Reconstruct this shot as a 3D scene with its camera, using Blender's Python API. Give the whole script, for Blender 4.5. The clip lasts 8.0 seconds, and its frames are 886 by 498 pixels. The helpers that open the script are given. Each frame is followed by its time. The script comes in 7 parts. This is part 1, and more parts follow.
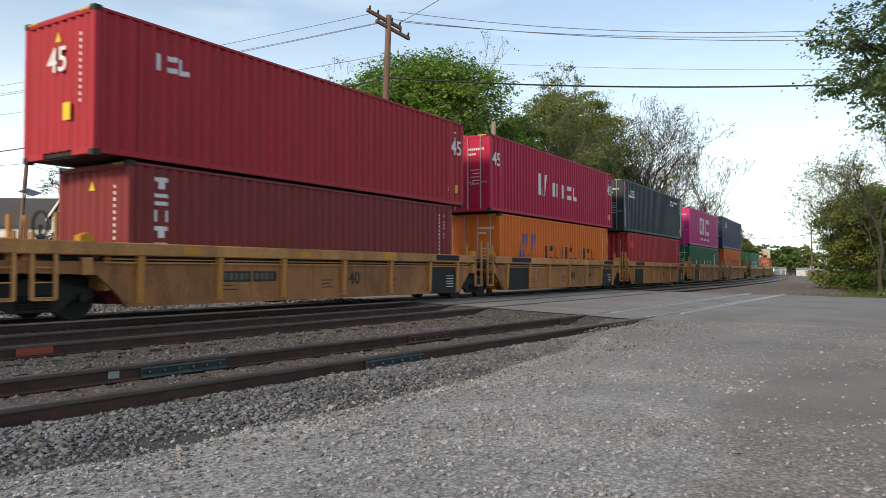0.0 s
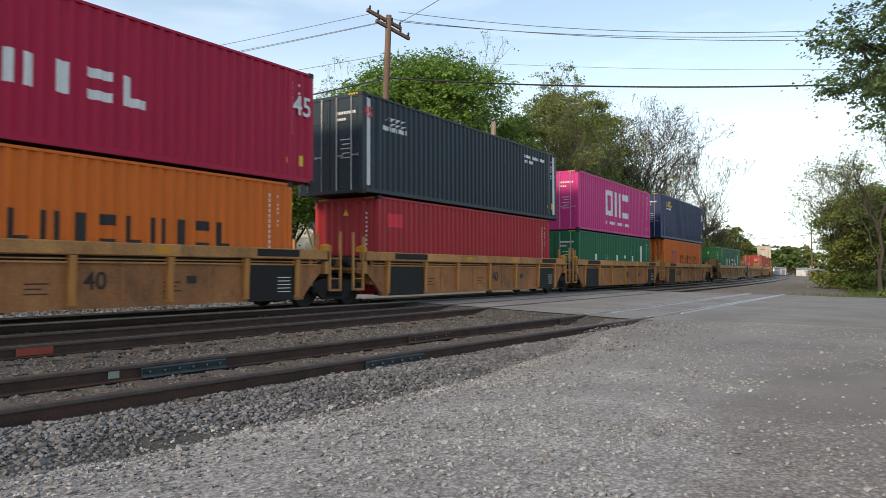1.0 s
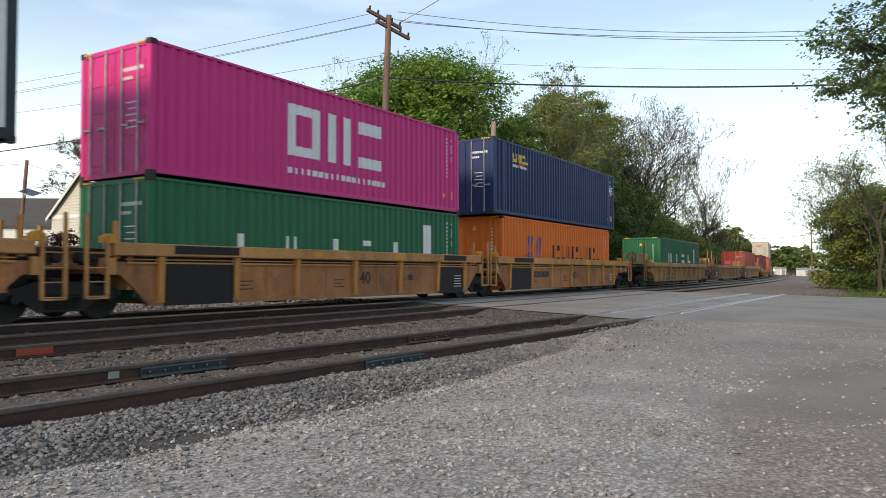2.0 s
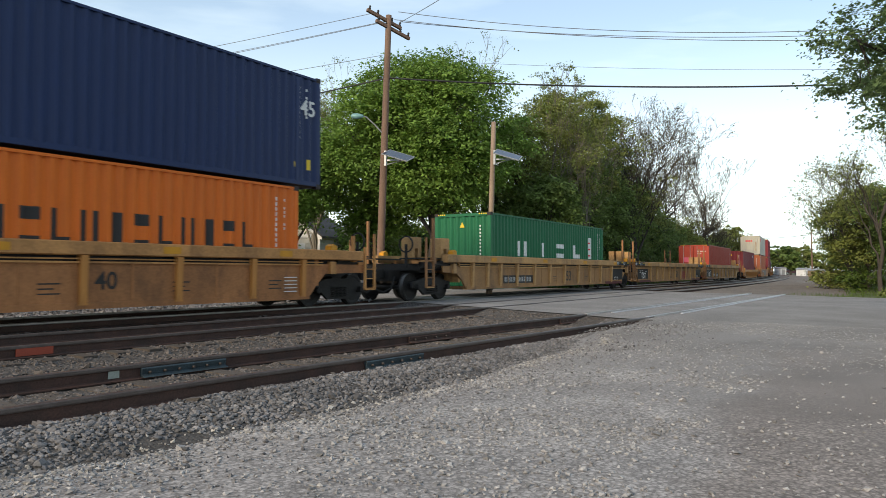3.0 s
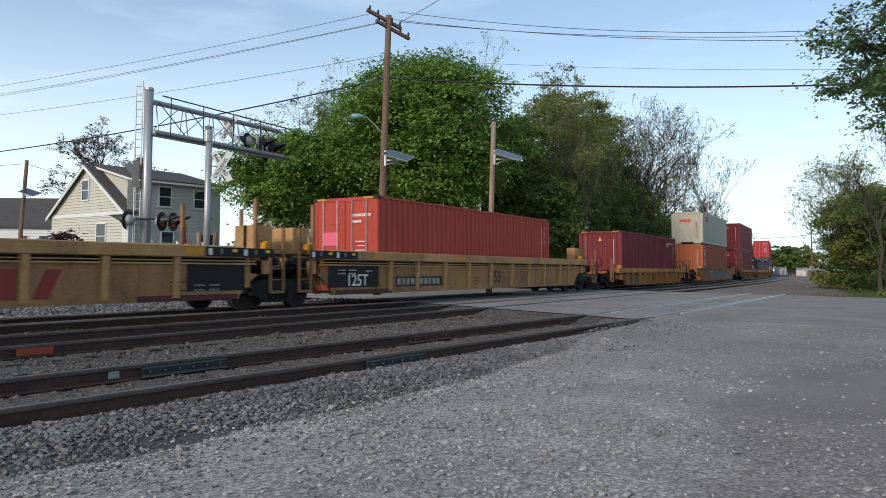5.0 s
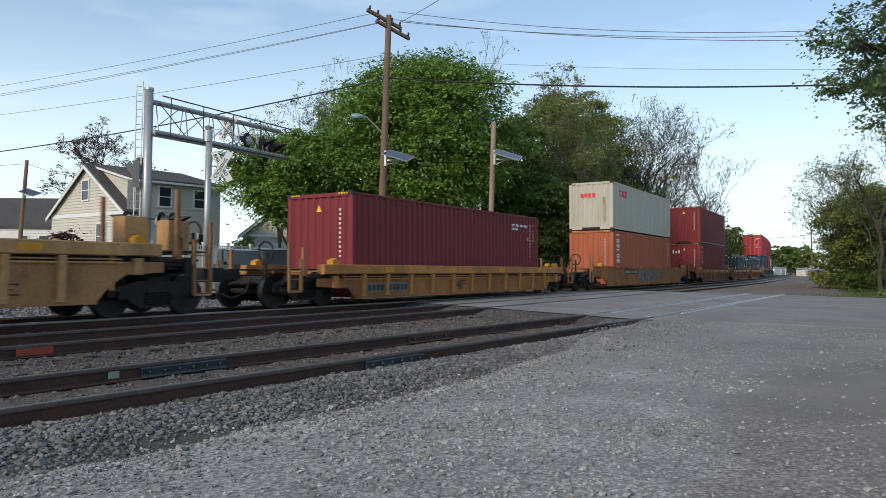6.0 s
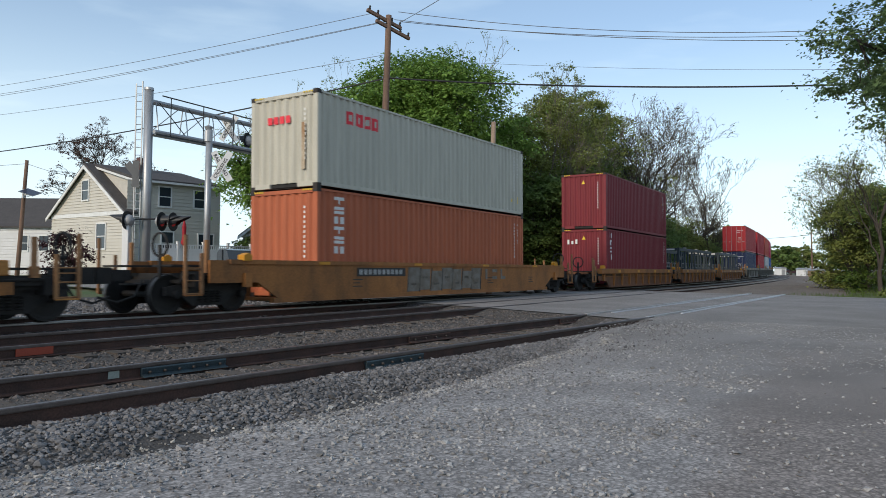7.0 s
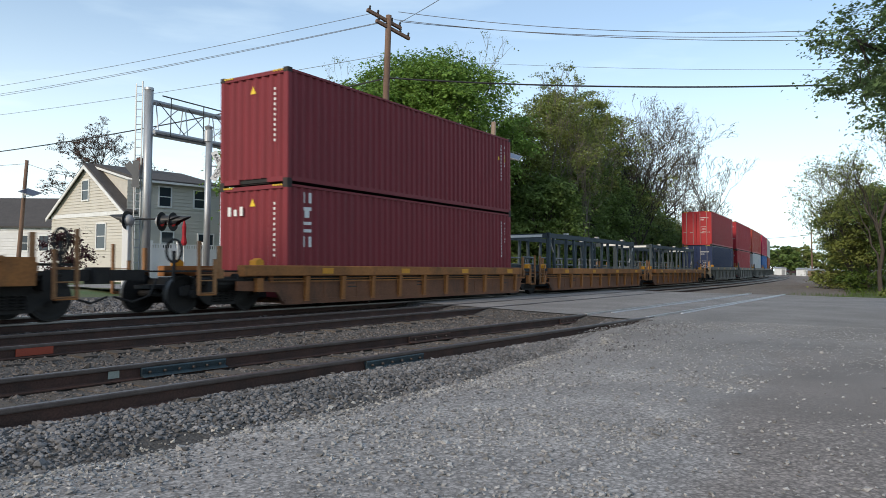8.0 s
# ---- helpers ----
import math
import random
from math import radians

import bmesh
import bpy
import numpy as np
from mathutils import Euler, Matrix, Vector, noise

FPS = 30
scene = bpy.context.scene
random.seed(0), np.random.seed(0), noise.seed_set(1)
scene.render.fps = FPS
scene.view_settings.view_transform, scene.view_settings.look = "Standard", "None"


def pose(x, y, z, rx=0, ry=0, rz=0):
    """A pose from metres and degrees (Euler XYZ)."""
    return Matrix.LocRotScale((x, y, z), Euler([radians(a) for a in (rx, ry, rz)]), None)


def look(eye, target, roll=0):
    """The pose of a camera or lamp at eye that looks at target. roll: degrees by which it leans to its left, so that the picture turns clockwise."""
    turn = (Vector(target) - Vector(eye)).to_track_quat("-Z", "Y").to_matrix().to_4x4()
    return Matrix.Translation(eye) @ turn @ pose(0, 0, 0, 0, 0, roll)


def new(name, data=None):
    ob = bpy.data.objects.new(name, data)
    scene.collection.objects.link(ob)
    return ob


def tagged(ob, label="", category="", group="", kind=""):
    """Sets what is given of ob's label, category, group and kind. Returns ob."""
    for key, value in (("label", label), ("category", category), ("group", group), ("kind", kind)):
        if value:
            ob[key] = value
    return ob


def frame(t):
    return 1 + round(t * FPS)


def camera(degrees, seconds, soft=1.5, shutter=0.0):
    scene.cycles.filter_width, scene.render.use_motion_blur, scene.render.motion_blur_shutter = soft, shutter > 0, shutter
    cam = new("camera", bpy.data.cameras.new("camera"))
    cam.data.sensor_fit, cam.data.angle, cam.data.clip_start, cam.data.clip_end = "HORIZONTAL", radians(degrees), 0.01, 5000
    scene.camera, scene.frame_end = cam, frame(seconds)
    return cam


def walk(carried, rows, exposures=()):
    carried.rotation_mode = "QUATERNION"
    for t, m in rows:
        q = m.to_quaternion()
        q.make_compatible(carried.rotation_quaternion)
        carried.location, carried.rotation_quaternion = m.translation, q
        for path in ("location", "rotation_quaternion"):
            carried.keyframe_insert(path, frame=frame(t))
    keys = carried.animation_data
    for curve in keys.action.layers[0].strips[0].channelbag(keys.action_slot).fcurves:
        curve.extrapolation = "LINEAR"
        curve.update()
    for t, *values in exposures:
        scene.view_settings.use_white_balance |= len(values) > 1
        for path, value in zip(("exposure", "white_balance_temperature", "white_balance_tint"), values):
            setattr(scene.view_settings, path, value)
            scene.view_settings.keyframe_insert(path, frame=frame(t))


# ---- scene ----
# ---- camera, fixed on a low stand beside the siding ----
EYE = (0.0, 0.0, 1.14)
PITCH = 0.0219
cam = camera(61.52, 8.0, soft=0.7, shutter=0.09)
VIEW = look(EYE, (0.0, 10.0, 1.14 + 10.0 * math.tan(PITCH)), 0.78)
walk(cam, [(0.0, VIEW), (8.0, VIEW)],
     exposures=[(0.0, 0.14, 7150, 9), (0.5, 0.23, 7100, 9), (1.5, 0.27, 7150, 9), (2.8, 0.3, 7200, 8), (3.5, 0.15, 7200, 6), (4.5, -0.08, 6450, 7), (6.0, -0.1, 6450, 7), (6.5, -0.1, 6450, 7), (7.0, -0.15, 6400, 7), (7.5, 0.12, 6650, 8), (8.0, 0.05, 6550, 7)])

# ---- sky and sun ----
SUN_DIR = Vector((-0.58, -0.74, 0.42)).normalized()
world = bpy.data.worlds.new("sky")
scene.world = world
world.use_nodes = True
wn, wl = world.node_tree.nodes, world.node_tree.links
wn.clear()
sky = wn.new("ShaderNodeTexSky")
sky.sky_type = "NISHITA"
sky.sun_disc = False
sky.sun_elevation = math.asin(SUN_DIR.z)
sky.sun_rotation = math.atan2(SUN_DIR.x, SUN_DIR.y)
sky.air_density, sky.dust_density, sky.ozone_density = 1.0, 0.25, 4.0
wc = wn.new("ShaderNodeTexCoord")
sep = wn.new("ShaderNodeSeparateXYZ")
wl.new(wc.outputs["Generated"], sep.inputs[0])
haze = wn.new("ShaderNodeMapRange")
haze.interpolation_type = "SMOOTHSTEP"
haze.inputs["From Min"].default_value, haze.inputs["From Max"].default_value = 0.0, 0.34
haze.inputs["To Min"].default_value, haze.inputs["To Max"].default_value = 0.94, 0.22
wl.new(sep.outputs["Z"], haze.inputs["Value"])
cmap = wn.new("ShaderNodeMapping")
cmap.inputs["Scale"].default_value = (2.2, 2.2, 11.0)
wl.new(wc.outputs["Generated"], cmap.inputs[0])
cloud = wn.new("ShaderNodeTexNoise")
cloud.inputs["Scale"].default_value, cloud.inputs["Detail"].default_value = 1.6, 6.0
wl.new(cmap.outputs[0], cloud.inputs["Vector"])
cramp = wn.new("ShaderNodeMapRange")
cramp.inputs["From Min"].default_value, cramp.inputs["From Max"].default_value = 0.56, 0.8
cramp.inputs["To Min"].default_value, cramp.inputs["To Max"].default_value = 0.0, 0.2
wl.new(cloud.outputs["Fac"], cramp.inputs["Value"])
addc = wn.new("ShaderNodeMath")
addc.operation, addc.use_clamp = "ADD", True
wl.new(haze.outputs[0], addc.inputs[0])
wl.new(cramp.outputs[0], addc.inputs[1])
mixw = wn.new("ShaderNodeMix")
mixw.data_type = "RGBA"
wl.new(addc.outputs[0], mixw.inputs["Factor"])
wl.new(sky.outputs[0], mixw.inputs["A"])
mixw.inputs["B"].default_value = (6.7, 7.7, 8.2, 1)
bgn = wn.new("ShaderNodeBackground")
bgn.inputs["Strength"].default_value = 0.165
won = wn.new("ShaderNodeOutputWorld")
wl.new(mixw.outputs["Result"], bgn.inputs["Color"])
wl.new(bgn.outputs[0], won.inputs["Surface"])

sun = new("sun", bpy.data.lights.new("sun", "SUN"))
sun.data.energy, sun.data.angle, sun.data.color = 2.9, radians(11), (1.0, 0.84, 0.66)
sun.matrix_world = look(SUN_DIR * 50, (0, 0, 0))

# ---- the lie of the tracks ----
TH, FACE, CURVE_S, RADIUS = 0.5649, 13.069, 15.05, 961.4
SPEED, CANT = 23.238, 0.018
ALONG = Vector((math.sin(TH), math.cos(TH)))
LEFT = Vector((-math.cos(TH), math.sin(TH)))


def on_track(s, lateral):
    """Plan point at distance s along, lateral metres to the left of the eye's line beside the straight; and the heading's turn."""
    a = max(0.0, (s - CURVE_S) / RADIUS)
    p = LEFT * FACE + ALONG * min(s, CURVE_S) + ALONG * (RADIUS * math.sin(a)) + LEFT * (RADIUS * (1 - math.cos(a)))
    n = LEFT * math.cos(a) - ALONG * math.sin(a)
    return p + n * (lateral - FACE), a


MAIN, SECOND = 14.29, 10.78


def siding(s):
    """The siding's centre line draws in towards the lot, then runs on beside the others."""
    return 6.65 - 0.045 * (s - 3.0) if s < 17.6 else 5.99 - 0.0055 * (s - 17.6)


HEAD_DEG = 90 - math.degrees(TH)


# ---- mesh helpers ----
class Builder:
    """Gathers vertices and faces of one part."""

    def __init__(self):
        self.v, self.f = [], []

    def add(self, v, f):
        o = len(self.v)
        self.v += [tuple(p) for p in v]
        self.f += [tuple(i + o for i in q) for q in f]
        return self

    def box(self, x0, x1, y0, y1, z0, z1, c=0.0):
        """A box, its upright edges cut by c."""
        if c <= 0:
            ring = [(x0, y0), (x1, y0), (x1, y1), (x0, y1)]
        else:
            ring = [(x0 + c, y0), (x1 - c, y0), (x1, y0 + c), (x1, y1 - c), (x1 - c, y1), (x0 + c, y1), (x0, y1 - c), (x0, y0 + c)]
        return self.prism(ring, z0, z1)

    def prism(self, ring, z0, z1, axis="z"):
        """A plan ring pulled from z0 to z1 along an axis: z over (x, y), y over (x, z), x over (y, z)."""
        n = len(ring)
        put = {"z": lambda a, b, h: (a, b, h), "y": lambda a, b, h: (a, h, b), "x": lambda a, b, h: (h, a, b)}[axis]
        v = [put(a, b, z0) for a, b in ring] + [put(a, b, z1) for a, b in ring]
        f = [tuple(range(n))[::-1], tuple(range(n, 2 * n))] + [(i, (i + 1) % n, n + (i + 1) % n, n + i) for i in range(n)]
        return self.add(v, f)

    def tube(self, pts, r, n=6, r1=None):
        """A round bar through points."""
        pts = [Vector(p) for p in pts]
        v, f = [], []
        for k, p in enumerate(pts):
            d = (pts[min(k + 1, len(pts) - 1)] - pts[max(k - 1, 0)])
            d = d.normalized() if d.length > 1e-9 else Vector((0, 0, 1))
            u = d.orthogonal().normalized() if k == 0 else (u - d * u.dot(d)).normalized()
            w = d.cross(u)
            rr = r if r1 is None else r + (r1 - r) * k / max(1, len(pts) - 1)
            for i in range(n):
                a = 2 * math.pi * i / n
                v.append(p + u * (rr * math.cos(a)) + w * (rr * math.sin(a)))
        for k in range(len(pts) - 1):
            for i in range(n):
                j = (i + 1) % n
                f.append((k * n + i, k * n + j, (k + 1) * n + j, (k + 1) * n + i))
        f += [tuple(range(n))[::-1], tuple(range((len(pts) - 1) * n, len(pts) * n))]
        return self.add(v, f)

    def lathe(self, profile, n=20, axis="y", at=(0, 0, 0), ring=False):
        """Profile of (height along the axis, radius) turned round it; ring: the profile closes on itself."""
        if ring:
            profile = list(profile) + [profile[0]]
        v, f = [], []
        for h, r in profile:
            for i in range(n):
                a = 2 * math.pi * i / n
                c, s_ = r * math.cos(a), r * math.sin(a)
                q = {"y": (c, h, s_), "z": (c, s_, h), "x": (h, c, s_)}[axis]
                v.append((q[0] + at[0], q[1] + at[1], q[2] + at[2]))
        for k in range(len(profile) - 1):
            for i in range(n):
                j = (i + 1) % n
                f.append((k * n + i, k * n + j, (k + 1) * n + j, (k + 1) * n + i))
        if not ring:
            f += [tuple(range(n))[::-1], tuple(range((len(profile) - 1) * n, len(profile) * n))]
        return self.add(v, f)

    def mesh(self, name, smooth=False):
        me = bpy.data.meshes.new(name)
        me.from_pydata(self.v, [], self.f)
        bm = bmesh.new()
        bm.from_mesh(me)
        bmesh.ops.recalc_face_normals(bm, faces=bm.faces)
        bm.to_mesh(me)
        bm.free()
        if smooth:
            me.polygons.foreach_set("use_smooth", [True] * len(me.polygons))
        return me


def part(name, geo, material, parent=None, label="", at=None, smooth=False):
    """Links a Builder or a mesh as one object, under a thing or a part."""
    me = geo.mesh(name, smooth) if isinstance(geo, Builder) else geo
    ob = new(name, me)
    if len(me.materials) == 0:
        me.materials.append(None)
    ob.material_slots[0].link = "OBJECT"
    ob.material_slots[0].material = material
    if parent is not None:
        ob.parent = parent
    if at is not None:
        ob.matrix_basis = at
    return tagged(ob, label)


def thing(name, label, category, group="", at=None, kind=""):
    ob = new(name)
    ob.empty_display_size = 0.3
    if at is not None:
        ob.matrix_basis = at
    return tagged(ob, label, category, group, kind)


def big_mesh(name, verts, faces, smooth=False):
    """A mesh from numpy arrays: verts (n, 3), faces (m, k) of one size."""
    verts, faces = np.asarray(verts, np.float32), np.asarray(faces, np.int32)
    me = bpy.data.meshes.new(name)
    m, k = faces.shape
    me.vertices.add(len(verts))
    me.vertices.foreach_set("co", verts.ravel())
    me.loops.add(m * k)
    me.loops.foreach_set("vertex_index", faces.ravel())
    me.polygons.add(m)
    me.polygons.foreach_set("loop_start", np.arange(0, m * k, k, dtype=np.int32))
    me.polygons.foreach_set("use_smooth", np.full(m, smooth))
    me.update(calc_edges=True)
    me.validate()
    return me


# ---- materials ----
def shader(name):
    m = bpy.data.materials.new(name)
    m.use_nodes = True
    nt = m.node_tree
    return m, nt.nodes, nt.links, nt.nodes["Principled BSDF"]


def surface(name, col, rough=0.6, metal=0.0, col2=None, scale=3.0, stretch=(1, 1, 1), amount=0.5, fine=60.0, fine_amount=0.25,
            bump=0.2, bump_scale=None, spots=None, spot_scale=4.0, spot_range=(0.58, 0.7), island=0.0, rnd=0.0, coords="Object", spec=0.5, grain=0.0):
    """A two-scale surface: large stains between col and col2, fine grain, optional spots of another colour, and relief."""
    m, n, l, p = shader(name)
    col2 = col2 or tuple(c * 0.55 for c in col)
    tc = n.new("ShaderNodeTexCoord")
    mp = n.new("ShaderNodeMapping")
    mp.inputs["Scale"].default_value = stretch
    l.new(tc.outputs[coords], mp.inputs[0])
    n1 = n.new("ShaderNodeTexNoise")
    n1.inputs["Scale"].default_value, n1.inputs["Detail"].default_value, n1.inputs["Roughness"].default_value = scale, 5, 0.6
    l.new(mp.outputs[0], n1.inputs["Vector"])
    r1 = n.new("ShaderNodeMapRange")
    r1.inputs["From Min"].default_value, r1.inputs["From Max"].default_value = 0.35, 0.68
    r1.inputs["To Max"].default_value = amount
    l.new(n1.outputs["Fac"], r1.inputs["Value"])
    mx = n.new("ShaderNodeMix")
    mx.data_type = "RGBA"
    l.new(r1.outputs[0], mx.inputs["Factor"])
    mx.inputs["A"].default_value, mx.inputs["B"].default_value = (*col, 1), (*col2, 1)
    out = mx.outputs["Result"]
    n2 = n.new("ShaderNodeTexNoise")
    n2.inputs["Scale"].default_value, n2.inputs["Detail"].default_value = fine, 3
    l.new(tc.outputs[coords], n2.inputs["Vector"])
    if spots:
        n3 = n.new("ShaderNodeTexNoise")
        n3.inputs["Scale"].default_value, n3.inputs["Detail"].default_value, n3.inputs["Roughness"].default_value = spot_scale, 7, 0.7
        l.new(mp.outputs[0], n3.inputs["Vector"])
        r3 = n.new("ShaderNodeMapRange")
        r3.inputs["From Min"].default_value, r3.inputs["From Max"].default_value = spot_range
        l.new(n3.outputs["Fac"], r3.inputs["Value"])
        m3 = n.new("ShaderNodeMix")
        m3.data_type = "RGBA"
        l.new(r3.outputs[0], m3.inputs["Factor"])
        l.new(out, m3.inputs["A"])
        m3.inputs["B"].default_value = (*spots, 1)
        out = m3.outputs["Result"]
    val = n.new("ShaderNodeMapRange")
    val.inputs["From Min"].default_value, val.inputs["From Max"].default_value = 0.3, 0.7
    val.inputs["To Min"].default_value, val.inputs["To Max"].default_value = 1 - fine_amount, 1 + fine_amount
    l.new(n2.outputs["Fac"], val.inputs["Value"])
    vout = val.outputs[0]
    for amt, node, sock in ((island, "ShaderNodeNewGeometry", "Random Per Island"), (rnd, "ShaderNodeObjectInfo", "Random")):
        if amt:
            g = n.new(node)
            ri = n.new("ShaderNodeMapRange")
            ri.inputs["To Min"].default_value, ri.inputs["To Max"].default_value = 1 - amt, 1 + amt
            l.new(g.outputs[sock], ri.inputs["Value"])
            mu = n.new("ShaderNodeMath")
            mu.operation = "MULTIPLY"
            l.new(vout, mu.inputs[0])
            l.new(ri.outputs[0], mu.inputs[1])
            vout = mu.outputs[0]
    if grain:
        vo = n.new("ShaderNodeTexVoronoi")
        vo.inputs["Scale"].default_value = grain
        l.new(tc.outputs[coords], vo.inputs["Vector"])
        sr_ = n.new("ShaderNodeSeparateColor")
        l.new(vo.outputs["Color"], sr_.inputs[0])
        rg = n.new("ShaderNodeMapRange")
        rg.inputs["To Min"].default_value, rg.inputs["To Max"].default_value = 0.72, 1.4
        l.new(sr_.outputs[0], rg.inputs["Value"])
        joint = n.new("ShaderNodeMapRange")
        joint.inputs["From Min"].default_value, joint.inputs["From Max"].default_value = 0.38, 0.62
        joint.inputs["To Min"].default_value, joint.inputs["To Max"].default_value = 1.0, 0.62
        l.new(vo.outputs["Distance"], joint.inputs["Value"])
        mj = n.new("ShaderNodeMath")
        mj.operation = "MULTIPLY"
        l.new(vout, mj.inputs[0])
        l.new(joint.outputs[0], mj.inputs[1])
        vout = mj.outputs[0]
        mg = n.new("ShaderNodeMath")
        mg.operation = "MULTIPLY"
        l.new(vout, mg.inputs[0])
        l.new(rg.outputs[0], mg.inputs[1])
        vout = mg.outputs[0]
    hsv = n.new("ShaderNodeHueSaturation")
    l.new(vout, hsv.inputs["Value"])
    l.new(out, hsv.inputs["Color"])
    l.new(hsv.outputs[0], p.inputs["Base Color"])
    p.inputs["Roughness"].default_value, p.inputs["Metallic"].default_value = rough, metal
    p.inputs["Specular IOR Level"].default_value = spec
    if bump:
        b = n.new("ShaderNodeBump")
        b.inputs["Strength"].default_value, b.inputs["Distance"].default_value = bump, 0.02
        if bump_scale:
            n4 = n.new("ShaderNodeTexNoise")
            n4.inputs["Scale"].default_value, n4.inputs["Detail"].default_value = bump_scale, 6
            l.new(tc.outputs[coords], n4.inputs["Vector"])
            l.new(n4.outputs["Fac"], b.inputs["Height"])
        else:
            l.new(n2.outputs["Fac"], b.inputs["Height"])
        l.new(b.outputs[0], p.inputs["Normal"])
    return m


def paint(name, col, rough=0.5, grime=0.35, rust=None, streak=(2.5, 2.5, 0.35)):
    """Weathered coach paint with streaks down it."""
    return surface(name, col, rough, 0.0, tuple(c * 0.5 + 0.012 for c in col), 1.6, streak, grime, 45, 0.07, 0.05,
                   spots=rust, spot_scale=3.0, spot_range=(0.66, 0.76), spec=0.22)


def car_paint(name, col, dirt):
    """Old car paint under road dirt: broad brown stains, streaks and rust freckles."""
    return surface(name, col, 0.68, 0.0, tuple(0.35 * c + 0.5 * d for c, d in zip(col, dirt)), 0.9, (1.0, 1.0, 0.55), 0.85, 22, 0.16, 0.1,
                   spots=dirt, spot_scale=1.5, spot_range=(0.5, 0.74), spec=0.25)


def plain(name, col, rough=0.5, metal=0.0, fine_amount=0.1):
    return surface(name, col, rough, metal, None, 5.0, (1, 1, 1), 0.2, 70, fine_amount, 0.05)


BALLAST_BED = surface("ballast_bed", (0.085, 0.078, 0.072), 0.95, 0, (0.045, 0.04, 0.037), 1.2, (1, 1, 1), 0.8, 35, 0.6, 1.0)
STONE = surface("crushed_stone", (0.172, 0.166, 0.167), 0.9, 0, (0.072, 0.07, 0.072), 1.0, (1, 1, 1), 0.7, 40, 0.25, 0.4, island=0.5)
STONE_BROWN = surface("rusty_stone", (0.128, 0.113, 0.105), 0.9, 0, (0.056, 0.048, 0.043), 1.0, (1, 1, 1), 0.7, 40, 0.25, 0.4, island=0.5)
PEBBLE = surface("pale_pebbles", (0.31, 0.303, 0.297), 0.9, 0, (0.19, 0.187, 0.185), 0.9, (1, 1, 1), 0.7, 60, 0.2, 0.2, island=0.45)
PALE_STONE = surface("pale_broken_stone", (0.34, 0.325, 0.30), 0.9, 0, (0.2, 0.19, 0.175), 1.0, (1, 1, 1), 0.7, 40, 0.2, 0.3, island=0.45)
SOIL = surface("weedy_soil", (0.11, 0.10, 0.06), 0.95, 0, (0.06, 0.085, 0.03), 0.5, (1, 1, 1), 1.0, 25, 0.5, 0.6)
RAIL_SIDE = surface("rusted_rail", (0.07, 0.033, 0.024), 0.85, 0.0, (0.032, 0.02, 0.016), 3, (1, 1, 1), 0.8, 60, 0.3, 0.3)
RAIL_HEAD = surface("worn_rail_head", (0.11, 0.09, 0.083), 0.4, 0.45, (0.06, 0.045, 0.04), 5, (1, 1, 1), 0.7, 80, 0.15, 0.1)
RAIL_SHINE = surface("polished_rail_head", (0.30, 0.29, 0.285), 0.32, 0.85, (0.16, 0.145, 0.13), 3, (1, 1, 1), 0.5, 80, 0.1, 0.05)
TIE_WOOD = surface("tarred_timber", (0.07, 0.055, 0.045), 0.9, 0, (0.10, 0.085, 0.07), 4, (0.3, 3, 3), 0.7, 50, 0.3, 0.5, rnd=0.25)


# ---- ground, tracks and crossing ----
TRACK_FRAME = Matrix(((ALONG.x, LEFT.x, 0, 0), (ALONG.y, LEFT.y, 0, 0), (0, 0, 1, 0), (0, 0, 0, 1)))


def smooth(a, b, x):
    k = min(1.0, max(0.0, (x - a) / (b - a)))
    return k * k * (3 - 2 * k)


def skew(l):
    """How much further along the road begins for the tracks farther off."""
    return 0.32 * min(9.5, max(0.0, l - 5.3))


def sheet(name, s0, s1, l0, l1, step_s, step_l, height, material, label, category, bend=False, warp=None):
    """A ground sheet in track coordinates; with bend it follows the curve; warp(s, l) shifts points along."""
    ns, nl = max(1, round((s1 - s0) / step_s)), max(1, round((l1 - l0) / step_l))
    v, f = [], []
    for i in range(ns + 1):
        s = s0 + (s1 - s0) * i / ns
        for j in range(nl + 1):
            l = l0 + (l1 - l0) * j / nl
            if bend:
                q = on_track(s, l)[0]
                x, y = q.dot(ALONG), q.dot(LEFT)
            else:
                x, y = s + (warp(s, l) if warp else 0.0), l
            v.append((x, y, height(s, l)))
    for i in range(ns):
        for j in range(nl):
            a = i * (nl + 1) + j
            f.append((a, a + nl + 1, a + nl + 2, a + 1))
    ob = part(name, big_mesh(name, v, f, True), material)
    ob.matrix_basis = TRACK_FRAME
    return tagged(ob, label, category, kind="structure")


def wob(s, l, k=1.0, amp=0.02):
    return noise.noise((s * k, l * k, 3.1)) * amp


ROAD_A, ROAD_B = 16.7, 37.5
ground = part("ground", big_mesh("ground", [(-900, -900, -0.42), (900, -900, -0.42), (900, 900, -0.42), (-900, 900, -0.42)], [(0, 1, 2, 3)]), SOIL)
tagged(ground, "weedy bare soil reaching to the distance", "ground", kind="structure")


def lot_height(s, l):
    low = -0.155 + 0.13 * smooth(7.0, 14.5, s + 0.35 * max(0.0, 3.0 - l))
    edge = smooth(3.6, 4.9, l) * (1 - smooth(11.0, 14.0, s)) * 0.1
    return low - edge + wob(s, l, 0.6, 0.025) * (1 - smooth(9, 15, s)) + wob(s, l, 3.0, 0.006) * (1 - smooth(13.0, 16.4, s))


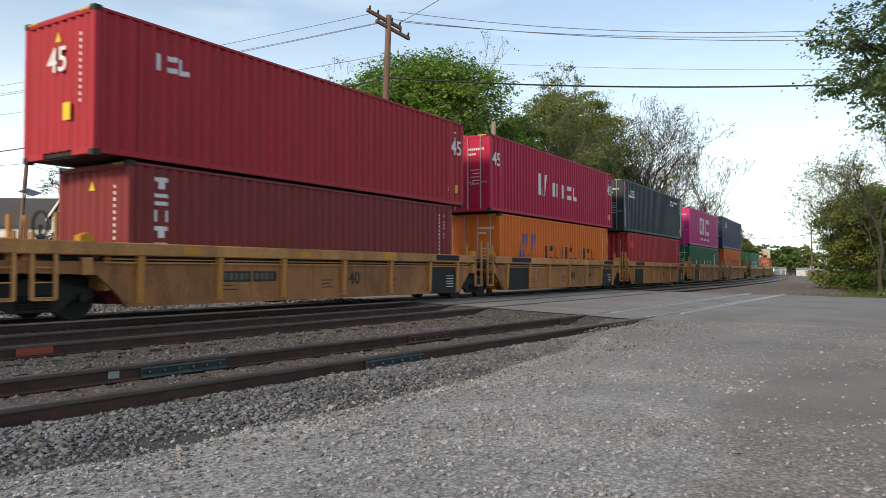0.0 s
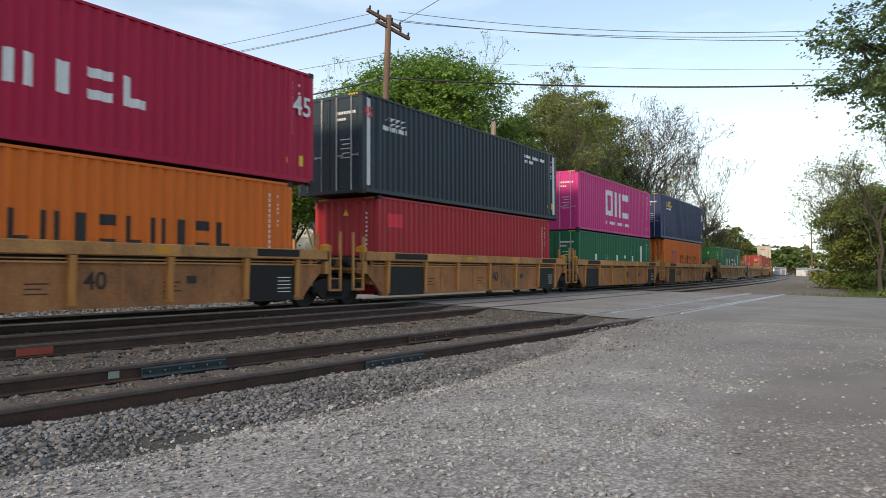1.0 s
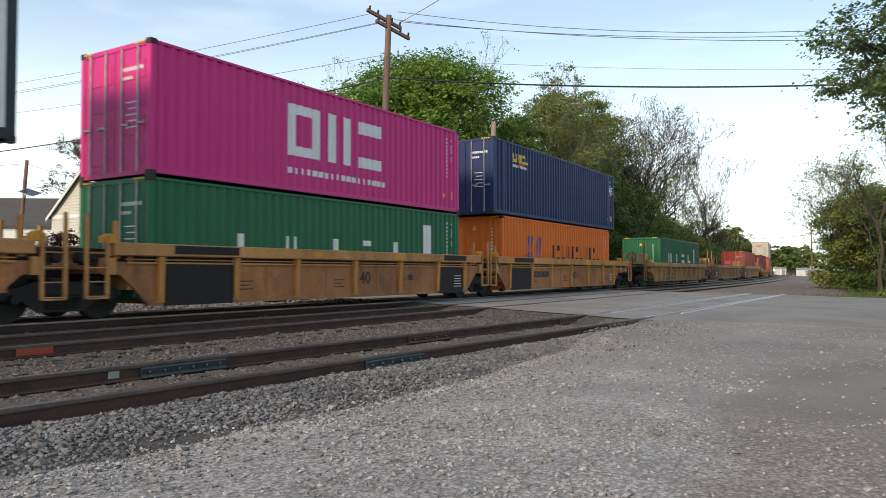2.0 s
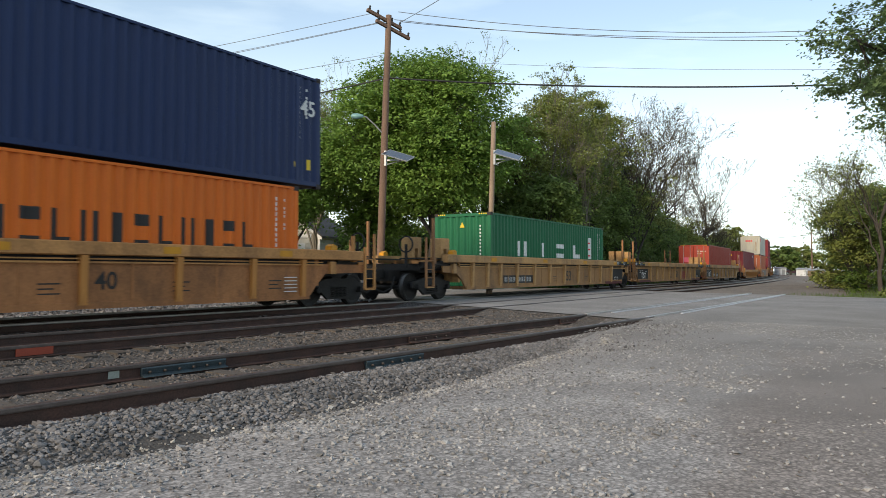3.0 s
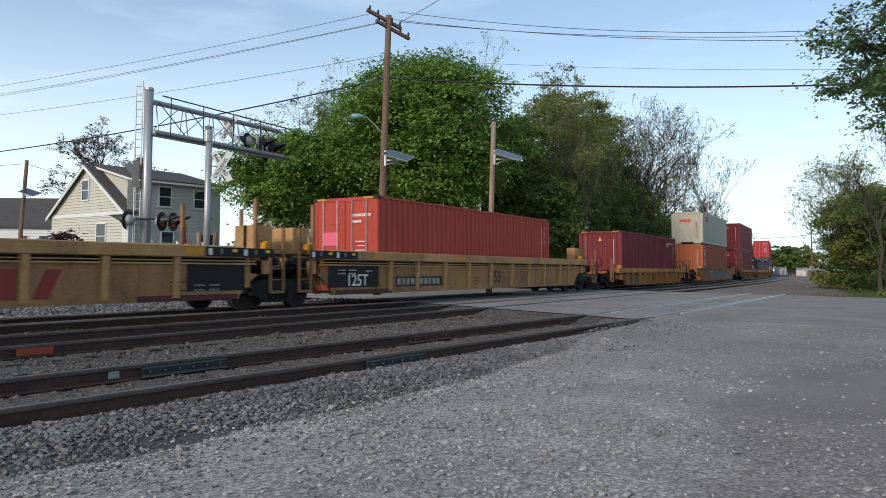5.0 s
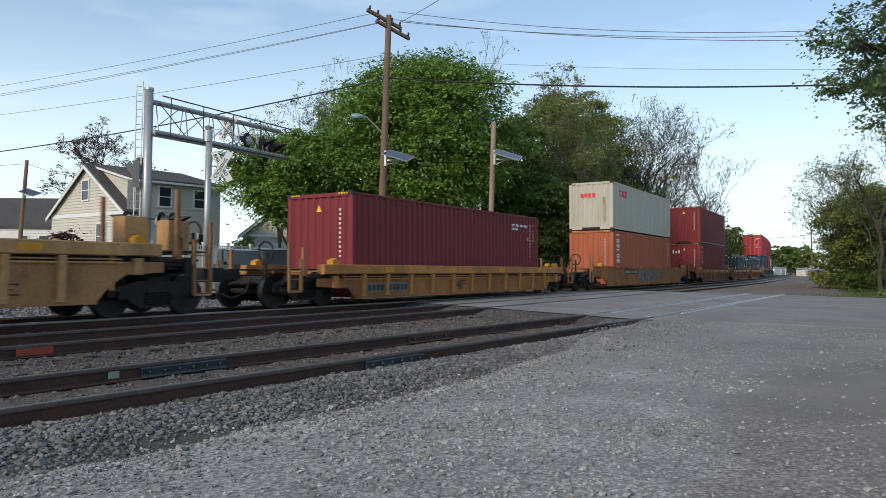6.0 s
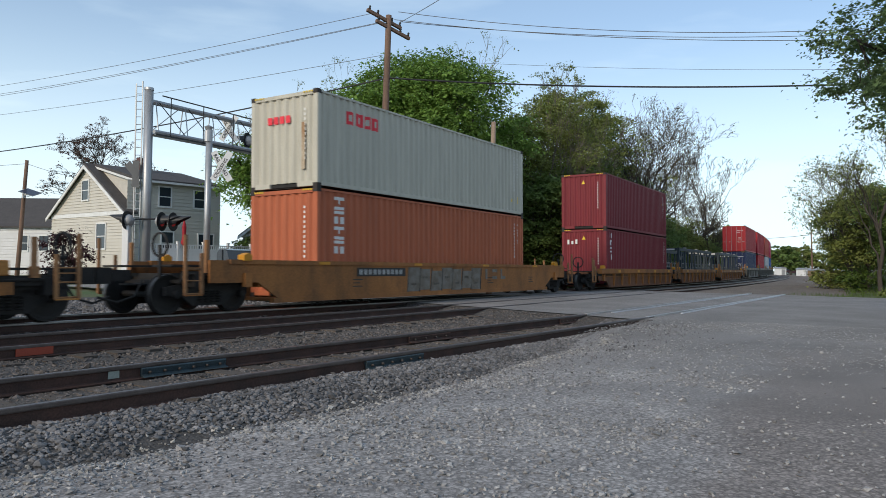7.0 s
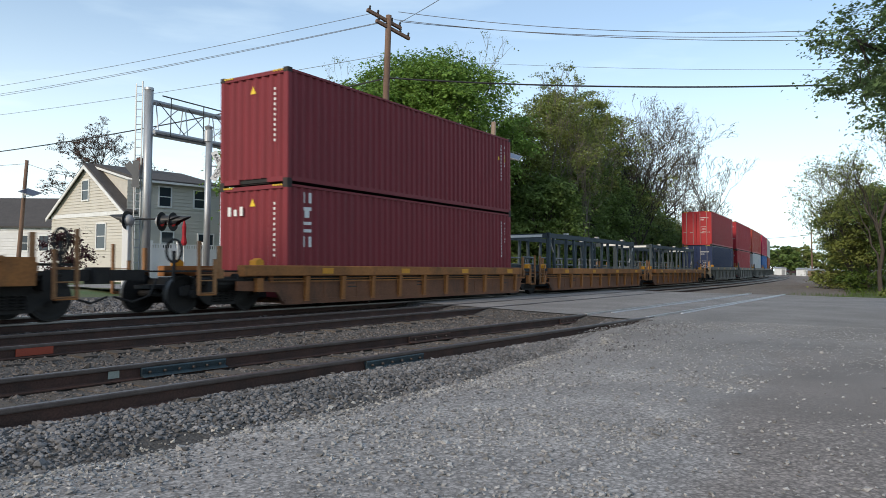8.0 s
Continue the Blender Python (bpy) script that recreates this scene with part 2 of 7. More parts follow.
def lot_material():
    """Gravel near the siding passing into worn asphalt towards the road."""
    m = surface("gravel_and_asphalt", (0.375, 0.352, 0.337), 0.92, 0, (0.256, 0.24, 0.231), 0.55, (1, 1, 1), 0.9, 75, 0.16, 0.35,
                spots=(0.44, 0.415, 0.395), spot_scale=0.8, spot_range=(0.54, 0.7), grain=33.0)
    n, l = m.node_tree.nodes, m.node_tree.links
    p = n["Principled BSDF"]
    tc = n.new("ShaderNodeTexCoord")
    sp = n.new("ShaderNodeSeparateXYZ")
    l.new(tc.outputs["Object"], sp.inputs[0])
    nz = n.new("ShaderNodeTexNoise")
    nz.inputs["Scale"].default_value, nz.inputs["Detail"].default_value = 0.45, 6
    l.new(tc.outputs["Object"], nz.inputs["Vector"])
    ad = n.new("ShaderNodeMath")
    ad.operation = "MULTIPLY_ADD"
    l.new(nz.outputs["Fac"], ad.inputs[0])
    ad.inputs[1].default_value = 9.0
    l.new(sp.outputs["X"], ad.inputs[2])
    lat = n.new("ShaderNodeMath")
    lat.operation = "MULTIPLY_ADD"
    l.new(sp.outputs["Y"], lat.inputs[0])
    lat.inputs[1].default_value = -0.9
    l.new(ad.outputs[0], lat.inputs[2])
    mr = n.new("ShaderNodeMapRange")
    mr.interpolation_type = "SMOOTHSTEP"
    mr.inputs["From Min"].default_value, mr.inputs["From Max"].default_value = 8.5, 13.5
    l.new(lat.outputs[0], mr.inputs["Value"])
    fine = n.new("ShaderNodeTexNoise")
    fine.inputs["Scale"].default_value, fine.inputs["Detail"].default_value = 90, 3
    l.new(tc.outputs["Object"], fine.inputs["Vector"])
    fr = n.new("ShaderNodeValToRGB")
    fr.color_ramp.elements[0].position, fr.color_ramp.elements[1].position = 0.3, 0.72
    fr.color_ramp.elements[0].color, fr.color_ramp.elements[1].color = (0.123, 0.117, 0.114, 1), (0.345, 0.325, 0.311, 1)
    l.new(fine.outputs["Fac"], fr.inputs[0])
    st = n.new("ShaderNodeTexNoise")
    st.inputs["Scale"].default_value, st.inputs["Detail"].default_value = 0.6, 7
    l.new(tc.outputs["Object"], st.inputs["Vector"])
    sr = n.new("ShaderNodeMapRange")
    sr.inputs["From Min"].default_value, sr.inputs["From Max"].default_value = 0.3, 0.7
    sr.inputs["To Min"].default_value, sr.inputs["To Max"].default_value = 0.78, 1.16
    l.new(st.outputs["Fac"], sr.inputs["Value"])
    hs = n.new("ShaderNodeHueSaturation")
    l.new(fr.outputs[0], hs.inputs["Color"])
    l.new(sr.outputs[0], hs.inputs["Value"])
    mx = n.new("ShaderNodeMix")
    mx.data_type = "RGBA"
    old = p.inputs["Base Color"].links[0].from_socket
    l.new(mr.outputs[0], mx.inputs["Factor"])
    l.new(old, mx.inputs["A"])
    l.new(hs.outputs[0], mx.inputs["B"])
    # a strip of older, darker, browner surfacing along the lot's outer side
    edge = n.new("ShaderNodeMath")
    edge.operation = "MULTIPLY_ADD"
    l.new(nz.outputs["Fac"], edge.inputs[0])
    edge.inputs[1].default_value = -2.6
    l.new(sp.outputs["Y"], edge.inputs[2])
    er = n.new("ShaderNodeMapRange")
    er.interpolation_type = "SMOOTHSTEP"
    er.inputs["From Min"].default_value, er.inputs["From Max"].default_value = -0.3, 0.35
    l.new(edge.outputs[0], er.inputs["Value"])
    far_ = n.new("ShaderNodeMapRange")
    far_.inputs["From Min"].default_value, far_.inputs["From Max"].default_value = 7.5, 15.0
    l.new(sp.outputs["X"], far_.inputs["Value"])
    keep_ = n.new("ShaderNodeMath")
    keep_.operation = "MAXIMUM"
    l.new(er.outputs[0], keep_.inputs[0])
    l.new(far_.outputs[0], keep_.inputs[1])
    tint = n.new("ShaderNodeMix")
    tint.data_type, tint.blend_type = "RGBA", "MIX"
    tint.inputs["A"].default_value, tint.inputs["B"].default_value = (0.76, 0.71, 0.68, 1), (1, 1, 1, 1)
    l.new(keep_.outputs[0], tint.inputs["Factor"])
    mul = n.new("ShaderNodeMix")
    mul.data_type, mul.blend_type = "RGBA", "MULTIPLY"
    mul.inputs["Factor"].default_value = 1.0
    l.new(mx.outputs["Result"], mul.inputs["A"])
    l.new(tint.outputs["Result"], mul.inputs["B"])
    l.new(mul.outputs["Result"], p.inputs["Base Color"])
    return m


LOT = lot_material()
sheet("pavement", -14, ROAD_A, -40, 4.9, 0.2, 0.35, lot_height, LOT, "grey packed gravel lot wearing into cracked asphalt", "pavement")
sheet("road", 19.2, 35.5, 16.98, 34.0, 0.8, 0.8, lambda s, l: -0.03 + wob(s, l, 0.5, 0.012), LOT, "worn grey asphalt road leading off beyond the tracks", "road")
sheet("road", ROAD_A, ROAD_B, -40, 17.0, 0.6, 0.8, lambda s, l: -0.025 + wob(s, l, 0.5, 0.012) * smooth(ROAD_A, ROAD_A + 4, s), LOT, "worn grey asphalt road over the level crossing", "road",
      warp=lambda s, l: (skew(l) + 0.25 * noise.noise((l * 0.9, 3.0, 0)) * (l > 5)) * (1 - smooth(ROAD_A, ROAD_A + 12, s)))


def bed_height(s, l):
    if l < 9.0:
        l -= (siding(s) - 6.42) * (1 - smooth(7.6, 9.0, l))
    z = -0.185 - 0.085 * (1 - smooth(4.1, 5.3, l)) - 0.12 * smooth(16.0, 18.5, l)
    z += 0.045 * smooth(4.3, 5.1, l) * (1 - smooth(5.52, 5.62, l))
    z -= 0.05 * smooth(7.4, 8.4, l) * (1 - smooth(9.0, 9.9, l))
    z += (-0.04 - z) * smooth(15.6, 16.8, s) * smooth(4.2, 5.2, l) * (1 - smooth(16.0, 17.0, l))
    return z + wob(s, l, 1.7, 0.02) * (1 - smooth(15.5, 16.8, s))


sheet("ballast_bed", -45, ROAD_A + 0.4, 4.0, 27.5, 0.4, 0.25, bed_height, BALLAST_BED, "dark crushed stone track bed", "ballast", warp=lambda s, l: skew(l) * smooth(8.0, 16.7, s))
sheet("far_ballast_bed", ROAD_B - 0.2, 330, 2.6, 19.0, 2.0, 0.6, lambda s, l: -0.12 - 0.12 * (1 - smooth(2.6, 5.0, l)) - 0.15 * smooth(16.0, 18.5, l) + wob(s, l, 1, 0.03),
      surface("far_ballast", (0.19, 0.158, 0.132), 0.95, 0, (0.12, 0.10, 0.085), 0.8, (1, 1, 1), 0.8, 18, 0.5, 1.0), "brown-grey crushed stone bed round the bend", "ballast", bend=True)


def bed_surface(s, l):
    """The bed's height at a true place, its skewed end allowed for."""
    return bed_height(s - skew(l) * smooth(8.0, 16.7, s - 0.5 * skew(l)), l)


def stones(name, count, s_rng, l_rng, size, material, label, height, faces20=True, keep=None, sink=0.25, seed=5):
    """Loose stones in one mesh: jittered solids laid on a height."""
    rng = np.random.default_rng(seed)
    if faces20:
        g = (1 + 5 ** 0.5) / 2
        base = np.array([(-1, g, 0), (1, g, 0), (-1, -g, 0), (1, -g, 0), (0, -1, g), (0, 1, g), (0, -1, -g), (0, 1, -g), (g, 0, -1), (g, 0, 1), (-g, 0, -1), (-g, 0, 1)], float) / 1.9
        tri = np.array([(0, 11, 5), (0, 5, 1), (0, 1, 7), (0, 7, 10), (0, 10, 11), (1, 5, 9), (5, 11, 4), (11, 10, 2), (10, 7, 6), (7, 1, 8), (3, 9, 4), (3, 4, 2), (3, 2, 6), (3, 6, 8), (3, 8, 9), (4, 9, 5), (2, 4, 11), (6, 2, 10), (8, 6, 7), (9, 8, 1)])
    else:
        base = np.array([(1, 0, 0), (-1, 0, 0), (0, 1, 0), (0, -1, 0), (0, 0, 1), (0, 0, -1)], float)
        tri = np.array([(0, 2, 4), (2, 1, 4), (1, 3, 4), (3, 0, 4), (2, 0, 5), (1, 2, 5), (3, 1, 5), (0, 3, 5)])
    s = rng.uniform(*s_rng, count)
    l = rng.uniform(*l_rng, count)
    if keep is not None:
        ok = np.array([keep(a, b) for a, b in zip(s, l)])
        s, l = s[ok], l[ok]
    n = len(s)
    r = size * rng.lognormal(0, 0.33, n)
    z = np.array([height(a, b) for a, b in zip(s, l)]) + r * (0.5 - sink) * rng.uniform(0.6, 1.5, n)
    pts = base[None] * (1 + rng.uniform(-0.34, 0.34, (n, len(base), 1)))
    pts = pts * (r[:, None, None] * rng.uniform(0.5, 1.3, (n, 1, 3)))
    q = rng.normal(size=(n, 4))
    q /= np.linalg.norm(q, axis=1, keepdims=True)
    w, x, y, zz = q.T
    rot = np.stack([1 - 2 * (y * y + zz * zz), 2 * (x * y - zz * w), 2 * (x * zz + y * w), 2 * (x * y + zz * w), 1 - 2 * (x * x + zz * zz), 2 * (y * zz - x * w),
                    2 * (x * zz - y * w), 2 * (y * zz + x * w), 1 - 2 * (x * x + y * y)], -1).reshape(n, 3, 3)
    pts = np.einsum("nij,nkj->nki", rot, pts) * np.array([1.08, 1.08, 0.72]) + np.stack([s, l, z], -1)[:, None]
    f = (tri[None] + (np.arange(n) * len(base))[:, None, None]).reshape(-1, 3)
    ob = part(name, big_mesh(name, pts.reshape(-1, 3), f), material)
    ob.matrix_basis = TRACK_FRAME
    return tagged(ob, label, "stones", kind="stuff")


def seen(s, l):
    """Only the strip to the right of the place's left edge matters."""
    return s > 0.42 * l - 0.9


def off_rails(s, l):
    if not seen(s, l) or s > 16.6 + skew(l):
        return False
    for c in (siding(s), SECOND, MAIN):
        for r in (c - 0.7535, c + 0.7535):
            if abs(l - r) < 0.085:
                return False
    return True


def lot_edge(s):
    """Where the crushed stone of the shoulder gives way to the lot, along s."""
    return siding(s) - 6.42 + 4.5 + 0.3 * noise.noise((s * 0.9, 0, 0)) + 0.05 * max(0.0, s - 9)


stones("shoulder_stones", 13500, (0.2, 6.5), (4.15, 6.2), 0.0165, STONE, "loose grey crushed stones on the ballast shoulder", bed_height,
       keep=lambda s, l: off_rails(s, l) and l > lot_edge(s) + 0.3 * noise.noise((s * 4.1, l * 4.1, 2.0)), seed=3)
stones("shoulder_stones", 30000, (6.5, 16.6), (4.15, 6.0), 0.018, STONE, "loose grey crushed stones on the ballast shoulder", bed_height, faces20=False,
       keep=lambda s, l: off_rails(s, l) and l > lot_edge(s) + 0.3 * noise.noise((s * 4.1, l * 4.1, 2.0)), seed=33)
stones("pale_edge_stones", 9000, (0.6, 13.0), (3.4, 5.2), 0.0145, PALE_STONE, "pale broken stones along the edge of the ballast", lambda s, l: max(bed_height(s, l), lot_height(s, l)), faces20=False,
       keep=lambda s, l: seen(s, l) and random.random() < math.exp(-((l - lot_edge(s) + 0.05) / 0.16) ** 2) * (0.35 + 0.65 * (noise.noise((s * 1.7, 5.0, 0)) > -0.1)), sink=0.2, seed=34)
stones("siding_stones", 24000, (1.6, 17.0), (5.6, 7.4), 0.0195, STONE_BROWN, "brownish crushed stones between siding rails", lambda s, l: bed_surface(s, l) - 0.01, faces20=False, keep=off_rails, seed=4)
stones("track_stones", 44000, (2.5, 19.2), (7.2, 13.6), 0.0225, STONE_BROWN, "rust-stained crushed stones between tracks", lambda s, l: bed_surface(s, l) - 0.008, faces20=False, keep=off_rails, seed=6)
stones("far_side_stones", 18000, (5.0, 19.4), (14.9, 26.0), 0.045, STONE, "pale crushed stones beyond the main track", bed_height, faces20=False, keep=off_rails, seed=8)
stones("strewn_stones", 7000, (1.0, 15.5), (2.6, 4.8), 0.012, STONE, "crushed stones strewn from the ballast over the lot edge", lot_height, faces20=False, keep=lambda s, l: seen(s, l) and random.random() < ((l - 2.4) / 2.2) ** 2, sink=0.2, seed=12)
stones("lot_gravel", 62000, (1.0, 11.0), (-3.5, 4.9), 0.0125, PEBBLE, "small pale gravel scattered over the lot", lot_height, faces20=False,
       keep=lambda s, l: s > 0.42 * l - 0.3 and random.random() < (0.95 if l > 1.45 + 0.5 * noise.noise((s * 0.8, l * 0.8, 4.0)) else 0.12) * min(1.0, max(0.04, (9.6 - s + 1.6 * noise.noise((s * 0.6, l * 0.6, 7.7))) / 2.2)) * min(1.0, 0.55 + 1.2 * max(-0.35, noise.noise((s * 0.75, l * 0.75, 1.7)))), sink=0.2, seed=9)
stones("fine_gravel", 22000, (8.5, 17.5), (-4.5, 5.2), 0.0095, PEBBLE, "fine grey gravel strewn over worn asphalt", lambda s, l: lot_height(min(s, 16.6), min(l, 4.9)), faces20=False,
       keep=lambda s, l: random.random() < 0.35 + 0.9 * noise.noise((s * 0.5, l * 0.5, 9.1)) + 0.25 * (l > 3.0), sink=0.2, seed=35)
stones("lot_pebbles", 800, (1.0, 13.5), (-7.0, 4.9), 0.015, PEBBLE, "larger pale pebbles lying on the lot", lot_height, keep=seen, sink=0.2, seed=10)


def rail(lateral, s0, s1, head, label, sunk=False, bend=True):
    """A flat-bottomed rail: foot and web, and its head apart. Its top is at z = 0."""
    prof = [(-0.07, -0.17), (0.07, -0.17), (0.07, -0.158), (0.012, -0.14), (0.009, -0.045), (-0.009, -0.045), (-0.012, -0.14), (-0.07, -0.158)]
    cap = [(-0.033, -0.045), (0.033, -0.045), (0.036, -0.034), (0.036, -0.008), (0.028, 0.0), (-0.028, 0.0), (-0.036, -0.008), (-0.036, -0.034)]
    if sunk:
        prof, cap = [(-0.05, -0.06), (0.05, -0.06), (0.05, -0.05), (-0.05, -0.05)], [(-0.036, -0.05), (0.036, -0.05), (0.036, 0.012), (-0.036, 0.012)]
    ob = thing("rail", label, "rail", "rails of the tracks", kind="structure")
    n = max(2, int((s1 - s0) / 3.0)) if s1 > CURVE_S else 2
    for nm, ring, mat in (("rail_foot_and_web", prof, RAIL_SIDE), ("rail_head", cap, head)):
        v, f, k = [], [], len(ring)
        for i in range(n):
            s = s0 + (s1 - s0) * i / (n - 1)
            if bend:
                c, a = on_track(s, lateral)
                side = LEFT * math.cos(a) - ALONG * math.sin(a)
            else:
                c, side = ALONG * s + LEFT * (siding(s) + lateral), LEFT
            v += [(c.x + side.x * y, c.y + side.y * y, z) for y, z in ring]
        for i in range(n - 1):
            f += [(i * k + j, i * k + (j + 1) % k, (i + 1) * k + (j + 1) % k, (i + 1) * k + j) for j in range(k)]
        f += [tuple(range(k)), tuple(range((n - 1) * k, n * k))]
        part(nm, Builder().add(v, f), mat, ob)
    return ob


G = 0.7535
for c, head, lab in ((MAIN, RAIL_SHINE, "steel rail of the main track, polished on top"), (SECOND, RAIL_HEAD, "brown rusted rail of the second track")):
    for r in (c - G, c + G):
        rail(r, -45, 330, head, lab)
RAIL_D = rail(-G, -45, 17.6, RAIL_HEAD, "worn rusty rail of the siding with a bolted joint", bend=False)
RAIL_C = rail(G, -45, 17.2, RAIL_HEAD, "worn rusty rail of the siding with a steel joint bar", bend=False)
SUNK_HEAD = surface("road_worn_rail_head", (0.5, 0.5, 0.51), 0.35, 0.7, (0.3, 0.29, 0.28), 2, (1, 1, 1), 0.6, 60, 0.1, 0.05)
FLANGE = surface("bright_flange_strip", (0.66, 0.67, 0.7), 0.4, 0.3, (0.45, 0.45, 0.47), 2, (1, 1, 1), 0.6, 60, 0.15, 0.1)
for r in (-G, G):
    rail(r, 17.2, ROAD_B + 0.6, SUNK_HEAD, "worn bright rail set flush in the road", sunk=True, bend=False)
for r, s0, s1 in ((5.96 - G - 0.14, 19.5, 37.3), (5.96 + G - 0.16, 18.5, 36.9)):
    ob = part("flangeway_strip", Builder().box(s0, s1, r - 0.022, r + 0.022, -0.03, 0.002), FLANGE)
    ob.matrix_basis = TRACK_FRAME
    tagged(ob, "bright worn metal strip beside a rail in the road", "metal strip", kind="structure")

BAR = surface("joint_bar_steel", (0.055, 0.085, 0.10), 0.5, 0.5, (0.04, 0.05, 0.055), 4, (1, 1, 1), 0.7, 60, 0.25, 0.2)
BOLT = plain("bolt_steel", (0.07, 0.06, 0.055), 0.6, 0.5)


def joint_bar(parent, s0, s1, l, material, bolts, label):
    bar = Builder().prism([(-0.105, -0.15), (-0.03, -0.15), (-0.012, -0.055), (-0.05, -0.045), (-0.058, -0.06), (-0.045, -0.12)], s0, s1, "x")
    ob = part("joint_bar", bar, material, parent, label, at=TRACK_FRAME @ Matrix.Translation((0, siding((s0 + s1) / 2) + l, 0)) @ Matrix.Translation(((s0 + s1) / 2, 0, 0)) @ Matrix.Rotation(-0.045, 4, "Z") @ Matrix.Translation((-(s0 + s1) / 2, 0, 0)))
    for i in range(bolts):
        x = s0 + (s1 - s0) * (i + 0.5) / bolts
        part("bolt", Builder().lathe([(-0.085, 0.014), (-0.05, 0.018), (-0.04, 0.022)], 6, "y", (x, 0, -0.1)), BOLT, ob)


joint_bar(RAIL_C, 5.23, 6.38, G, BAR, 6, "blue-grey steel joint bar with bolts")
joint_bar(RAIL_D, 7.22, 8.39, -G, BAR, 6, "blue-grey steel joint bar with bolts")
joint_bar(RAIL_C, 10.1, 11.3, G, RAIL_SIDE, 4, "rusty joint bar")
joint_bar(RAIL_C, 15.7, 16.6, G, RAIL_SIDE, 4, "rusty joint bar")
joint_bar(RAIL_D, 14.7, 16.5, -G, RAIL_SIDE, 4, "rusty joint bar")
part("paint_patch", Builder().box(4.85, 4.98, siding(4.9) + G - 0.022, siding(4.9) + G - 0.014, -0.13, -0.05),
           plain("pale_paint", (0.30, 0.33, 0.29)), RAIL_C, "pale painted patch on the web", at=TRACK_FRAME)
MARK = part("orange_mark", Builder().box(5.3, 5.8, SECOND - G - 0.045, SECOND - G - 0.02, -0.14, -0.04),
            plain("orange_spray", (0.30, 0.055, 0.028), 0.8), None, "faded orange paint mark on a rail", at=TRACK_FRAME)
tagged(MARK, "faded orange paint mark on a rail", "paint mark", kind="structure")

TIE = Builder().box(-0.115, 0.115, -1.22, 1.22, -0.17, 0.0, 0.015).mesh("tie")
for c, s0, s1 in ((6.3, 2.0, 15.2), (SECOND, 4.0, 17.2), (MAIN, 5.5, 18.0)):
    bed = thing("track_ties", "dark tarred timber ties half sunk in stone", "railway ties", kind="structure")
    k = 0
    while s0 + k * 0.52 < s1:
        m = TRACK_FRAME @ Matrix.Translation((s0 + k * 0.52 + random.uniform(-0.04, 0.04), siding(s0 + k * 0.52) if c < 7 else c, -0.172 + random.uniform(-0.008, 0.006)))
        part("tie", TIE, TIE_WOOD, bed, at=m)
        k += 1


# ---- the train: containers in well cars ----
MOVING = []
HC, STD = 2.896, 2.591


def train_pose(s, z=0.0, lateral=MAIN):
    """On the main track at s, leaning with the cant of the bend."""
    p, a = on_track(s, lateral)
    m = pose(p.x, p.y, 0, -math.degrees(CANT), 0, HEAD_DEG + math.degrees(a))
    return m @ Matrix.Translation((0, 0, z))


def rolling(ob, s, z=0.0):
    """Notes a thing that rolls with the train; s is its place on the track at the start."""
    ob.matrix_basis = train_pose(s, z)
    MOVING.append((ob, s, z))
    return ob


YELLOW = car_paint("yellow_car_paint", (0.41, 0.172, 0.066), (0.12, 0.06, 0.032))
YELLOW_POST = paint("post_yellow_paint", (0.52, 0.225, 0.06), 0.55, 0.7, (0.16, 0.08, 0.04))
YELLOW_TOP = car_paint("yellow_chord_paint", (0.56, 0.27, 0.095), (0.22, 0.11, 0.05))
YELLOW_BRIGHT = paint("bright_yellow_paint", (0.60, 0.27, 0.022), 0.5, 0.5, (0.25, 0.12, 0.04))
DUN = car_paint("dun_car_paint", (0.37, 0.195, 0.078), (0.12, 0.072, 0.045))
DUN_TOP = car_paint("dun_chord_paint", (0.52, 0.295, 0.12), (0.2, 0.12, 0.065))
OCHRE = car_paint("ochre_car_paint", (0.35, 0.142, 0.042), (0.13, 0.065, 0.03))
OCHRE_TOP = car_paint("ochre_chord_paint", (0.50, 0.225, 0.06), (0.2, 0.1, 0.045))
LADDER = car_paint("rust_worn_ladder_paint", (0.33, 0.165, 0.07), (0.12, 0.065, 0.04))
BROWN_CAR = car_paint("brown_car_paint", (0.20, 0.085, 0.042), (0.07, 0.04, 0.028))
GREY_CAR = paint("grey_car_paint", (0.17, 0.16, 0.135), 0.65, 0.8, (0.09, 0.07, 0.05), (1.2, 1.2, 0.5))
BLACK_PANEL = paint("black_panel_paint", (0.017, 0.0155, 0.015), 0.65, 0.6)
FADED_RED = paint("faded_red_paint_mark", (0.28, 0.045, 0.04), 0.6, 0.5)
MAROON_SILL = paint("maroon_sill_paint", (0.11, 0.028, 0.028), 0.6, 0.5)
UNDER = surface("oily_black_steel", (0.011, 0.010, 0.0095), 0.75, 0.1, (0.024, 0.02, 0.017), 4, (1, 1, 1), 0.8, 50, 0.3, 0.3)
WHEEL = surface("wheel_steel", (0.015, 0.0125, 0.011), 0.75, 0.1, (0.009, 0.008, 0.007), 5, (1, 1, 1), 0.8, 50, 0.3, 0.2)
TREAD = plain("worn_wheel_tread", (0.1, 0.095, 0.09), 0.45, 0.7)
WHITE_MARK = plain("white_marking", (0.72, 0.72, 0.70), 0.6)
YELLOW_MARK = plain("yellow_marking", (0.75, 0.52, 0.03), 0.6)
RED_MARK = plain("red_marking", (0.75, 0.03, 0.05), 0.6)
BLUE_MARK = plain("blue_marking", (0.03, 0.05, 0.24), 0.6)
DARK_MARK = plain("dark_marking", (0.013, 0.011, 0.010), 0.6)
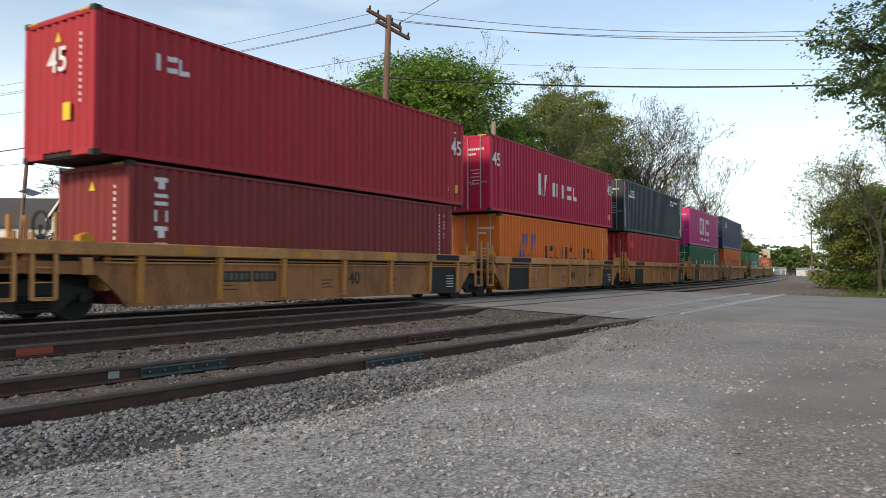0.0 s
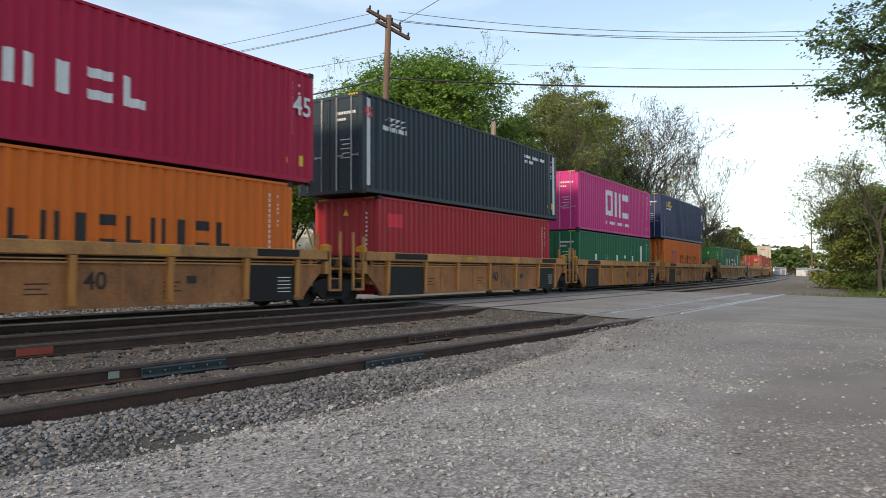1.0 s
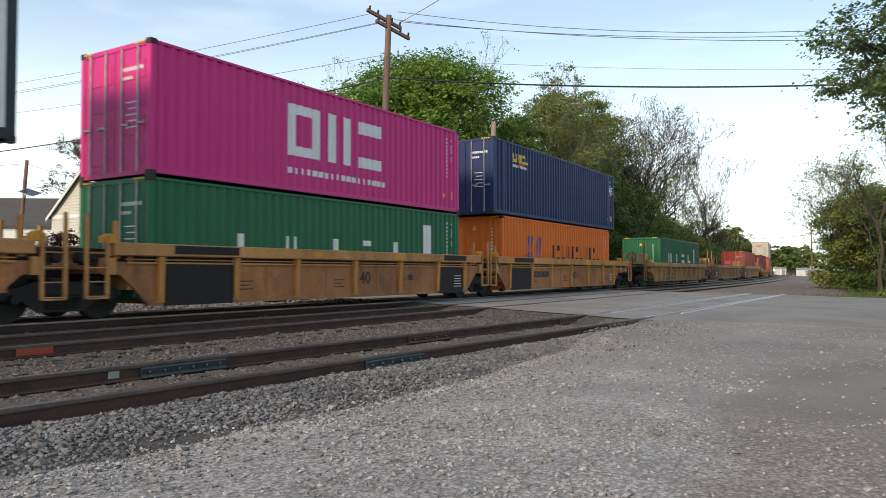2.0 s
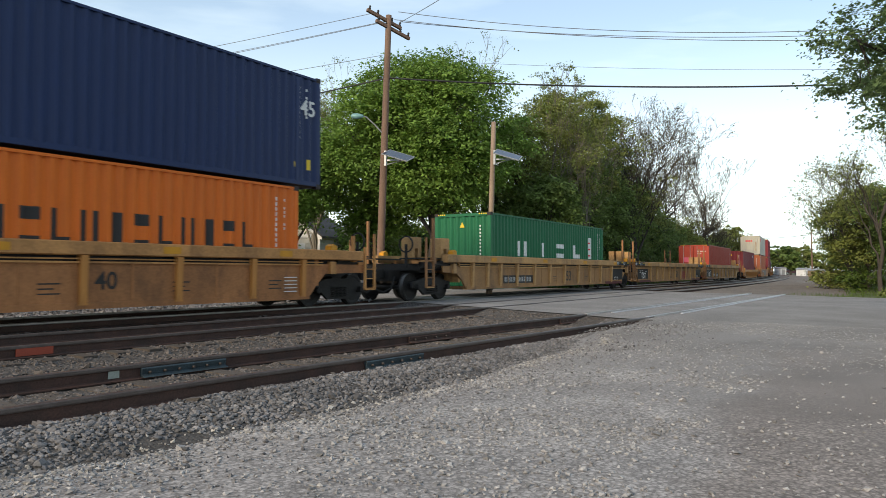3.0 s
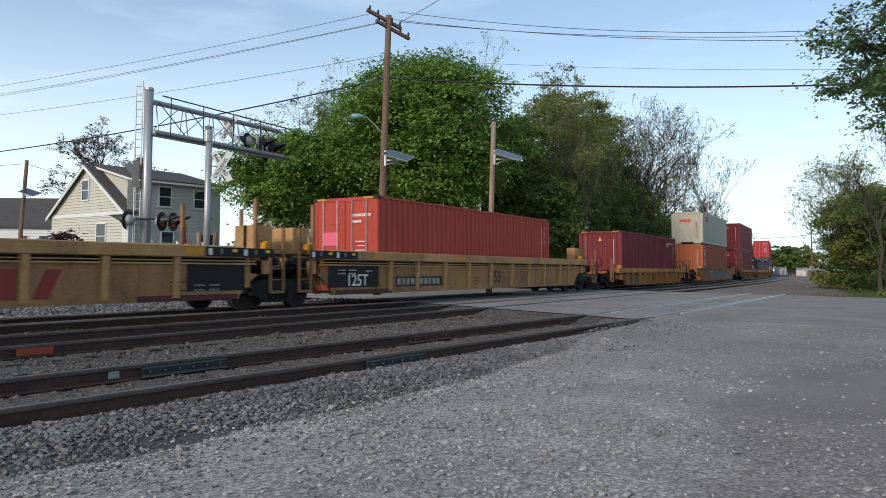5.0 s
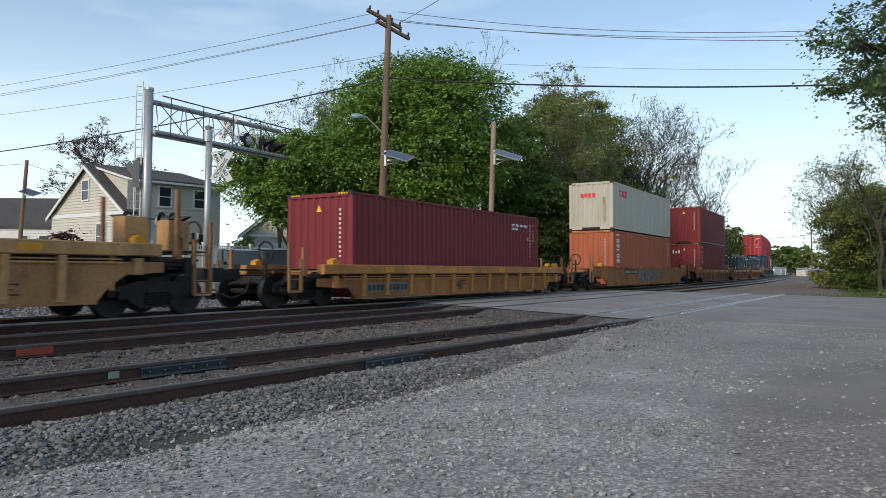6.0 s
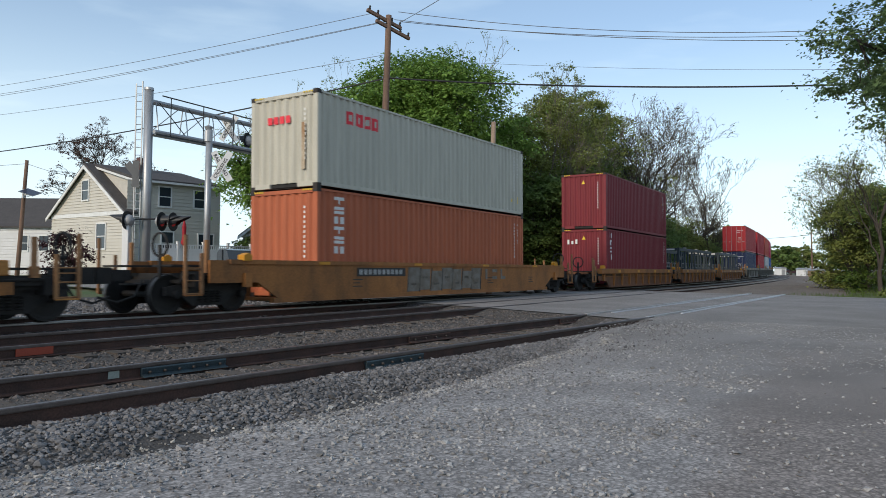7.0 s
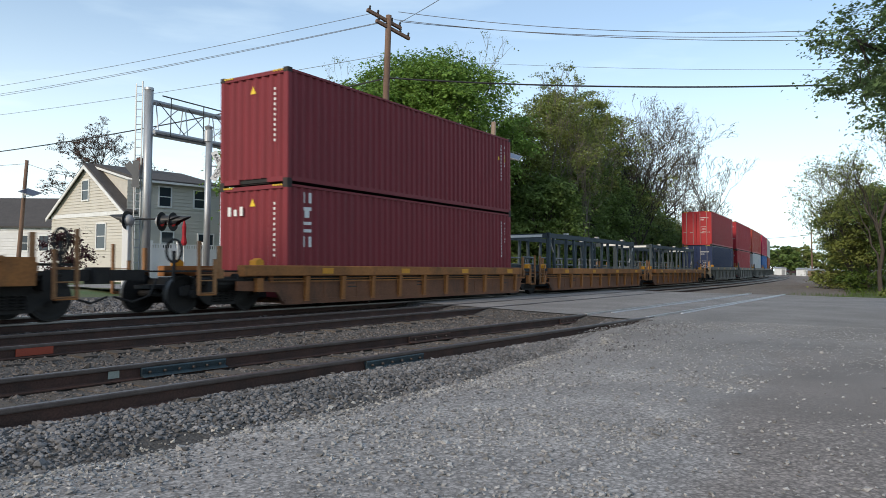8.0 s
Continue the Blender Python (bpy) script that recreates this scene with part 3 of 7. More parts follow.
GREY_MARK = surface("grey_spray", (0.185, 0.165, 0.14), 0.7, 0, (0.115, 0.085, 0.055), 4, (1, 1, 1), 0.9, 50, 0.2, 0.05)
HOOD_GREY = plain("dull_grey_steel", (0.2, 0.21, 0.21), 0.6)
ROD = surface("galvanised_rod", (0.42, 0.42, 0.41), 0.5, 0.5, (0.25, 0.23, 0.21), 5, (1, 1, 1), 0.6, 60, 0.15, 0.1)
RUST_STREAK = surface("rust_streak", (0.30, 0.17, 0.08), 0.8, 0, (0.45, 0.38, 0.28), 6, (1, 1, 0.3), 0.9, 40, 0.2, 0.1)
HOLE = plain("casting_steel", (0.035, 0.028, 0.025), 0.7, 0.3)

COL = {
    "red": paint("faded_red_paint", (0.42, 0.028, 0.04), 0.55, 0.35, (0.16, 0.04, 0.035)),
    "maroon": paint("maroon_paint", (0.235, 0.036, 0.036), 0.55, 0.4, (0.08, 0.03, 0.03)),
    "wine": paint("wine_red_paint", (0.20, 0.03, 0.038), 0.55, 0.35, (0.09, 0.03, 0.03)),
    "crimson": paint("crimson_paint", (0.45, 0.012, 0.055), 0.5, 0.3),
    "orange": paint("orange_paint", (0.70, 0.155, 0.018), 0.5, 0.3, (0.35, 0.1, 0.03)),
    "rust_orange": paint("weathered_orange_paint", (0.44, 0.128, 0.06), 0.55, 0.4, (0.25, 0.09, 0.045)),
    "tan_orange": paint("burnt_orange_paint", (0.55, 0.17, 0.035), 0.55, 0.4, (0.3, 0.1, 0.04)),
    "slate": paint("slate_grey_paint", (0.028, 0.042, 0.052), 0.45, 0.4),
    "scarlet": paint("scarlet_paint", (0.42, 0.03, 0.038), 0.5, 0.35, (0.2, 0.03, 0.03)),
    "pink": paint("magenta_paint", (0.60, 0.035, 0.21), 0.45, 0.2),
    "green": paint("dark_green_paint", (0.014, 0.135, 0.06), 0.45, 0.35, (0.03, 0.07, 0.04)),
    "navy": paint("navy_blue_paint", (0.015, 0.032, 0.098), 0.45, 0.35),
    "brick": paint("brick_red_paint", (0.45, 0.065, 0.042), 0.5, 0.4, (0.25, 0.05, 0.03)),
    "cream": paint("pale_grey_paint", (0.51, 0.485, 0.405), 0.5, 0.3, (0.4, 0.34, 0.26)),
    "white": paint("dirty_white_paint", (0.55, 0.55, 0.54), 0.5, 0.4),
    "blue": paint("mid_blue_paint", (0.03, 0.13, 0.36), 0.5, 0.3),
    "steel": paint("blue_grey_steel_paint", (0.048, 0.066, 0.078), 0.6, 0.6, (0.09, 0.085, 0.08)),
}
PITCH_C, DEPTH_C = 0.278, 0.052


def corrugation(x):
    """Depth behind the outer face of the pressed side sheet at x."""
    u = (x % PITCH_C) / PITCH_C
    if u < 0.26:
        return 0.0
    if u < 0.5:
        return DEPTH_C * (u - 0.26) / 0.24
    if u < 0.76:
        return DEPTH_C
    return DEPTH_C * (1 - (u - 0.76) / 0.24)


def creases(x0, x1):
    """Where the sheet bends between x0 and x1."""
    xs = {x0, x1}
    k = math.floor(x0 / PITCH_C) - 1
    while k * PITCH_C < x1 + PITCH_C:
        for u in (0, 0.26, 0.5, 0.76):
            x = (k + u) * PITCH_C
            if x0 < x < x1:
                xs.add(x)
        k += 1
    return sorted(xs)


def pressed(x0, x1, z0, z1, y_out=0.0, thick=0.004):
    """A pressed sheet facing -y, its outer plane at y_out."""
    b = Builder()
    xs = creases(x0, x1)
    v, n = [], len(xs)
    for back in (0, thick):
        for z in (z0, z1):
            v += [(x, y_out + corrugation(x) + back, z) for x in xs]
    f = []
    for i in range(n - 1):
        f.append((i, i + 1, n + i + 1, n + i))
        f.append((2 * n + i, 3 * n + i, 3 * n + i + 1, 2 * n + i + 1))
        f.append((n + i, n + i + 1, 3 * n + i + 1, 3 * n + i))
        f.append((i, 2 * n + i, 2 * n + i + 1, i + 1))
    return b.add(v, f)


def decal(x0, x1, z0, z1, y_out=-1.205, slant=0.0):
    """A painted block that follows the pressed sheet."""
    xs = creases(x0, x1)
    y = y_out - 0.003
    n = len(xs)
    v = [(x, y + corrugation(x), z0) for x in xs] + [(x + slant, y + corrugation(x + slant), z1) for x in xs]
    v += [(a, b + 0.002, c) for a, b, c in v]
    f = []
    for i in range(n - 1):
        f.append((i, i + 1, n + i + 1, n + i))
        f.append((2 * n + i, 3 * n + i, 3 * n + i + 1, 2 * n + i + 1))
    return v, f


W2 = 1.219
MESHES = {}


def stock(key, make):
    """One mesh for all alike pieces."""
    if key not in MESHES:
        MESHES[key] = make().mesh(key[0])
    return MESHES[key]


def end_sheet(h):
    b = pressed(-W2 + 0.09, W2 - 0.09, 0.16, h - 0.1)
    return b


def door_leaf(h):
    b = Builder().box(0.012, 1.10, -0.03, 0.02, 0.16, h - 0.12, 0.008)
    for k in range(4):
        z = 0.3 + k * (h - 0.75) / 3.6
        b.box(0.10, 1.02, -0.042, -0.03, z, z + (h - 0.75) / 5.2, 0.01)
    return b


def container(name, s, z, length, h, col, end, label, group="containers on the train", marks=(), num="", endmarks=(), tag=0.45):
    """A shipping container with its base at height z; end: what its front end, towards the engine, shows."""
    c = COL[col]
    th = rolling(thing(name, label, "container", group), s, z)
    hl = length / 2
    side = stock(("side_panel", length, h), lambda: pressed(-hl + 0.1, hl - 0.1, 0.15, h - 0.07, -1.205))
    part("side_panel", side, c, th)
    part("side_panel", side, c, th, at=Matrix.Rotation(math.pi, 4, "Z"))
    part("roof", stock(("roof", length, h), lambda: Builder().box(-hl + 0.06, hl - 0.06, -1.17, 1.17, h - 0.05, h - 0.02)), c, th)
    part("floor", stock(("floor", length), lambda: Builder().box(-hl + 0.06, hl - 0.06, -1.15, 1.15, 0.05, 0.13)), UNDER, th)
    post = stock(("corner_post", h), lambda: Builder().box(-0.08, 0.08, -0.08, 0.08, 0.12, h - 0.11, 0.02))
    cast = stock(("corner_casting",), lambda: Builder().box(-0.089, 0.089, -0.081, 0.081, -0.059, 0.059, 0.012).box(-0.035, 0.035, -0.083, -0.078, -0.022, 0.022))
    for sx in (-1, 1):
        for sy in (-1, 1):
            m = Matrix.Translation((sx * (hl - 0.085), sy * 1.136, 0))
            part("corner_post", post, c, th, at=m)
            for zz in (0.059, h - 0.059):
                part("corner_casting", cast, HOLE, th, at=m @ Matrix.Translation((0, 0, zz)))
        if length > 13:
            for sy in (-1, 1):
                part("lifting_post", post, c, th, at=Matrix.Translation((sx * 6.01, sy * 1.142, 0)))
    for sy in (-1, 1):
        part("bottom_rail", stock(("bottom_rail", length), lambda: Builder().box(-hl + 0.17, hl - 0.17, -0.03, 0.03, 0.055, 0.165)), c, th, at=Matrix.Translation((0, sy * 1.187, 0)))
        part("top_rail", stock(("top_rail", length, h), lambda: Builder().box(-hl + 0.17, hl - 0.17, -0.03, 0.03, h - 0.085, h - 0.03)), c, th, at=Matrix.Translation((0, sy * 1.187, 0)))
    for sx in (-1, 1):
        part("end_header", stock(("end_header", h), lambda: Builder().box(-0.05, 0.05, -1.06, 1.06, h - 0.13, h - 0.03, 0.01)), c, th, at=Matrix.Translation((sx * (hl - 0.06), 0, 0)))
        if (sx < 0) == (end == "wall"):
            for sy in (-0.78, 0.78):
                part("end_sill", stock(("end_sill_half",), lambda: Builder().box(-0.06, 0.06, -0.28, 0.28, 0.04, 0.17, 0.01)), c, th, at=Matrix.Translation((sx * (hl - 0.07), sy, 0)))
            # the open tunnel's shade, drawn as a black plate behind the split sill
            part("tunnel_shade", stock(("tunnel_shade",), lambda: Builder().box(-0.02, 0.02, -0.5, 0.5, 0.02, 0.165)), UNDER, th, "black plate in place of the shade in the slot under the end wall", at=Matrix.Translation((sx * (hl - 0.12), 0, 0)))
        else:
            part("end_sill", stock(("end_sill",), lambda: Builder().box(-0.06, 0.06, -1.06, 1.06, 0.03, 0.15, 0.01)), c, th, at=Matrix.Translation((sx * (hl - 0.07), 0, 0)))
    turn = Matrix.Rotation(-math.pi / 2, 4, "Z")
    sheet_end, door_end = (-1, 1) if end == "wall" else (1, -1)
    m = Matrix.Translation((sheet_end * (hl - 0.03), 0, 0)) @ (turn if sheet_end < 0 else Matrix.Rotation(math.pi / 2, 4, "Z"))
    part("end_wall", stock(("end_wall", h), lambda: end_sheet(h)), c, th, at=m)
    m = Matrix.Translation((door_end * (hl - 0.06), 0, 0)) @ (turn if door_end < 0 else Matrix.Rotation(math.pi / 2, 4, "Z"))
    for flip in (0, 1):
        mm = m @ (Matrix.Diagonal((-1, 1, 1, 1)) if flip else Matrix.Identity(4))
        leaf = part("door", stock(("door", h), lambda: door_leaf(h)), c, th, at=mm)
        for x in (0.28, 0.82):
            part("lock_rod", stock(("lock_rod", h), lambda: Builder().tube([(0, -0.065, 0.1), (0, -0.065, h - 0.1)], 0.018, 6)), ROD, leaf, "grey locking rod", at=Matrix.Translation((x, 0, 0)))
            part("rod_handle", stock(("rod_handle",), lambda: Builder().box(0.0, 0.26, -0.085, -0.075, 1.08, 1.12).box(0.2, 0.26, -0.085, -0.05, 1.06, 1.14)), ROD, leaf, "", at=Matrix.Translation((x, 0, 0)))
    for mat, nm, blocks in marks:
        joined = Builder()
        for q in blocks:
            x0, x1, z0, z1 = q[:4]
            b = Builder().add(*decal(x0 - hl, x1 - hl, z0, z1, slant=q[4] if len(q) > 4 else 0.0))
            if z1 - z0 > 0.3:
                part(nm, b, mat, th)
            else:
                joined.add(b.v, b.f)
        if joined.v:
            tagged(part("fine_lettering", joined, mat, th), kind="stuff")
    for mat, nm, y0, y1, z0, z1 in endmarks:
        part(nm, Builder().box(-hl + 0.003, -hl + 0.007, y0, y1, z0, z1), mat, th)
    tone = WHITE_MARK
    # small data panels: rows of marks on the front end and beside the rear corner
    b = Builder()
    for k in range(11):
        b.add(*decal(hl - 0.80, hl - 0.755, h - 0.42 - k * 0.125, h - 0.335 - k * 0.125))
        if k % 4 != 1 and k < 8:
            b.add(*decal(hl - 0.52, hl - 0.485, h - 0.42 - k * 0.1, h - 0.36 - k * 0.1))
    tagged(part("data_panel", b, tone, th), kind="stuff")
    b = Builder()
    e = -hl + 0.02 - 0.012
    if end == "wall":
        for k in range(11):
            b.box(e - 0.003, e, -0.80, -0.745, h - 0.54 - k * 0.13, h - 0.475 - k * 0.13)
    else:
        for k in range(8):
            b.box(-hl + 0.014, -hl + 0.018, -0.95 + 0.09 * k, -0.89 + 0.09 * k, h - 0.60, h - 0.52)
        for k in range(4):
            b.box(-hl + 0.014, -hl + 0.018, -0.6 + 0.09 * k, -0.54 + 0.09 * k, h - 0.78, h - 0.71)
        for k in range(5):
            b.box(-hl + 0.014, -hl + 0.018, -0.75, -0.40 - 0.07 * (k % 2), 1.55 - k * 0.13, 1.575 - k * 0.13)
    tagged(part("fine_lettering", b, tone, th), kind="stuff")
    b = Builder()
    if end == "wall" and col not in ("cream", "rust_orange"):
        b.add([(e, -0.1, h - 0.55), (e, 0.1, h - 0.55), (e, 0.0, h - 0.35)], [(0, 1, 2)])
    b.add(*decal(hl - 0.5, hl - 0.36, tag, tag + 0.27))
    part("warning_triangle", Builder().add(*decal(hl - 0.98, hl - 0.86, tag + 0.04, tag + 0.17)), YELLOW_MARK, th)
    part("warning_label", b, YELLOW_MARK, th)
    stripe = Builder()
    for k in range(4):
        stripe.box(-hl - 0.014, -hl - 0.011, -1.05 + 0.09 * k, -1.0 + 0.09 * k, h - 0.075, h - 0.03)
        stripe.box(-hl - 0.014, -hl - 0.011, 1.0 - 0.09 * k, 1.05 - 0.09 * k, h - 0.075, h - 0.03)
    tagged(part("hazard_marking", stripe, YELLOW_MARK, th), kind="stuff")
    for txt, x, zz, size, face, mat in num:
        lettering(th, txt, x - hl, zz, size, face, mat, hl)
    return th


TEXTS = {}


def lettering(parent, txt, x, z, size, face, mat, hl=0.0, y=-1.212, name="number"):
    """Raised-edge characters in the built-in face, on the side sheet or on the front end."""
    if txt not in TEXTS:
        cu = bpy.data.curves.new("number", "FONT")
        cu.body, cu.size, cu.extrude, cu.resolution_u, cu.offset = txt, 1.0, 0.004, 3, 0.012
        tmp = new("number", cu)
        TEXTS[txt] = bpy.data.meshes.new_from_object(tmp.evaluated_get(bpy.context.evaluated_depsgraph_get()))
        bpy.data.objects.remove(tmp)
        TEXTS[txt].materials.clear()
    k = size / 0.72
    if face == "side":
        m = Matrix.Translation((x, y, z)) @ Matrix.Rotation(math.pi / 2, 4, "X")
    else:
        m = Matrix.Translation((-hl - 0.004, x + hl, z)) @ Matrix.Rotation(-math.pi / 2, 4, "Z") @ Matrix.Rotation(math.pi / 2, 4, "X")
    ob = part(name, TEXTS[txt], mat, parent, "number %s in paint" % txt, at=m @ Matrix.Diagonal((k, k, 1, 1)))
    return ob


def letters(x0, x1, z0, z1, n, fill=0.7):
    """Plain upright blocks in place of a word of n characters."""
    w, out = (x1 - x0) / n, []
    t, q = min(0.24 * w, 0.3 * (z1 - z0)), z1 - z0
    for i in range(n):
        a, b = x0 + i * w, x0 + (i + fill) * w
        if q < 0.3:
            out.append((a, b, z0, z1))
        else:
            out += [[(a, a + t, z0, z1), (b - t, b, z0, z1)], [(a, a + t, z0, z1), (a + t, b, z0, z0 + 0.31 * q)], [(a, b, z0, z0 + 0.31 * q), (a, b, z1 - 0.31 * q, z1)], [(a + 0.2 * w, a + 0.2 * w + 1.4 * t, z0, z1)]][(i * 7 + n) % 4]
    return out


def column(x0, x1, z0, z1, n, fill=0.72):
    h = (z1 - z0) / n
    out = []
    for i in range(n):
        a, b = z1 - (i + fill) * h, z1 - i * h
        m = (x0 + x1) / 2
        out += [[(x0, x1, b - 0.09, b), (m - 0.06, m + 0.06, a, b - 0.09)], [(x0, x0 + 0.1, a, b), (x1 - 0.1, x1, a, b)], [(x0, x1, a, a + 0.08), (x0, x1, b - 0.08, b)]][(i * 2 + n) % 3]
    return out


# ---- well cars ----
def posts_mesh(top, z0):
    return Builder().prism([(-1.525, top - 0.262), (-1.40, top - 0.262), (-1.40, z0), (-1.49, z0)], -0.07, 0.07, "x").prism([(-0.07, z0), (0.07, z0), (0.1, z0 - 0.06), (-0.1, z0 - 0.06)], -1.48, -1.40, "y")


def well_car(name, s, hp, top, label, side, chord, posts, dark=False, deep=False, marks=(), num=(), ends=(1, 1), low=0.25, sill=None, bands=(), group="well cars of the train"):
    """One unit: two deep sides with a top chord, end platforms over the trucks, ladders and grab posts. hp: half the distance between truck centres."""
    th = rolling(thing(name, label, "well car", group), s)
    w = hp - 1.55
    cut = 0.7 if hp > 7.85 else 0.0
    hl_, hr_ = hp + (1.25 if ends[0] else 0.0), hp + (1.25 if ends[1] else 0.0)
    for sy in (1, -1):
        mir = Matrix.Diagonal((1, sy, 1, 1))
        arch = [(-w, low), (w, low), (w + 0.25, low + 0.28), (w + 0.62, top - 0.62), (hr_ - 0.62 - cut, top - 0.58), (hr_ - 0.62 - cut, top - 0.37), (-hl_ + 0.62 + cut, top - 0.37), (-hl_ + 0.62 + cut, top - 0.58), (-w - 0.62, top - 0.62), (-w - 0.25, low + 0.28)]
        if deep:
            arch = [(-w + 0.3, low), (w - 0.3, low), (w + 0.5, top - 0.52), (hr_ - 0.9, top - 0.52), (hr_ - 0.9, top - 0.02), (-hl_ + 0.9, top - 0.02), (-hl_ + 0.9, top - 0.52), (-w - 0.5, top - 0.52)]
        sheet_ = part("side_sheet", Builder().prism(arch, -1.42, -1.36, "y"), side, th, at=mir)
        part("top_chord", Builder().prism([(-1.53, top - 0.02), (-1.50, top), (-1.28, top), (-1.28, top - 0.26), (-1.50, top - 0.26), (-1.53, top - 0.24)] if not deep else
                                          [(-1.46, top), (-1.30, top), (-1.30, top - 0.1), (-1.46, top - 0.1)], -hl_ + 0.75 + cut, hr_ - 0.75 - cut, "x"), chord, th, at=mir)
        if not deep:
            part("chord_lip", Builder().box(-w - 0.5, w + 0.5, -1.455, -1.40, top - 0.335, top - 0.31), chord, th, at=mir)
            # added black plate: stands in for the shade between chord, sheet and load
            part("slot_shade_plate", Builder().box(-w - 0.5, w + 0.5, -1.33, -1.30, top - 0.42, top - 0.25), UNDER, th, "dark plate put in for the shade inside the slot", at=mir)
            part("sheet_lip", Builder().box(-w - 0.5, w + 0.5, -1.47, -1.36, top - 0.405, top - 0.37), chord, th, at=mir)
            if hp > 7.85 or dark or ends == (1, 0):
                for k in range(2 * len(posts) - 1):
                    x = posts[k // 2] if k % 2 == 0 else (posts[k // 2] + posts[k // 2 + 1]) / 2
                    if k % 2 and not (dark and abs(x) > 4.0) and abs(posts[k // 2 + 1] - posts[k // 2]) > 1.3:
                        part("stiffener", stock(("stiffener", top, low), lambda: Builder().box(-0.025, 0.025, -1.432, -1.42, low + 0.1, top - 0.41)), side, th, at=mir @ Matrix.Translation((x, 0, 0)))
        part("bottom_sill", Builder().box(-w, w, -1.45, -1.30, low - 0.03, low + 0.09), sill or side, th, at=mir)
        for x in posts:
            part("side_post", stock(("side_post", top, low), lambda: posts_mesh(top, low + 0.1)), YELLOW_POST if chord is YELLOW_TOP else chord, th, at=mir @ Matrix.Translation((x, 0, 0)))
        if dark:
            for x0, x1 in [(4.43, 5.92), (-5.9, -4.08)][0 if dark[1] else 1:2 if dark[0] else 1]:
                part("dark_panel", Builder().box(x0, x1, -1.456, -1.42, low - 0.035, top - 0.41), BLACK_PANEL, th, "black painted panel", at=mir)
                part("dark_chord_band", Builder().box(x0 + 0.2, x1 + 0.1, -1.538, -1.53, top - 0.2, top - 0.03), BLACK_PANEL, th, "", at=mir)
            b = Builder()
            for k in range(5):
                b.box(5.35, 5.78, -1.46, -1.456, 0.76 - 0.085 * k, 0.78 - 0.085 * k)
            tagged(part("data_panel", b, WHITE_MARK, th, at=mir), kind="stuff")
        for x0, x1 in bands:
            band = part("chord_label_plate", Builder().box(x0, x1, -1.537, -1.53, top - 0.23, top - 0.03), BLACK_PANEL, th, "black label plate on the top chord", at=mir)
            part("sill_patch", Builder().box(min(x0, 5.7) if x0 > 0 else -8.25, 8.25 if x0 > 0 else -5.7, -1.458, -1.45, low - 0.032, low + 0.092), MAROON_SILL, th, "maroon painted sill end", at=mir)
            step_x = (x1 - x0) / 6
            for k in range(6):
                xa = x0 + (k + 0.22) * step_x
                part("sticker", Builder().box(xa, xa + (0.1, 0.05, 0.13)[k % 3], -1.541, -1.537, top - (0.2, 0.17, 0.13)[k % 3], top - 0.06), (WHITE_MARK, HOOD_GREY, YELLOW_MARK)[k % 3], band)
        b = Builder()
        for x in (-0.62 * w, -0.1 * w, 0.35 * w, 0.78 * w):
            for k in range(3):
                b.box(x, x + 0.42 - 0.12 * (k % 2), -1.424, -1.420, 0.68 - 0.09 * k, 0.705 - 0.09 * k)
        tagged(part("small_lettering", b, DARK_MARK, th, at=mir), kind="stuff")
        for x in (-0.8 * w, -0.25 * w, 0.3 * w, 0.82 * w):
            b = Builder().box(x, x + 0.42, -1.535 if not deep else -1.466, -1.53 if not deep else -1.46, top - (0.2 if not deep else 0.09), top - (0.06 if not deep else 0.02))
            part("reflector", b, YELLOW_BRIGHT, th, "yellow reflective strip", at=mir)
    for sx in (-1, 1):
        m = Matrix.Diagonal((sx, 1, 1, 1))
        he = hl_ if sx < 0 else hr_
        part("end_bulkhead", Builder().box(w + 0.30, w + 0.42, -1.36, 1.36, 0.55, top - 0.12), side, th, at=m)
        part("end_platform", Builder().box(w + 0.42, he - 0.35, -1.15, 1.15, top - 0.52, top - 0.44).box(he - 0.75, he - 0.55, -1.36, 1.36, top - 0.6, top - 0.3), UNDER if hp > 7.85 else chord, th, at=m)
        gear = Builder().box(w + 0.6, w + 1.15, -1.3, -0.95, top - 0.44, top - 0.2, 0.03).box(w + 1.2, he - 0.4, -1.28, -1.05, top - 0.44, top - 0.26, 0.03).tube([(w + 0.5, -1.32, top - 0.36), (he - 0.4, -1.32, top - 0.32)], 0.03, 6)
        gear.lathe([(-1.34, 0.09), (-1.3, 0.11), (-1.1, 0.11)], 10, "y", (w + 1.3, 0, top - 0.3))
        part("brake_gear", gear, UNDER, th, "oily brake gear on the end platform", at=m)
        part("draft_sill", Builder().box(w + 0.42, he + 0.1, -0.28, 0.28, 0.62, top - 0.52), UNDER, th, at=m)
        part("end_grating", Builder().box(w + 0.5, he - 0.1, -1.2, -0.55, top - 0.16, top - 0.12).box(w + 0.5, he - 0.1, 0.55, 1.2, top - 0.16, top - 0.12), UNDER, th, at=m)
        for sy in (1, -1):
            mm = m @ Matrix.Diagonal((1, sy, 1, 1))
            lad = Builder()
            x0, x1 = he - 0.62, he - 0.2
            lad.box(x0 - 0.03, x0 + 0.03, -1.52, -1.46, 0.42, top + 0.12).box(x1 - 0.03, x1 + 0.03, -1.52, -1.46, 0.42, top + 0.5)
            for z in (0.45, 0.72, 0.98, top - 0.22):
                lad.tube([(x0, -1.49, z), (x1, -1.49, z)], 0.014, 5)
            part("ladder", lad, LADDER if hp > 7.85 else chord, th, "worn yellow steel ladder", at=mm)
            up = 1.15 if hp > 9.6 else 0.42
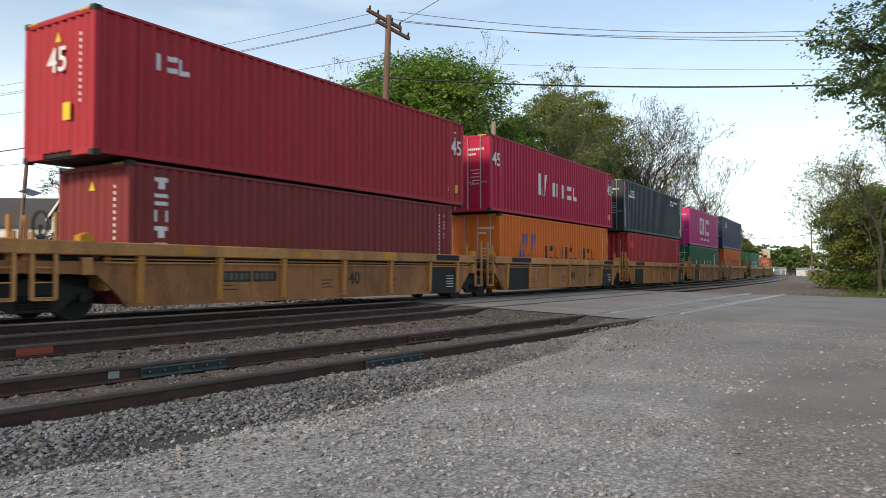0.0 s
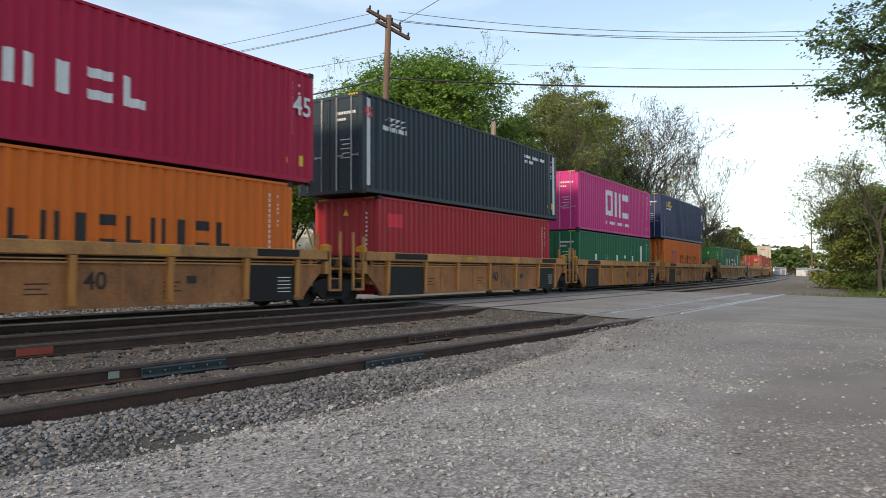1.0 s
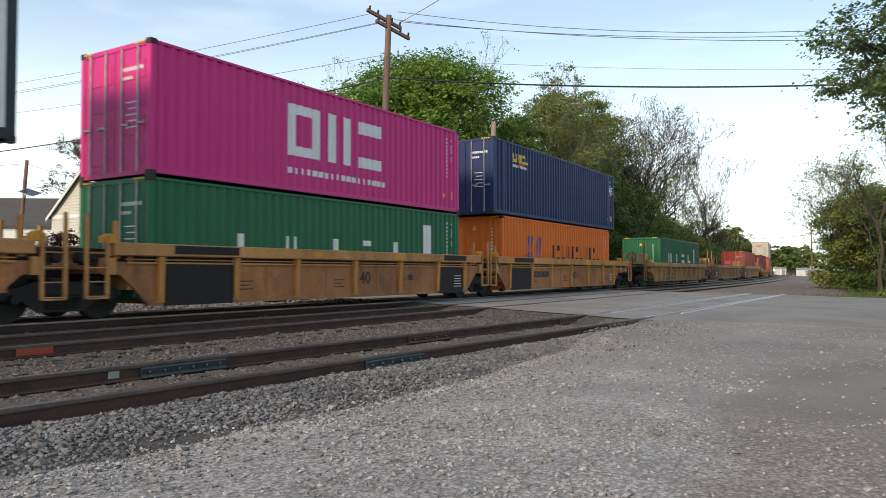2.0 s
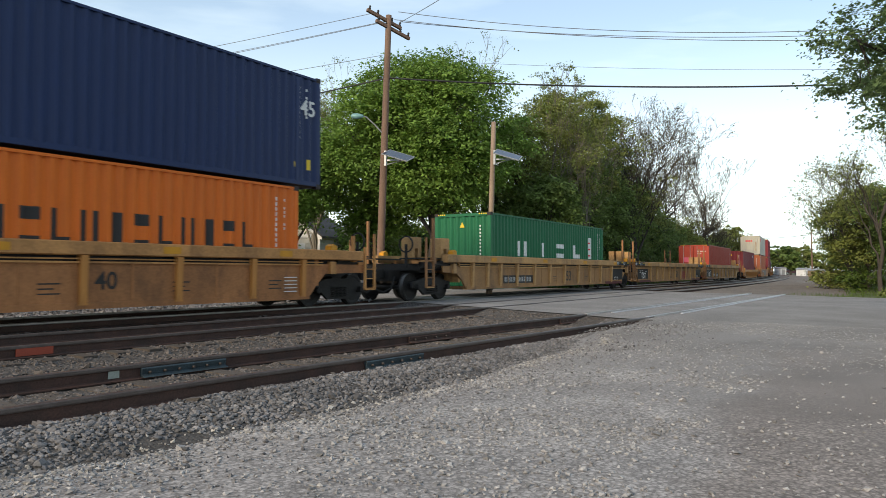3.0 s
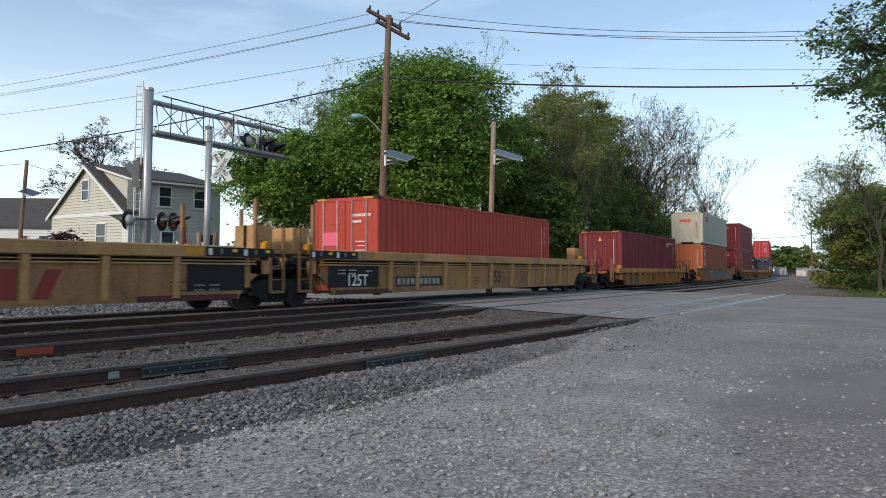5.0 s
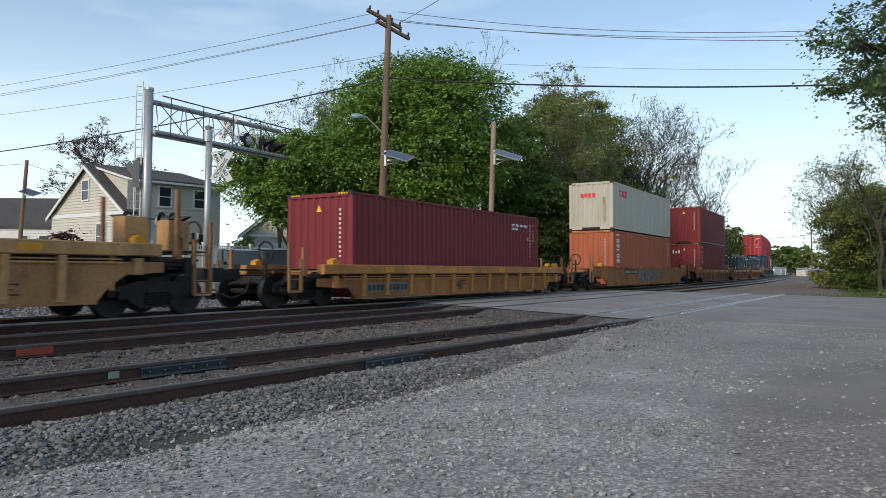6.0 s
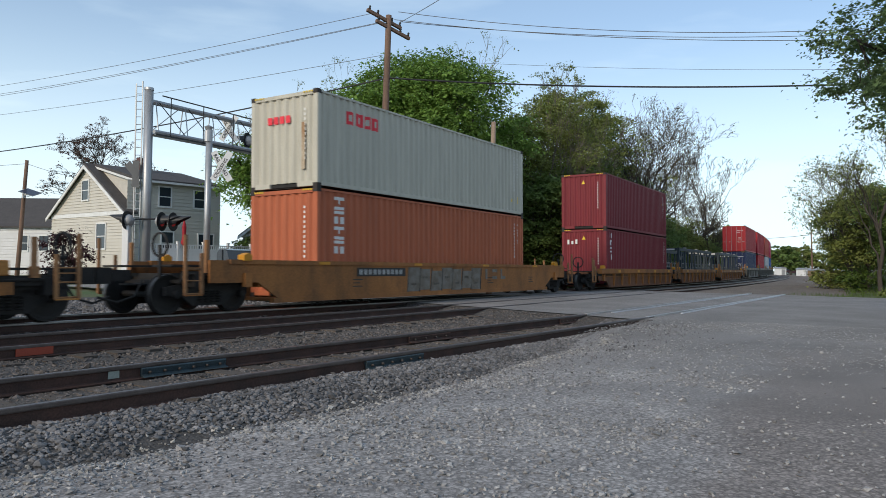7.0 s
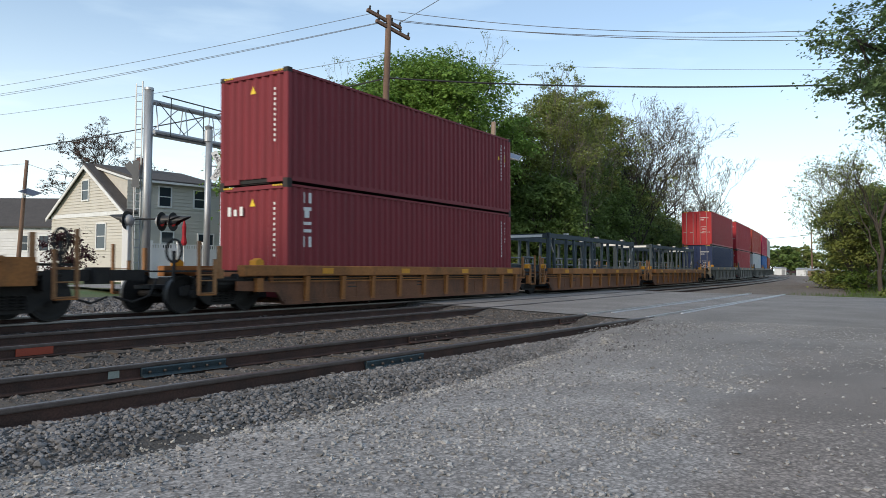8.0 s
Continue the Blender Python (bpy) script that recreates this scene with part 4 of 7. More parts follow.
            grab = Builder().box(he - 0.95, he - 0.87, -1.34, -1.26, top - 0.2, top + up).box(he - 0.98, he - 0.84, -1.37, -1.23, top - 0.3, top - 0.1)
            part("grab_post", grab, LADDER if hp > 7.85 else YELLOW_TOP, th, at=mm)
            bx = Builder().prism([(w + 0.75, top - 0.02), (w + 1.0, top - 0.02), (w + 1.0, top + 0.1), (w + 0.85, top + 0.16), (w + 0.75, top + 0.1)], -1.5, -1.3, "y")
            part("cone_guide", bx, YELLOW_BRIGHT, th, at=mm)
            part("step_bracket", Builder().box(w + 0.75, w + 0.95, -1.5, -1.38, top - 0.62, top - 0.3), chord, th, at=mm)
            part("step", Builder().box(he - 0.62, he - 0.2, -1.53, -1.45, 0.40, 0.43), chord, th, at=mm)
        if hp > 9.6:
            for x, y in ((w + 1.0, -1.0), (he - 0.55, -0.7)):
                part("equipment_box", Builder().prism([(x - 0.27, top - 0.2), (x - 0.1, top - 0.2), (x - 0.1, top + 0.18), (x + 0.1, top + 0.18), (x + 0.1, top - 0.2), (x + 0.27, top - 0.2), (x + 0.27, top + 0.5), (x + 0.22, top + 0.54), (x - 0.27, top + 0.54)], y - 0.2, y + 0.2, "y"), DUN_TOP, th, "yellow steel box on the end platform", at=m)
        if ends[0 if sx < 0 else 1]:
            part("coupler", Builder().box(he + 0.1, he + 1.15, -0.1, 0.1, 0.72, 0.95).box(he + 0.95, he + 1.35, -0.2, 0.2, 0.66, 1.0, 0.05), UNDER, th, at=m)
            hose = Builder().tube([(he + 0.1, -0.5, 0.75), (he + 0.3, -0.52, 0.4), (he + 0.7, -0.5, 0.28), (he + 1.1, -0.45, 0.4)], 0.025, 6)
            part("brake_hose", hose, UNDER, th, at=m)
            part("brake_wheel", Builder().lathe([(-0.02, 0.27), (0.02, 0.27), (0.02, 0.23), (-0.02, 0.23)], 16, "x", (he - 0.1, -0.8, top + 0.3), ring=True).box(he - 0.12, he - 0.08, -0.84, -0.76, top - 0.4, top + 0.3), UNDER, th, at=m)
    for k in range(9):
        part("floor_beam", stock(("floor_beam", low), lambda: Builder().box(-0.1, 0.1, -1.34, 1.34, low - 0.02, low + 0.06)), side, th, at=Matrix.Translation((-w + (k + 0.5) * 2 * w / 9, 0, 0)))
    for mat, nm, blocks in marks:
        joined = Builder()
        for q in blocks:
            b = Builder()
            sl_ = q[4] if len(q) > 4 else 0.0
            b.prism([(q[0] - s, q[2]), (q[1] - s, q[2]), (q[1] - s + sl_, q[3]), (q[0] - s + sl_, q[3])], -1.428, -1.421, "y")
            if q[3] - q[2] > 0.2:
                part(nm, b, mat, th)
            else:
                joined.add(b.v, b.f)
        if joined.v:
            tagged(part("fine_lettering", joined, mat, th), kind="stuff")
    for txt, x, zz, size, mat in num:
        lettering(th, txt, x - s, zz, size, "side", mat, y=-1.428)
    return th


def truck_meshes():
    frame_ = Builder().prism([(-1.12, 0.40), (-1.12, 0.58), (-0.85, 0.62), (-0.45, 0.72), (0.45, 0.72), (0.85, 0.62), (1.12, 0.58), (1.12, 0.40), (0.72, 0.38), (0.42, 0.17), (-0.42, 0.17), (-0.72, 0.38)], -0.05, 0.05, "y")
    spring = Builder()
    for k in range(4):
        x = -0.255 + 0.17 * k
        for j in range(5):
            z = 0.24 + 0.055 * j
            spring.lathe([(z, 0.05), (z + 0.014, 0.068), (z + 0.028, 0.05)], 8, "z", (x, -0.075, 0))
    wheel = Builder().lathe([(-0.075, 0.12), (-0.07, 0.33), (-0.085, 0.37), (-0.085, 0.418), (0.03, 0.423), (0.045, 0.445), (0.07, 0.445), (0.07, 0.37), (0.02, 0.33), (0.03, 0.12)], 28, "y")
    tread = Builder().lathe([(-0.083, 0.4185), (-0.083, 0.4215), (0.03, 0.4255), (0.03, 0.4225)], 28, "y", ring=True)
    cap = Builder().lathe([(-0.17, 0.05), (-0.16, 0.085), (-0.10, 0.09), (0.02, 0.09)], 14, "y")
    axle = Builder().lathe([(-0.75, 0.07), (0.75, 0.07)], 8, "y")
    bolster = Builder().box(-0.2, 0.2, -1.0, 1.0, 0.52, 0.78, 0.03)
    return {k: b.mesh(k) for k, b in (("side_frame", frame_), ("spring", spring), ("wheel", wheel), ("wheel_tread", tread), ("bearing_cap", cap), ("axle", axle), ("bolster", bolster))}


TRUCK = truck_meshes()


def truck(s):
    th = rolling(thing("rail_truck", "oily black two-axle railway truck under the cars", "railway truck", "trucks under the train"), s)
    for sy in (-1, 1):
        m = Matrix.Translation((0, sy * 1.02, 0)) @ (Matrix.Identity(4) if sy < 0 else Matrix.Rotation(math.pi, 4, "Z"))
        fr = part("side_frame", TRUCK["side_frame"], UNDER, th, at=m)
        part("spring", TRUCK["spring"], WHEEL, fr, "coil springs")
        for sx in (-0.89, 0.89):
            part("bearing_cap", TRUCK["bearing_cap"], WHEEL, fr, at=Matrix.Translation((sx, 0.0, 0.42)))
            wh = part("wheel", TRUCK["wheel"], WHEEL, th, at=Matrix.Translation((sx, sy * 0.7535, 0.423)) @ (Matrix.Identity(4) if sy < 0 else Matrix.Rotation(math.pi, 4, "Z")))
            part("wheel_tread", TRUCK["wheel_tread"], TREAD, wh, "bright worn tread")
    for sx in (-0.89, 0.89):
        part("axle", TRUCK["axle"], UNDER, th, at=Matrix.Translation((sx, 0, 0.423)))
    part("bolster", TRUCK["bolster"], UNDER, th)


# units of the train, by their centres at the start
P40 = [-5.98, -4.0, -2.05, 0.2, 2.3, 4.35, 6.0]
P53 = [-7.9, -6.8, -5.8, -4.4, -2.8, -1.25, 0.35, 2.0, 3.5, 5.0, 6.6, 7.6]
CAR40 = "dirty yellow articulated well car carrying stacked containers"
for nm, sc, ends in (("well_car", -0.6, (1, 0)),):
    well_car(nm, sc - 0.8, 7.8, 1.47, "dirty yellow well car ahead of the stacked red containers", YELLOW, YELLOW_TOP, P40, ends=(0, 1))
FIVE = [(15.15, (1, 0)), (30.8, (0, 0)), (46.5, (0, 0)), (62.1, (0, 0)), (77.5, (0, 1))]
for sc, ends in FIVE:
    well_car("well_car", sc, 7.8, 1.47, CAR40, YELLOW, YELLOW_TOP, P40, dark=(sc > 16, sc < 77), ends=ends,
             num=[("40", sc + 0.45, 0.58, 0.34, DARK_MARK)],
             marks=[(DARK_MARK, "car_number_plate", [(sc - 3.9, sc - 2.25, 0.68, 0.92)]), (GREY_MARK, "car_number", letters(sc - 3.85, sc - 2.3, 0.73, 0.88, 10))] if sc in (15.15, 77.5) else [(DARK_MARK, "stencil_block", [(sc + 2.75, sc + 3.0, 0.66, 0.82)])])
for sc in (7.3, 22.97, 38.65, 54.3, 69.8, 85.3):
    truck(sc)
for sc, ends, extra in ((99.8, (1, 0), "730"), (119.6, (0, 0), "ttx"), (139.4, (0, 1), "730")):
    marks = [(DARK_MARK, "car_number_plate", [(sc - 5.5, sc - 2.9, 0.47, 0.77)]), (WHITE_MARK, "car_number", letters(sc - 5.4, sc - 3.0, 0.53, 0.71, 10))]
    num = [("53", sc + 0.62, 0.52, 0.44, DARK_MARK)]
    if extra == "ttx":
        r = sc + 2.3
        marks = [(FADED_RED, "faded_red_logo", [(r, r + 0.45, 0.3, 0.95), (r + 0.65, r + 1.1, 0.3, 0.95), (r + 1.3, r + 1.6, 0.3, 0.95, 0.3)])]
    posts = P53
    if sc > 100:
        marks += [(BLACK_PANEL, "black_end_panel", [(sc - 8.5, sc - 6.3, 0.49, 1.1)]), (WHITE_MARK, "data_line", letters(sc - 8.1, sc - 7.2, 0.93, 0.97, 2) + letters(sc - 8.1, sc - 7.2, 0.84, 0.88, 2) + letters(sc - 6.9, sc - 6.5, 0.9, 0.94, 1))]
        num.append(("125T", sc - 7.75, 0.53, 0.32, WHITE_MARK))
        posts = [q for q in posts if q > -6.5]
    if sc < 130:
        marks += [(BLACK_PANEL, "black_end_panel", [(sc + 6.9, sc + 8.5, 0.49, 1.1)]), (WHITE_MARK, "data_line", letters(sc + 7.1, sc + 7.9, 0.6, 0.64, 2) + letters(sc + 7.1, sc + 7.9, 0.5, 0.54, 2))]
        posts = [q for q in posts if q < 6.8]
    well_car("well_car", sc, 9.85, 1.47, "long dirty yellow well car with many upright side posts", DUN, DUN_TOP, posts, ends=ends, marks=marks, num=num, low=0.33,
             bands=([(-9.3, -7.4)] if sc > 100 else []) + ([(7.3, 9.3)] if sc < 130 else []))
for sc in (89.95, 109.7, 129.5, 149.3):
    truck(sc)
well_car("well_car", 161.6, 7.9, 1.10, "ochre single well car with rusty side posts", OCHRE, OCHRE_TOP, [-6.0, -4.9, -3.7, -2.5, -1.25, 0.0, 1.25, 2.5, 3.7, 4.9, 6.0], low=0.2,
         marks=[(GREY_CAR, "car_number_plate", [(155.75, 157.9, 0.32, 0.6)]), (DARK_MARK, "car_number", letters(155.85, 157.8, 0.38, 0.54, 10))], num=[("40", 160.65, 0.34, 0.31, DARK_MARK)])
well_car("well_car", 183.3, 9.4, 1.18, "ochre smooth-sided well car with grey spray lettering", OCHRE, OCHRE, [], deep=True, low=0.2,
         marks=[(DARK_MARK, "car_number_plate", [(178.6, 180.9, 0.78, 1.02)]), (WHITE_MARK, "car_number", letters(178.7, 180.8, 0.83, 0.97, 10)),
                (GREY_MARK, "sprayed_shape", [(181.0 + 0.64 * i, 181.0 + 0.64 * i + 0.63, 0.31 + 0.04 * (i % 2), 1.04 - 0.05 * (i % 3), (0.06, 0.0, 0.1)[i % 3]) for i in range(7)]),
                (DARK_MARK, "sprayed_stroke", [(181.2 + 0.64 * i, 181.5 + 0.64 * i, 0.5 + 0.2 * (i % 2), 0.56 + 0.2 * (i % 2)) for i in range(7)]),
                (DARK_MARK, "sprayed_outline", [(181.0 + 0.64 * i, 181.05 + 0.64 * i, 0.3, 1.02, 0.08) for i in range(8)]), (GREY_MARK, "faded_pale_logo", letters(185.75, 187.7, 0.64, 1.0, 3, 0.55))])
for sc in (153.75, 169.45, 173.85, 192.75):
    truck(sc)
for i, sc in enumerate((205.4, 221.3, 237.2)):
    well_car("well_car", sc, 7.9, 1.06, "brown rusty well car with a faded yellow top edge", BROWN_CAR, OCHRE, [-5.6, -4.2, -2.9, -1.6, -0.3, 1.0, 2.3, 3.6, 4.9, 6.0], low=0.14, ends=(i == 0, i == 2))
for sc in (197.5, 213.35, 229.25, 245.1):
    truck(sc)
FAR_UNITS = [257.0, 272.7, 288.4, 304.1, 319.8]
for i, sc in enumerate(FAR_UNITS):
    well_car("well_car", sc, 7.8, 1.3, "dull grey well car with sprayed marks round the bend", GREY_CAR, GREY_CAR, P40, ends=(i == 0, i == 4),
             marks=[(DARK_MARK, "sprayed_shape", letters(sc - 2, sc + 1.5, 0.4, 0.9, 5, 0.6))])
for sc in (249.1, 264.85, 280.55, 296.25, 311.95, 327.6):
    truck(sc)

# containers: lower ones sit in the wells, upper ones on their corner castings
J = 3.13
BASE = J - HC
container("container", 15.15, J, 13.716, HC, "red", "wall", "faded red forty-five-foot container on top of a darker one", marks=[
    (WHITE_MARK, "white_logo_shape", letters(1.35, 2.3, 1.95, 2.3, 3, 0.78))], num=[("45", 12.9, 1.75, 0.5, "side", WHITE_MARK), ("45", 0.35, 1.75, 0.5, "end", WHITE_MARK)],
    endmarks=[(YELLOW_MARK, "yellow_label", -0.45, -0.2, 0.75, 1.1)])
container("container", 15.15, BASE, 12.192, HC, "maroon", "wall", "dark maroon container with white upright lettering bars in the well", marks=[
    (WHITE_MARK, "white_logo_shape", column(0.62, 0.98, 0.6, 2.62, 6))])
container("container", 30.8, J, 13.716, HC, "crimson", "doors", "crimson forty-five-foot container with large white lettering shapes", marks=[
    (WHITE_MARK, "white_logo_shape", [(4.35, 4.62, 1.0, 1.9), (4.72, 5.0, 1.0, 1.9, 0.35)] + letters(5.95, 9.0, 1.05, 1.65, 4, 0.68))],
    num=[("45", 0.2, 1.75, 0.5, "side", WHITE_MARK), ("45", 12.95, 1.75, 0.5, "side", WHITE_MARK)])
HAP = [(1.55, 2.1, 0.75, 2.2, 0.45), (2.6, 3.0, 1.1, 2.2, 0.3), (2.1, 3.25, 0.75, 1.12, 0.12)]
container("container", 30.8, BASE, 12.192, HC, "orange", "doors", "bright orange container with blue logo shapes in the well", marks=[
    (BLUE_MARK, "blue_logo_shape", HAP), (DARK_MARK, "dark_letter_shape", letters(4.15, 10.4, 1.1, 1.78, 11, 0.68))])
container("container", 46.5, J, 13.716, HC, "slate", "doors", "slate grey forty-five-foot container with white corner stripes", marks=[
    (WHITE_MARK, "white_corner_stripe", [(0.22, 0.42, 0.25, 2.75), (13.3, 13.52, 0.25, 2.75)]), (WHITE_MARK, "white_logo_shape", [(1.1, 1.9, 2.25, 2.36, 0.25), (1.3, 2.1, 2.12, 2.2, 0.2)] + letters(1.0, 2.3, 1.95, 2.08, 8, 0.75)),
    (WHITE_MARK, "serial_marking", letters(10.5, 12.5, 2.38, 2.5, 10) + letters(10.6, 11.4, 2.18, 2.3, 4))], num=[("45", 0.06, 2.2, 0.3, "side", RED_MARK)])
container("container", 46.5, BASE, 12.192, HC, "scarlet", "wall", "scarlet red container with wear in the well", marks=[(RED_MARK, "red_logo_patch", [(0.5, 1.3, 2.0, 2.4)])])
container("container", 62.1, 2.88, 12.192, HC - 0.07, "pink", "doors", "magenta pink container with white lettering shapes", marks=[
    (WHITE_MARK, "white_logo_shape", [(4.0, 4.3, 0.95, 2.25), (4.9, 5.2, 0.95, 2.25), (4.3, 4.9, 0.95, 1.2), (4.3, 4.9, 2.0, 2.25), (5.5, 5.8, 0.95, 2.25), (6.1, 6.4, 0.95, 2.25), (6.8, 7.8, 0.95, 1.25), (6.8, 7.8, 1.9, 2.25)]),
    (WHITE_MARK, "fine_white_letter", letters(4.0, 8.1, 0.5, 0.65, 18, 0.6))])
container("container", 62.1, 2.88 - STD, 12.192, STD, "green", "doors", "green container with white lettering shapes in the well", marks=[
    (WHITE_MARK, "white_letter_shape", letters(2.4, 10.0, 1.0, 1.5, 5, 0.28) + [(10.0, 10.5, 1.0, 2.1)])])
container("container", 77.55, 3.06, 13.716, HC, "navy", "doors", "navy blue forty-five-foot container on an orange one", marks=[
    (YELLOW_MARK, "yellow_logo_shape", letters(1.75, 3.1, 2.15, 2.5, 5, 0.75)), (WHITE_MARK, "white_sub_lettering", letters(1.75, 3.0, 1.95, 2.05, 6, 0.7)), (RED_MARK, "red_logo_dash", [(2.0, 2.6, 1.98, 2.12, 0.2)])],
    num=[("45", 12.95, 1.85, 0.4, "side", WHITE_MARK)])
container("container", 77.5, 3.06 - HC, 12.192, HC, "orange", "wall", "orange container with blue logo shapes under a navy one", marks=[
    (BLUE_MARK, "blue_logo_shape", [(a + 0.4, b + 0.4, c, d, *e) for a, b, c, d, *e in HAP]), (DARK_MARK, "dark_letter_shape", letters(4.7, 10.9, 1.15, 1.9, 11, 0.68))])
UA = letters(2.3, 10.2, 1.5, 2.1, 4, 0.42) + [(10.1, 10.52, 1.5, 2.52)]
container("container", 99.8, 0.22, 12.192, HC, "green", "wall", "dark green container with white lettering shapes in a long well", marks=[(WHITE_MARK, "white_letter_shape", [(a, b, c - 0.2, d - 0.2, *e) for a, b, c, d, *e in UA])])
for zz in (1.42, 1.72, 2.02):
    part("red_panel_bar", Builder().add(*decal(10.16 - 6.096, 10.46 - 6.096, zz, zz + 0.07, y_out=-1.208)), RED_MARK, MOVING[-1][0], "red bar on a white panel")
container("container", 139.4, 0.24, 12.192, HC, "brick", "doors", "brick red container with silver door rods, alone in a long well",
          endmarks=[(plain("pink_panel", (0.75, 0.12, 0.2), 0.6), "pink_panel", 0.25, 0.85, 1.45, 1.85)])
container("container", 161.5, 0.26, 12.192, HC, "wine", "wall", "wine red container alone in an ochre well car", tag=1.85, marks=[(WHITE_MARK, "serial_marking", letters(9.9, 11.3, 2.42, 2.51, 9) + letters(9.9, 10.35, 2.27, 2.36, 3))])
container("container", 183.3, 3.12, 12.192, STD, "cream", "wall", "pale grey container with red logo shapes and rust streaks", marks=[
    (RED_MARK, "red_logo_shape", [(1.25 + 0.38 * i + dx, 1.25 + 0.38 * i + dx + w_, z_, z_ + h_) for i in range(4) for dx, w_, z_, h_ in ((0, 0.08, 1.85, 0.36), (0.22, 0.08, 1.85, 0.36), (0.08, 0.14, 1.85, 0.09), (0.08, 0.14, 2.12, 0.09))])],
    endmarks=[(RED_MARK, "red_logo_shape", -0.25 + 0.22 * i, -0.09 + 0.22 * i, 1.78, 1.98) for i in range(4)] + [(RUST_STREAK, "rust_streak", -0.78, -0.66, 0.5, 1.75)])
container("container", 183.3, 3.12 - HC, 12.192, HC, "rust_orange", "wall", "weathered orange container under a pale grey one", marks=[(WHITE_MARK, "white_letter_shape", column(0.75, 1.1, 1.1, 2.7, 6))])
container("container", 205.45, J, 12.192, HC, "wine", "wall", "wine red container stacked on a matching one", tag=1.95)
container("container", 205.45, BASE, 12.192, HC, "wine", "wall", "wine red container with white upright lettering shapes in the well", marks=[(WHITE_MARK, "white_letter_shape", column(0.6, 0.9, 1.2, 2.7, 4))],
    endmarks=[(WHITE_MARK, "white_letter_shape", 0.35 + 0.22 * i, 0.46 + 0.22 * i, 2.12, 2.36 - 0.07 * (i % 2)) for i in range(3)])
for sc, cu, cl, eu in zip(FAR_UNITS, ("scarlet", "red", "brick", "crimson", "cream"), ("navy", "scarlet", "white", "blue", "rust_orange"), ("doors",) * 5):
    container("container", sc, J, 12.192 if sc < 270 else 13.716, HC, cu, eu, "%s container on an upper tier round the bend" % {"scarlet": "scarlet", "red": "faded red", "brick": "brick red", "crimson": "crimson", "cream": "pale grey"}[cu])
    container("container", sc, BASE, 12.192, HC, cl, "doors", "%s container in a lower tier round the bend" % {"navy": "navy blue", "scarlet": "scarlet", "white": "dirty white", "blue": "blue", "rust_orange": "weathered orange"}[cl])


def open_rack(s, label):
    """A steel rack with trusses on both long sides, end walls and pallets inside."""
    th = rolling(thing("steel_rack", label, "steel rack", "racks on the train"), s, 0.2)
    c = COL["steel"]
    hl, h = 6.1, 2.36
    for sy in (-1, 1):
        part("top_beam", Builder().box(-hl, hl, sy * 1.16 - 0.06, sy * 1.16 + 0.06, h - 0.2, h), c, th)
        part("bottom_beam", Builder().box(-hl, hl, sy * 1.16 - 0.06, sy * 1.16 + 0.06, 0, 0.22), c, th)
        for k in range(10):
            x = -hl + 0.7 + k * (2 * hl - 1.4) / 9
            part("upright", Builder().prism([(x - 0.07, 0.22), (x + 0.07, 0.22), (x + 0.07 + (0.16 if k % 2 else -0.16), h - 0.2), (x - 0.07 + (0.16 if k % 2 else -0.16), h - 0.2)], sy * 1.16 - 0.05, sy * 1.16 + 0.05, "y"), c, th)
        for x in (-hl + 0.08, hl - 0.08):
            part("corner_post", Builder().box(x - 0.08, x + 0.08, sy * 1.13 - 0.08, sy * 1.13 + 0.08, 0, h + 0.03, 0.02), c, th)
            part("diagonal_brace", Builder().tube([(x, sy * 1.16, h - 0.25), (x - math.copysign(0.75, x), sy * 1.16, 1.2)], 0.035, 6), ROD, th)
        for k in range(3):
            x = -hl + (k + 0.5) * 2 * hl / 3
            part("lamp_cap", Builder().box(x - 0.12, x + 0.12, sy * 1.16 - 0.09, sy * 1.16 + 0.09, h, h + 0.08, 0.02), ROD, th)
    for sx in (-1, 1):
        part("end_frame", Builder().box(sx * hl - 0.06, sx * hl + 0.06, -1.1, 1.1, h - 0.2, h).box(sx * hl - 0.03, sx * hl + 0.03, -1.1, 1.1, 0.1, 1.0), c, th)
        part("serial_marking", Builder().box(sx * hl - 0.068, sx * hl + 0.068, -0.9, 0.6, h - 0.16, h - 0.05), WHITE_MARK, th)
    part("deck", Builder().box(-hl, hl, -1.1, 1.1, 0.05, 0.2), UNDER, th)
    for k in range(7):
        x = -hl + 0.9 + k * 1.72
        b = Builder()
        for z in (0.75, 1.05, 1.35):
            b.tube([(x - 0.6, 0.2, z), (x + 0.6, 0.2, z)], 0.035, 5).tube([(x - 0.6, 0.9, z), (x + 0.6, 0.9, z)], 0.035, 5)
        b.tube([(x - 0.5, 0.2, 0.2), (x - 0.5, 0.2, 1.4)], 0.03, 5).tube([(x + 0.5, 0.2, 0.2), (x + 0.5, 0.2, 1.4)], 0.03, 5).tube([(x - 0.5, 0.9, 0.2), (x - 0.5, 0.9, 1.4)], 0.03, 5)
        part("inner_stand", b, HOOD_GREY, th)


open_rack(221.35, "blue-grey open steel rack with truss sides in a well car")
open_rack(237.25, "blue-grey open steel rack with pale inner stands in a well car")


# ---- poles, wires and crossing signals ----
POLE_WOOD = surface("weathered_pole_wood", (0.19, 0.115, 0.08), 0.85, 0, (0.11, 0.07, 0.05), 2.5, (3, 3, 0.25), 0.8, 40, 0.2, 0.4)
POLE_PALE = surface("bleached_pole_wood", (0.30, 0.22, 0.16), 0.85, 0, (0.19, 0.13, 0.09), 2.5, (3, 3, 0.25), 0.8, 40, 0.2, 0.4)
GALV = surface("galvanised_steel", (0.42, 0.43, 0.44), 0.45, 0.55, (0.30, 0.31, 0.32), 3, (1, 1, 0.4), 0.7, 50, 0.12, 0.08)
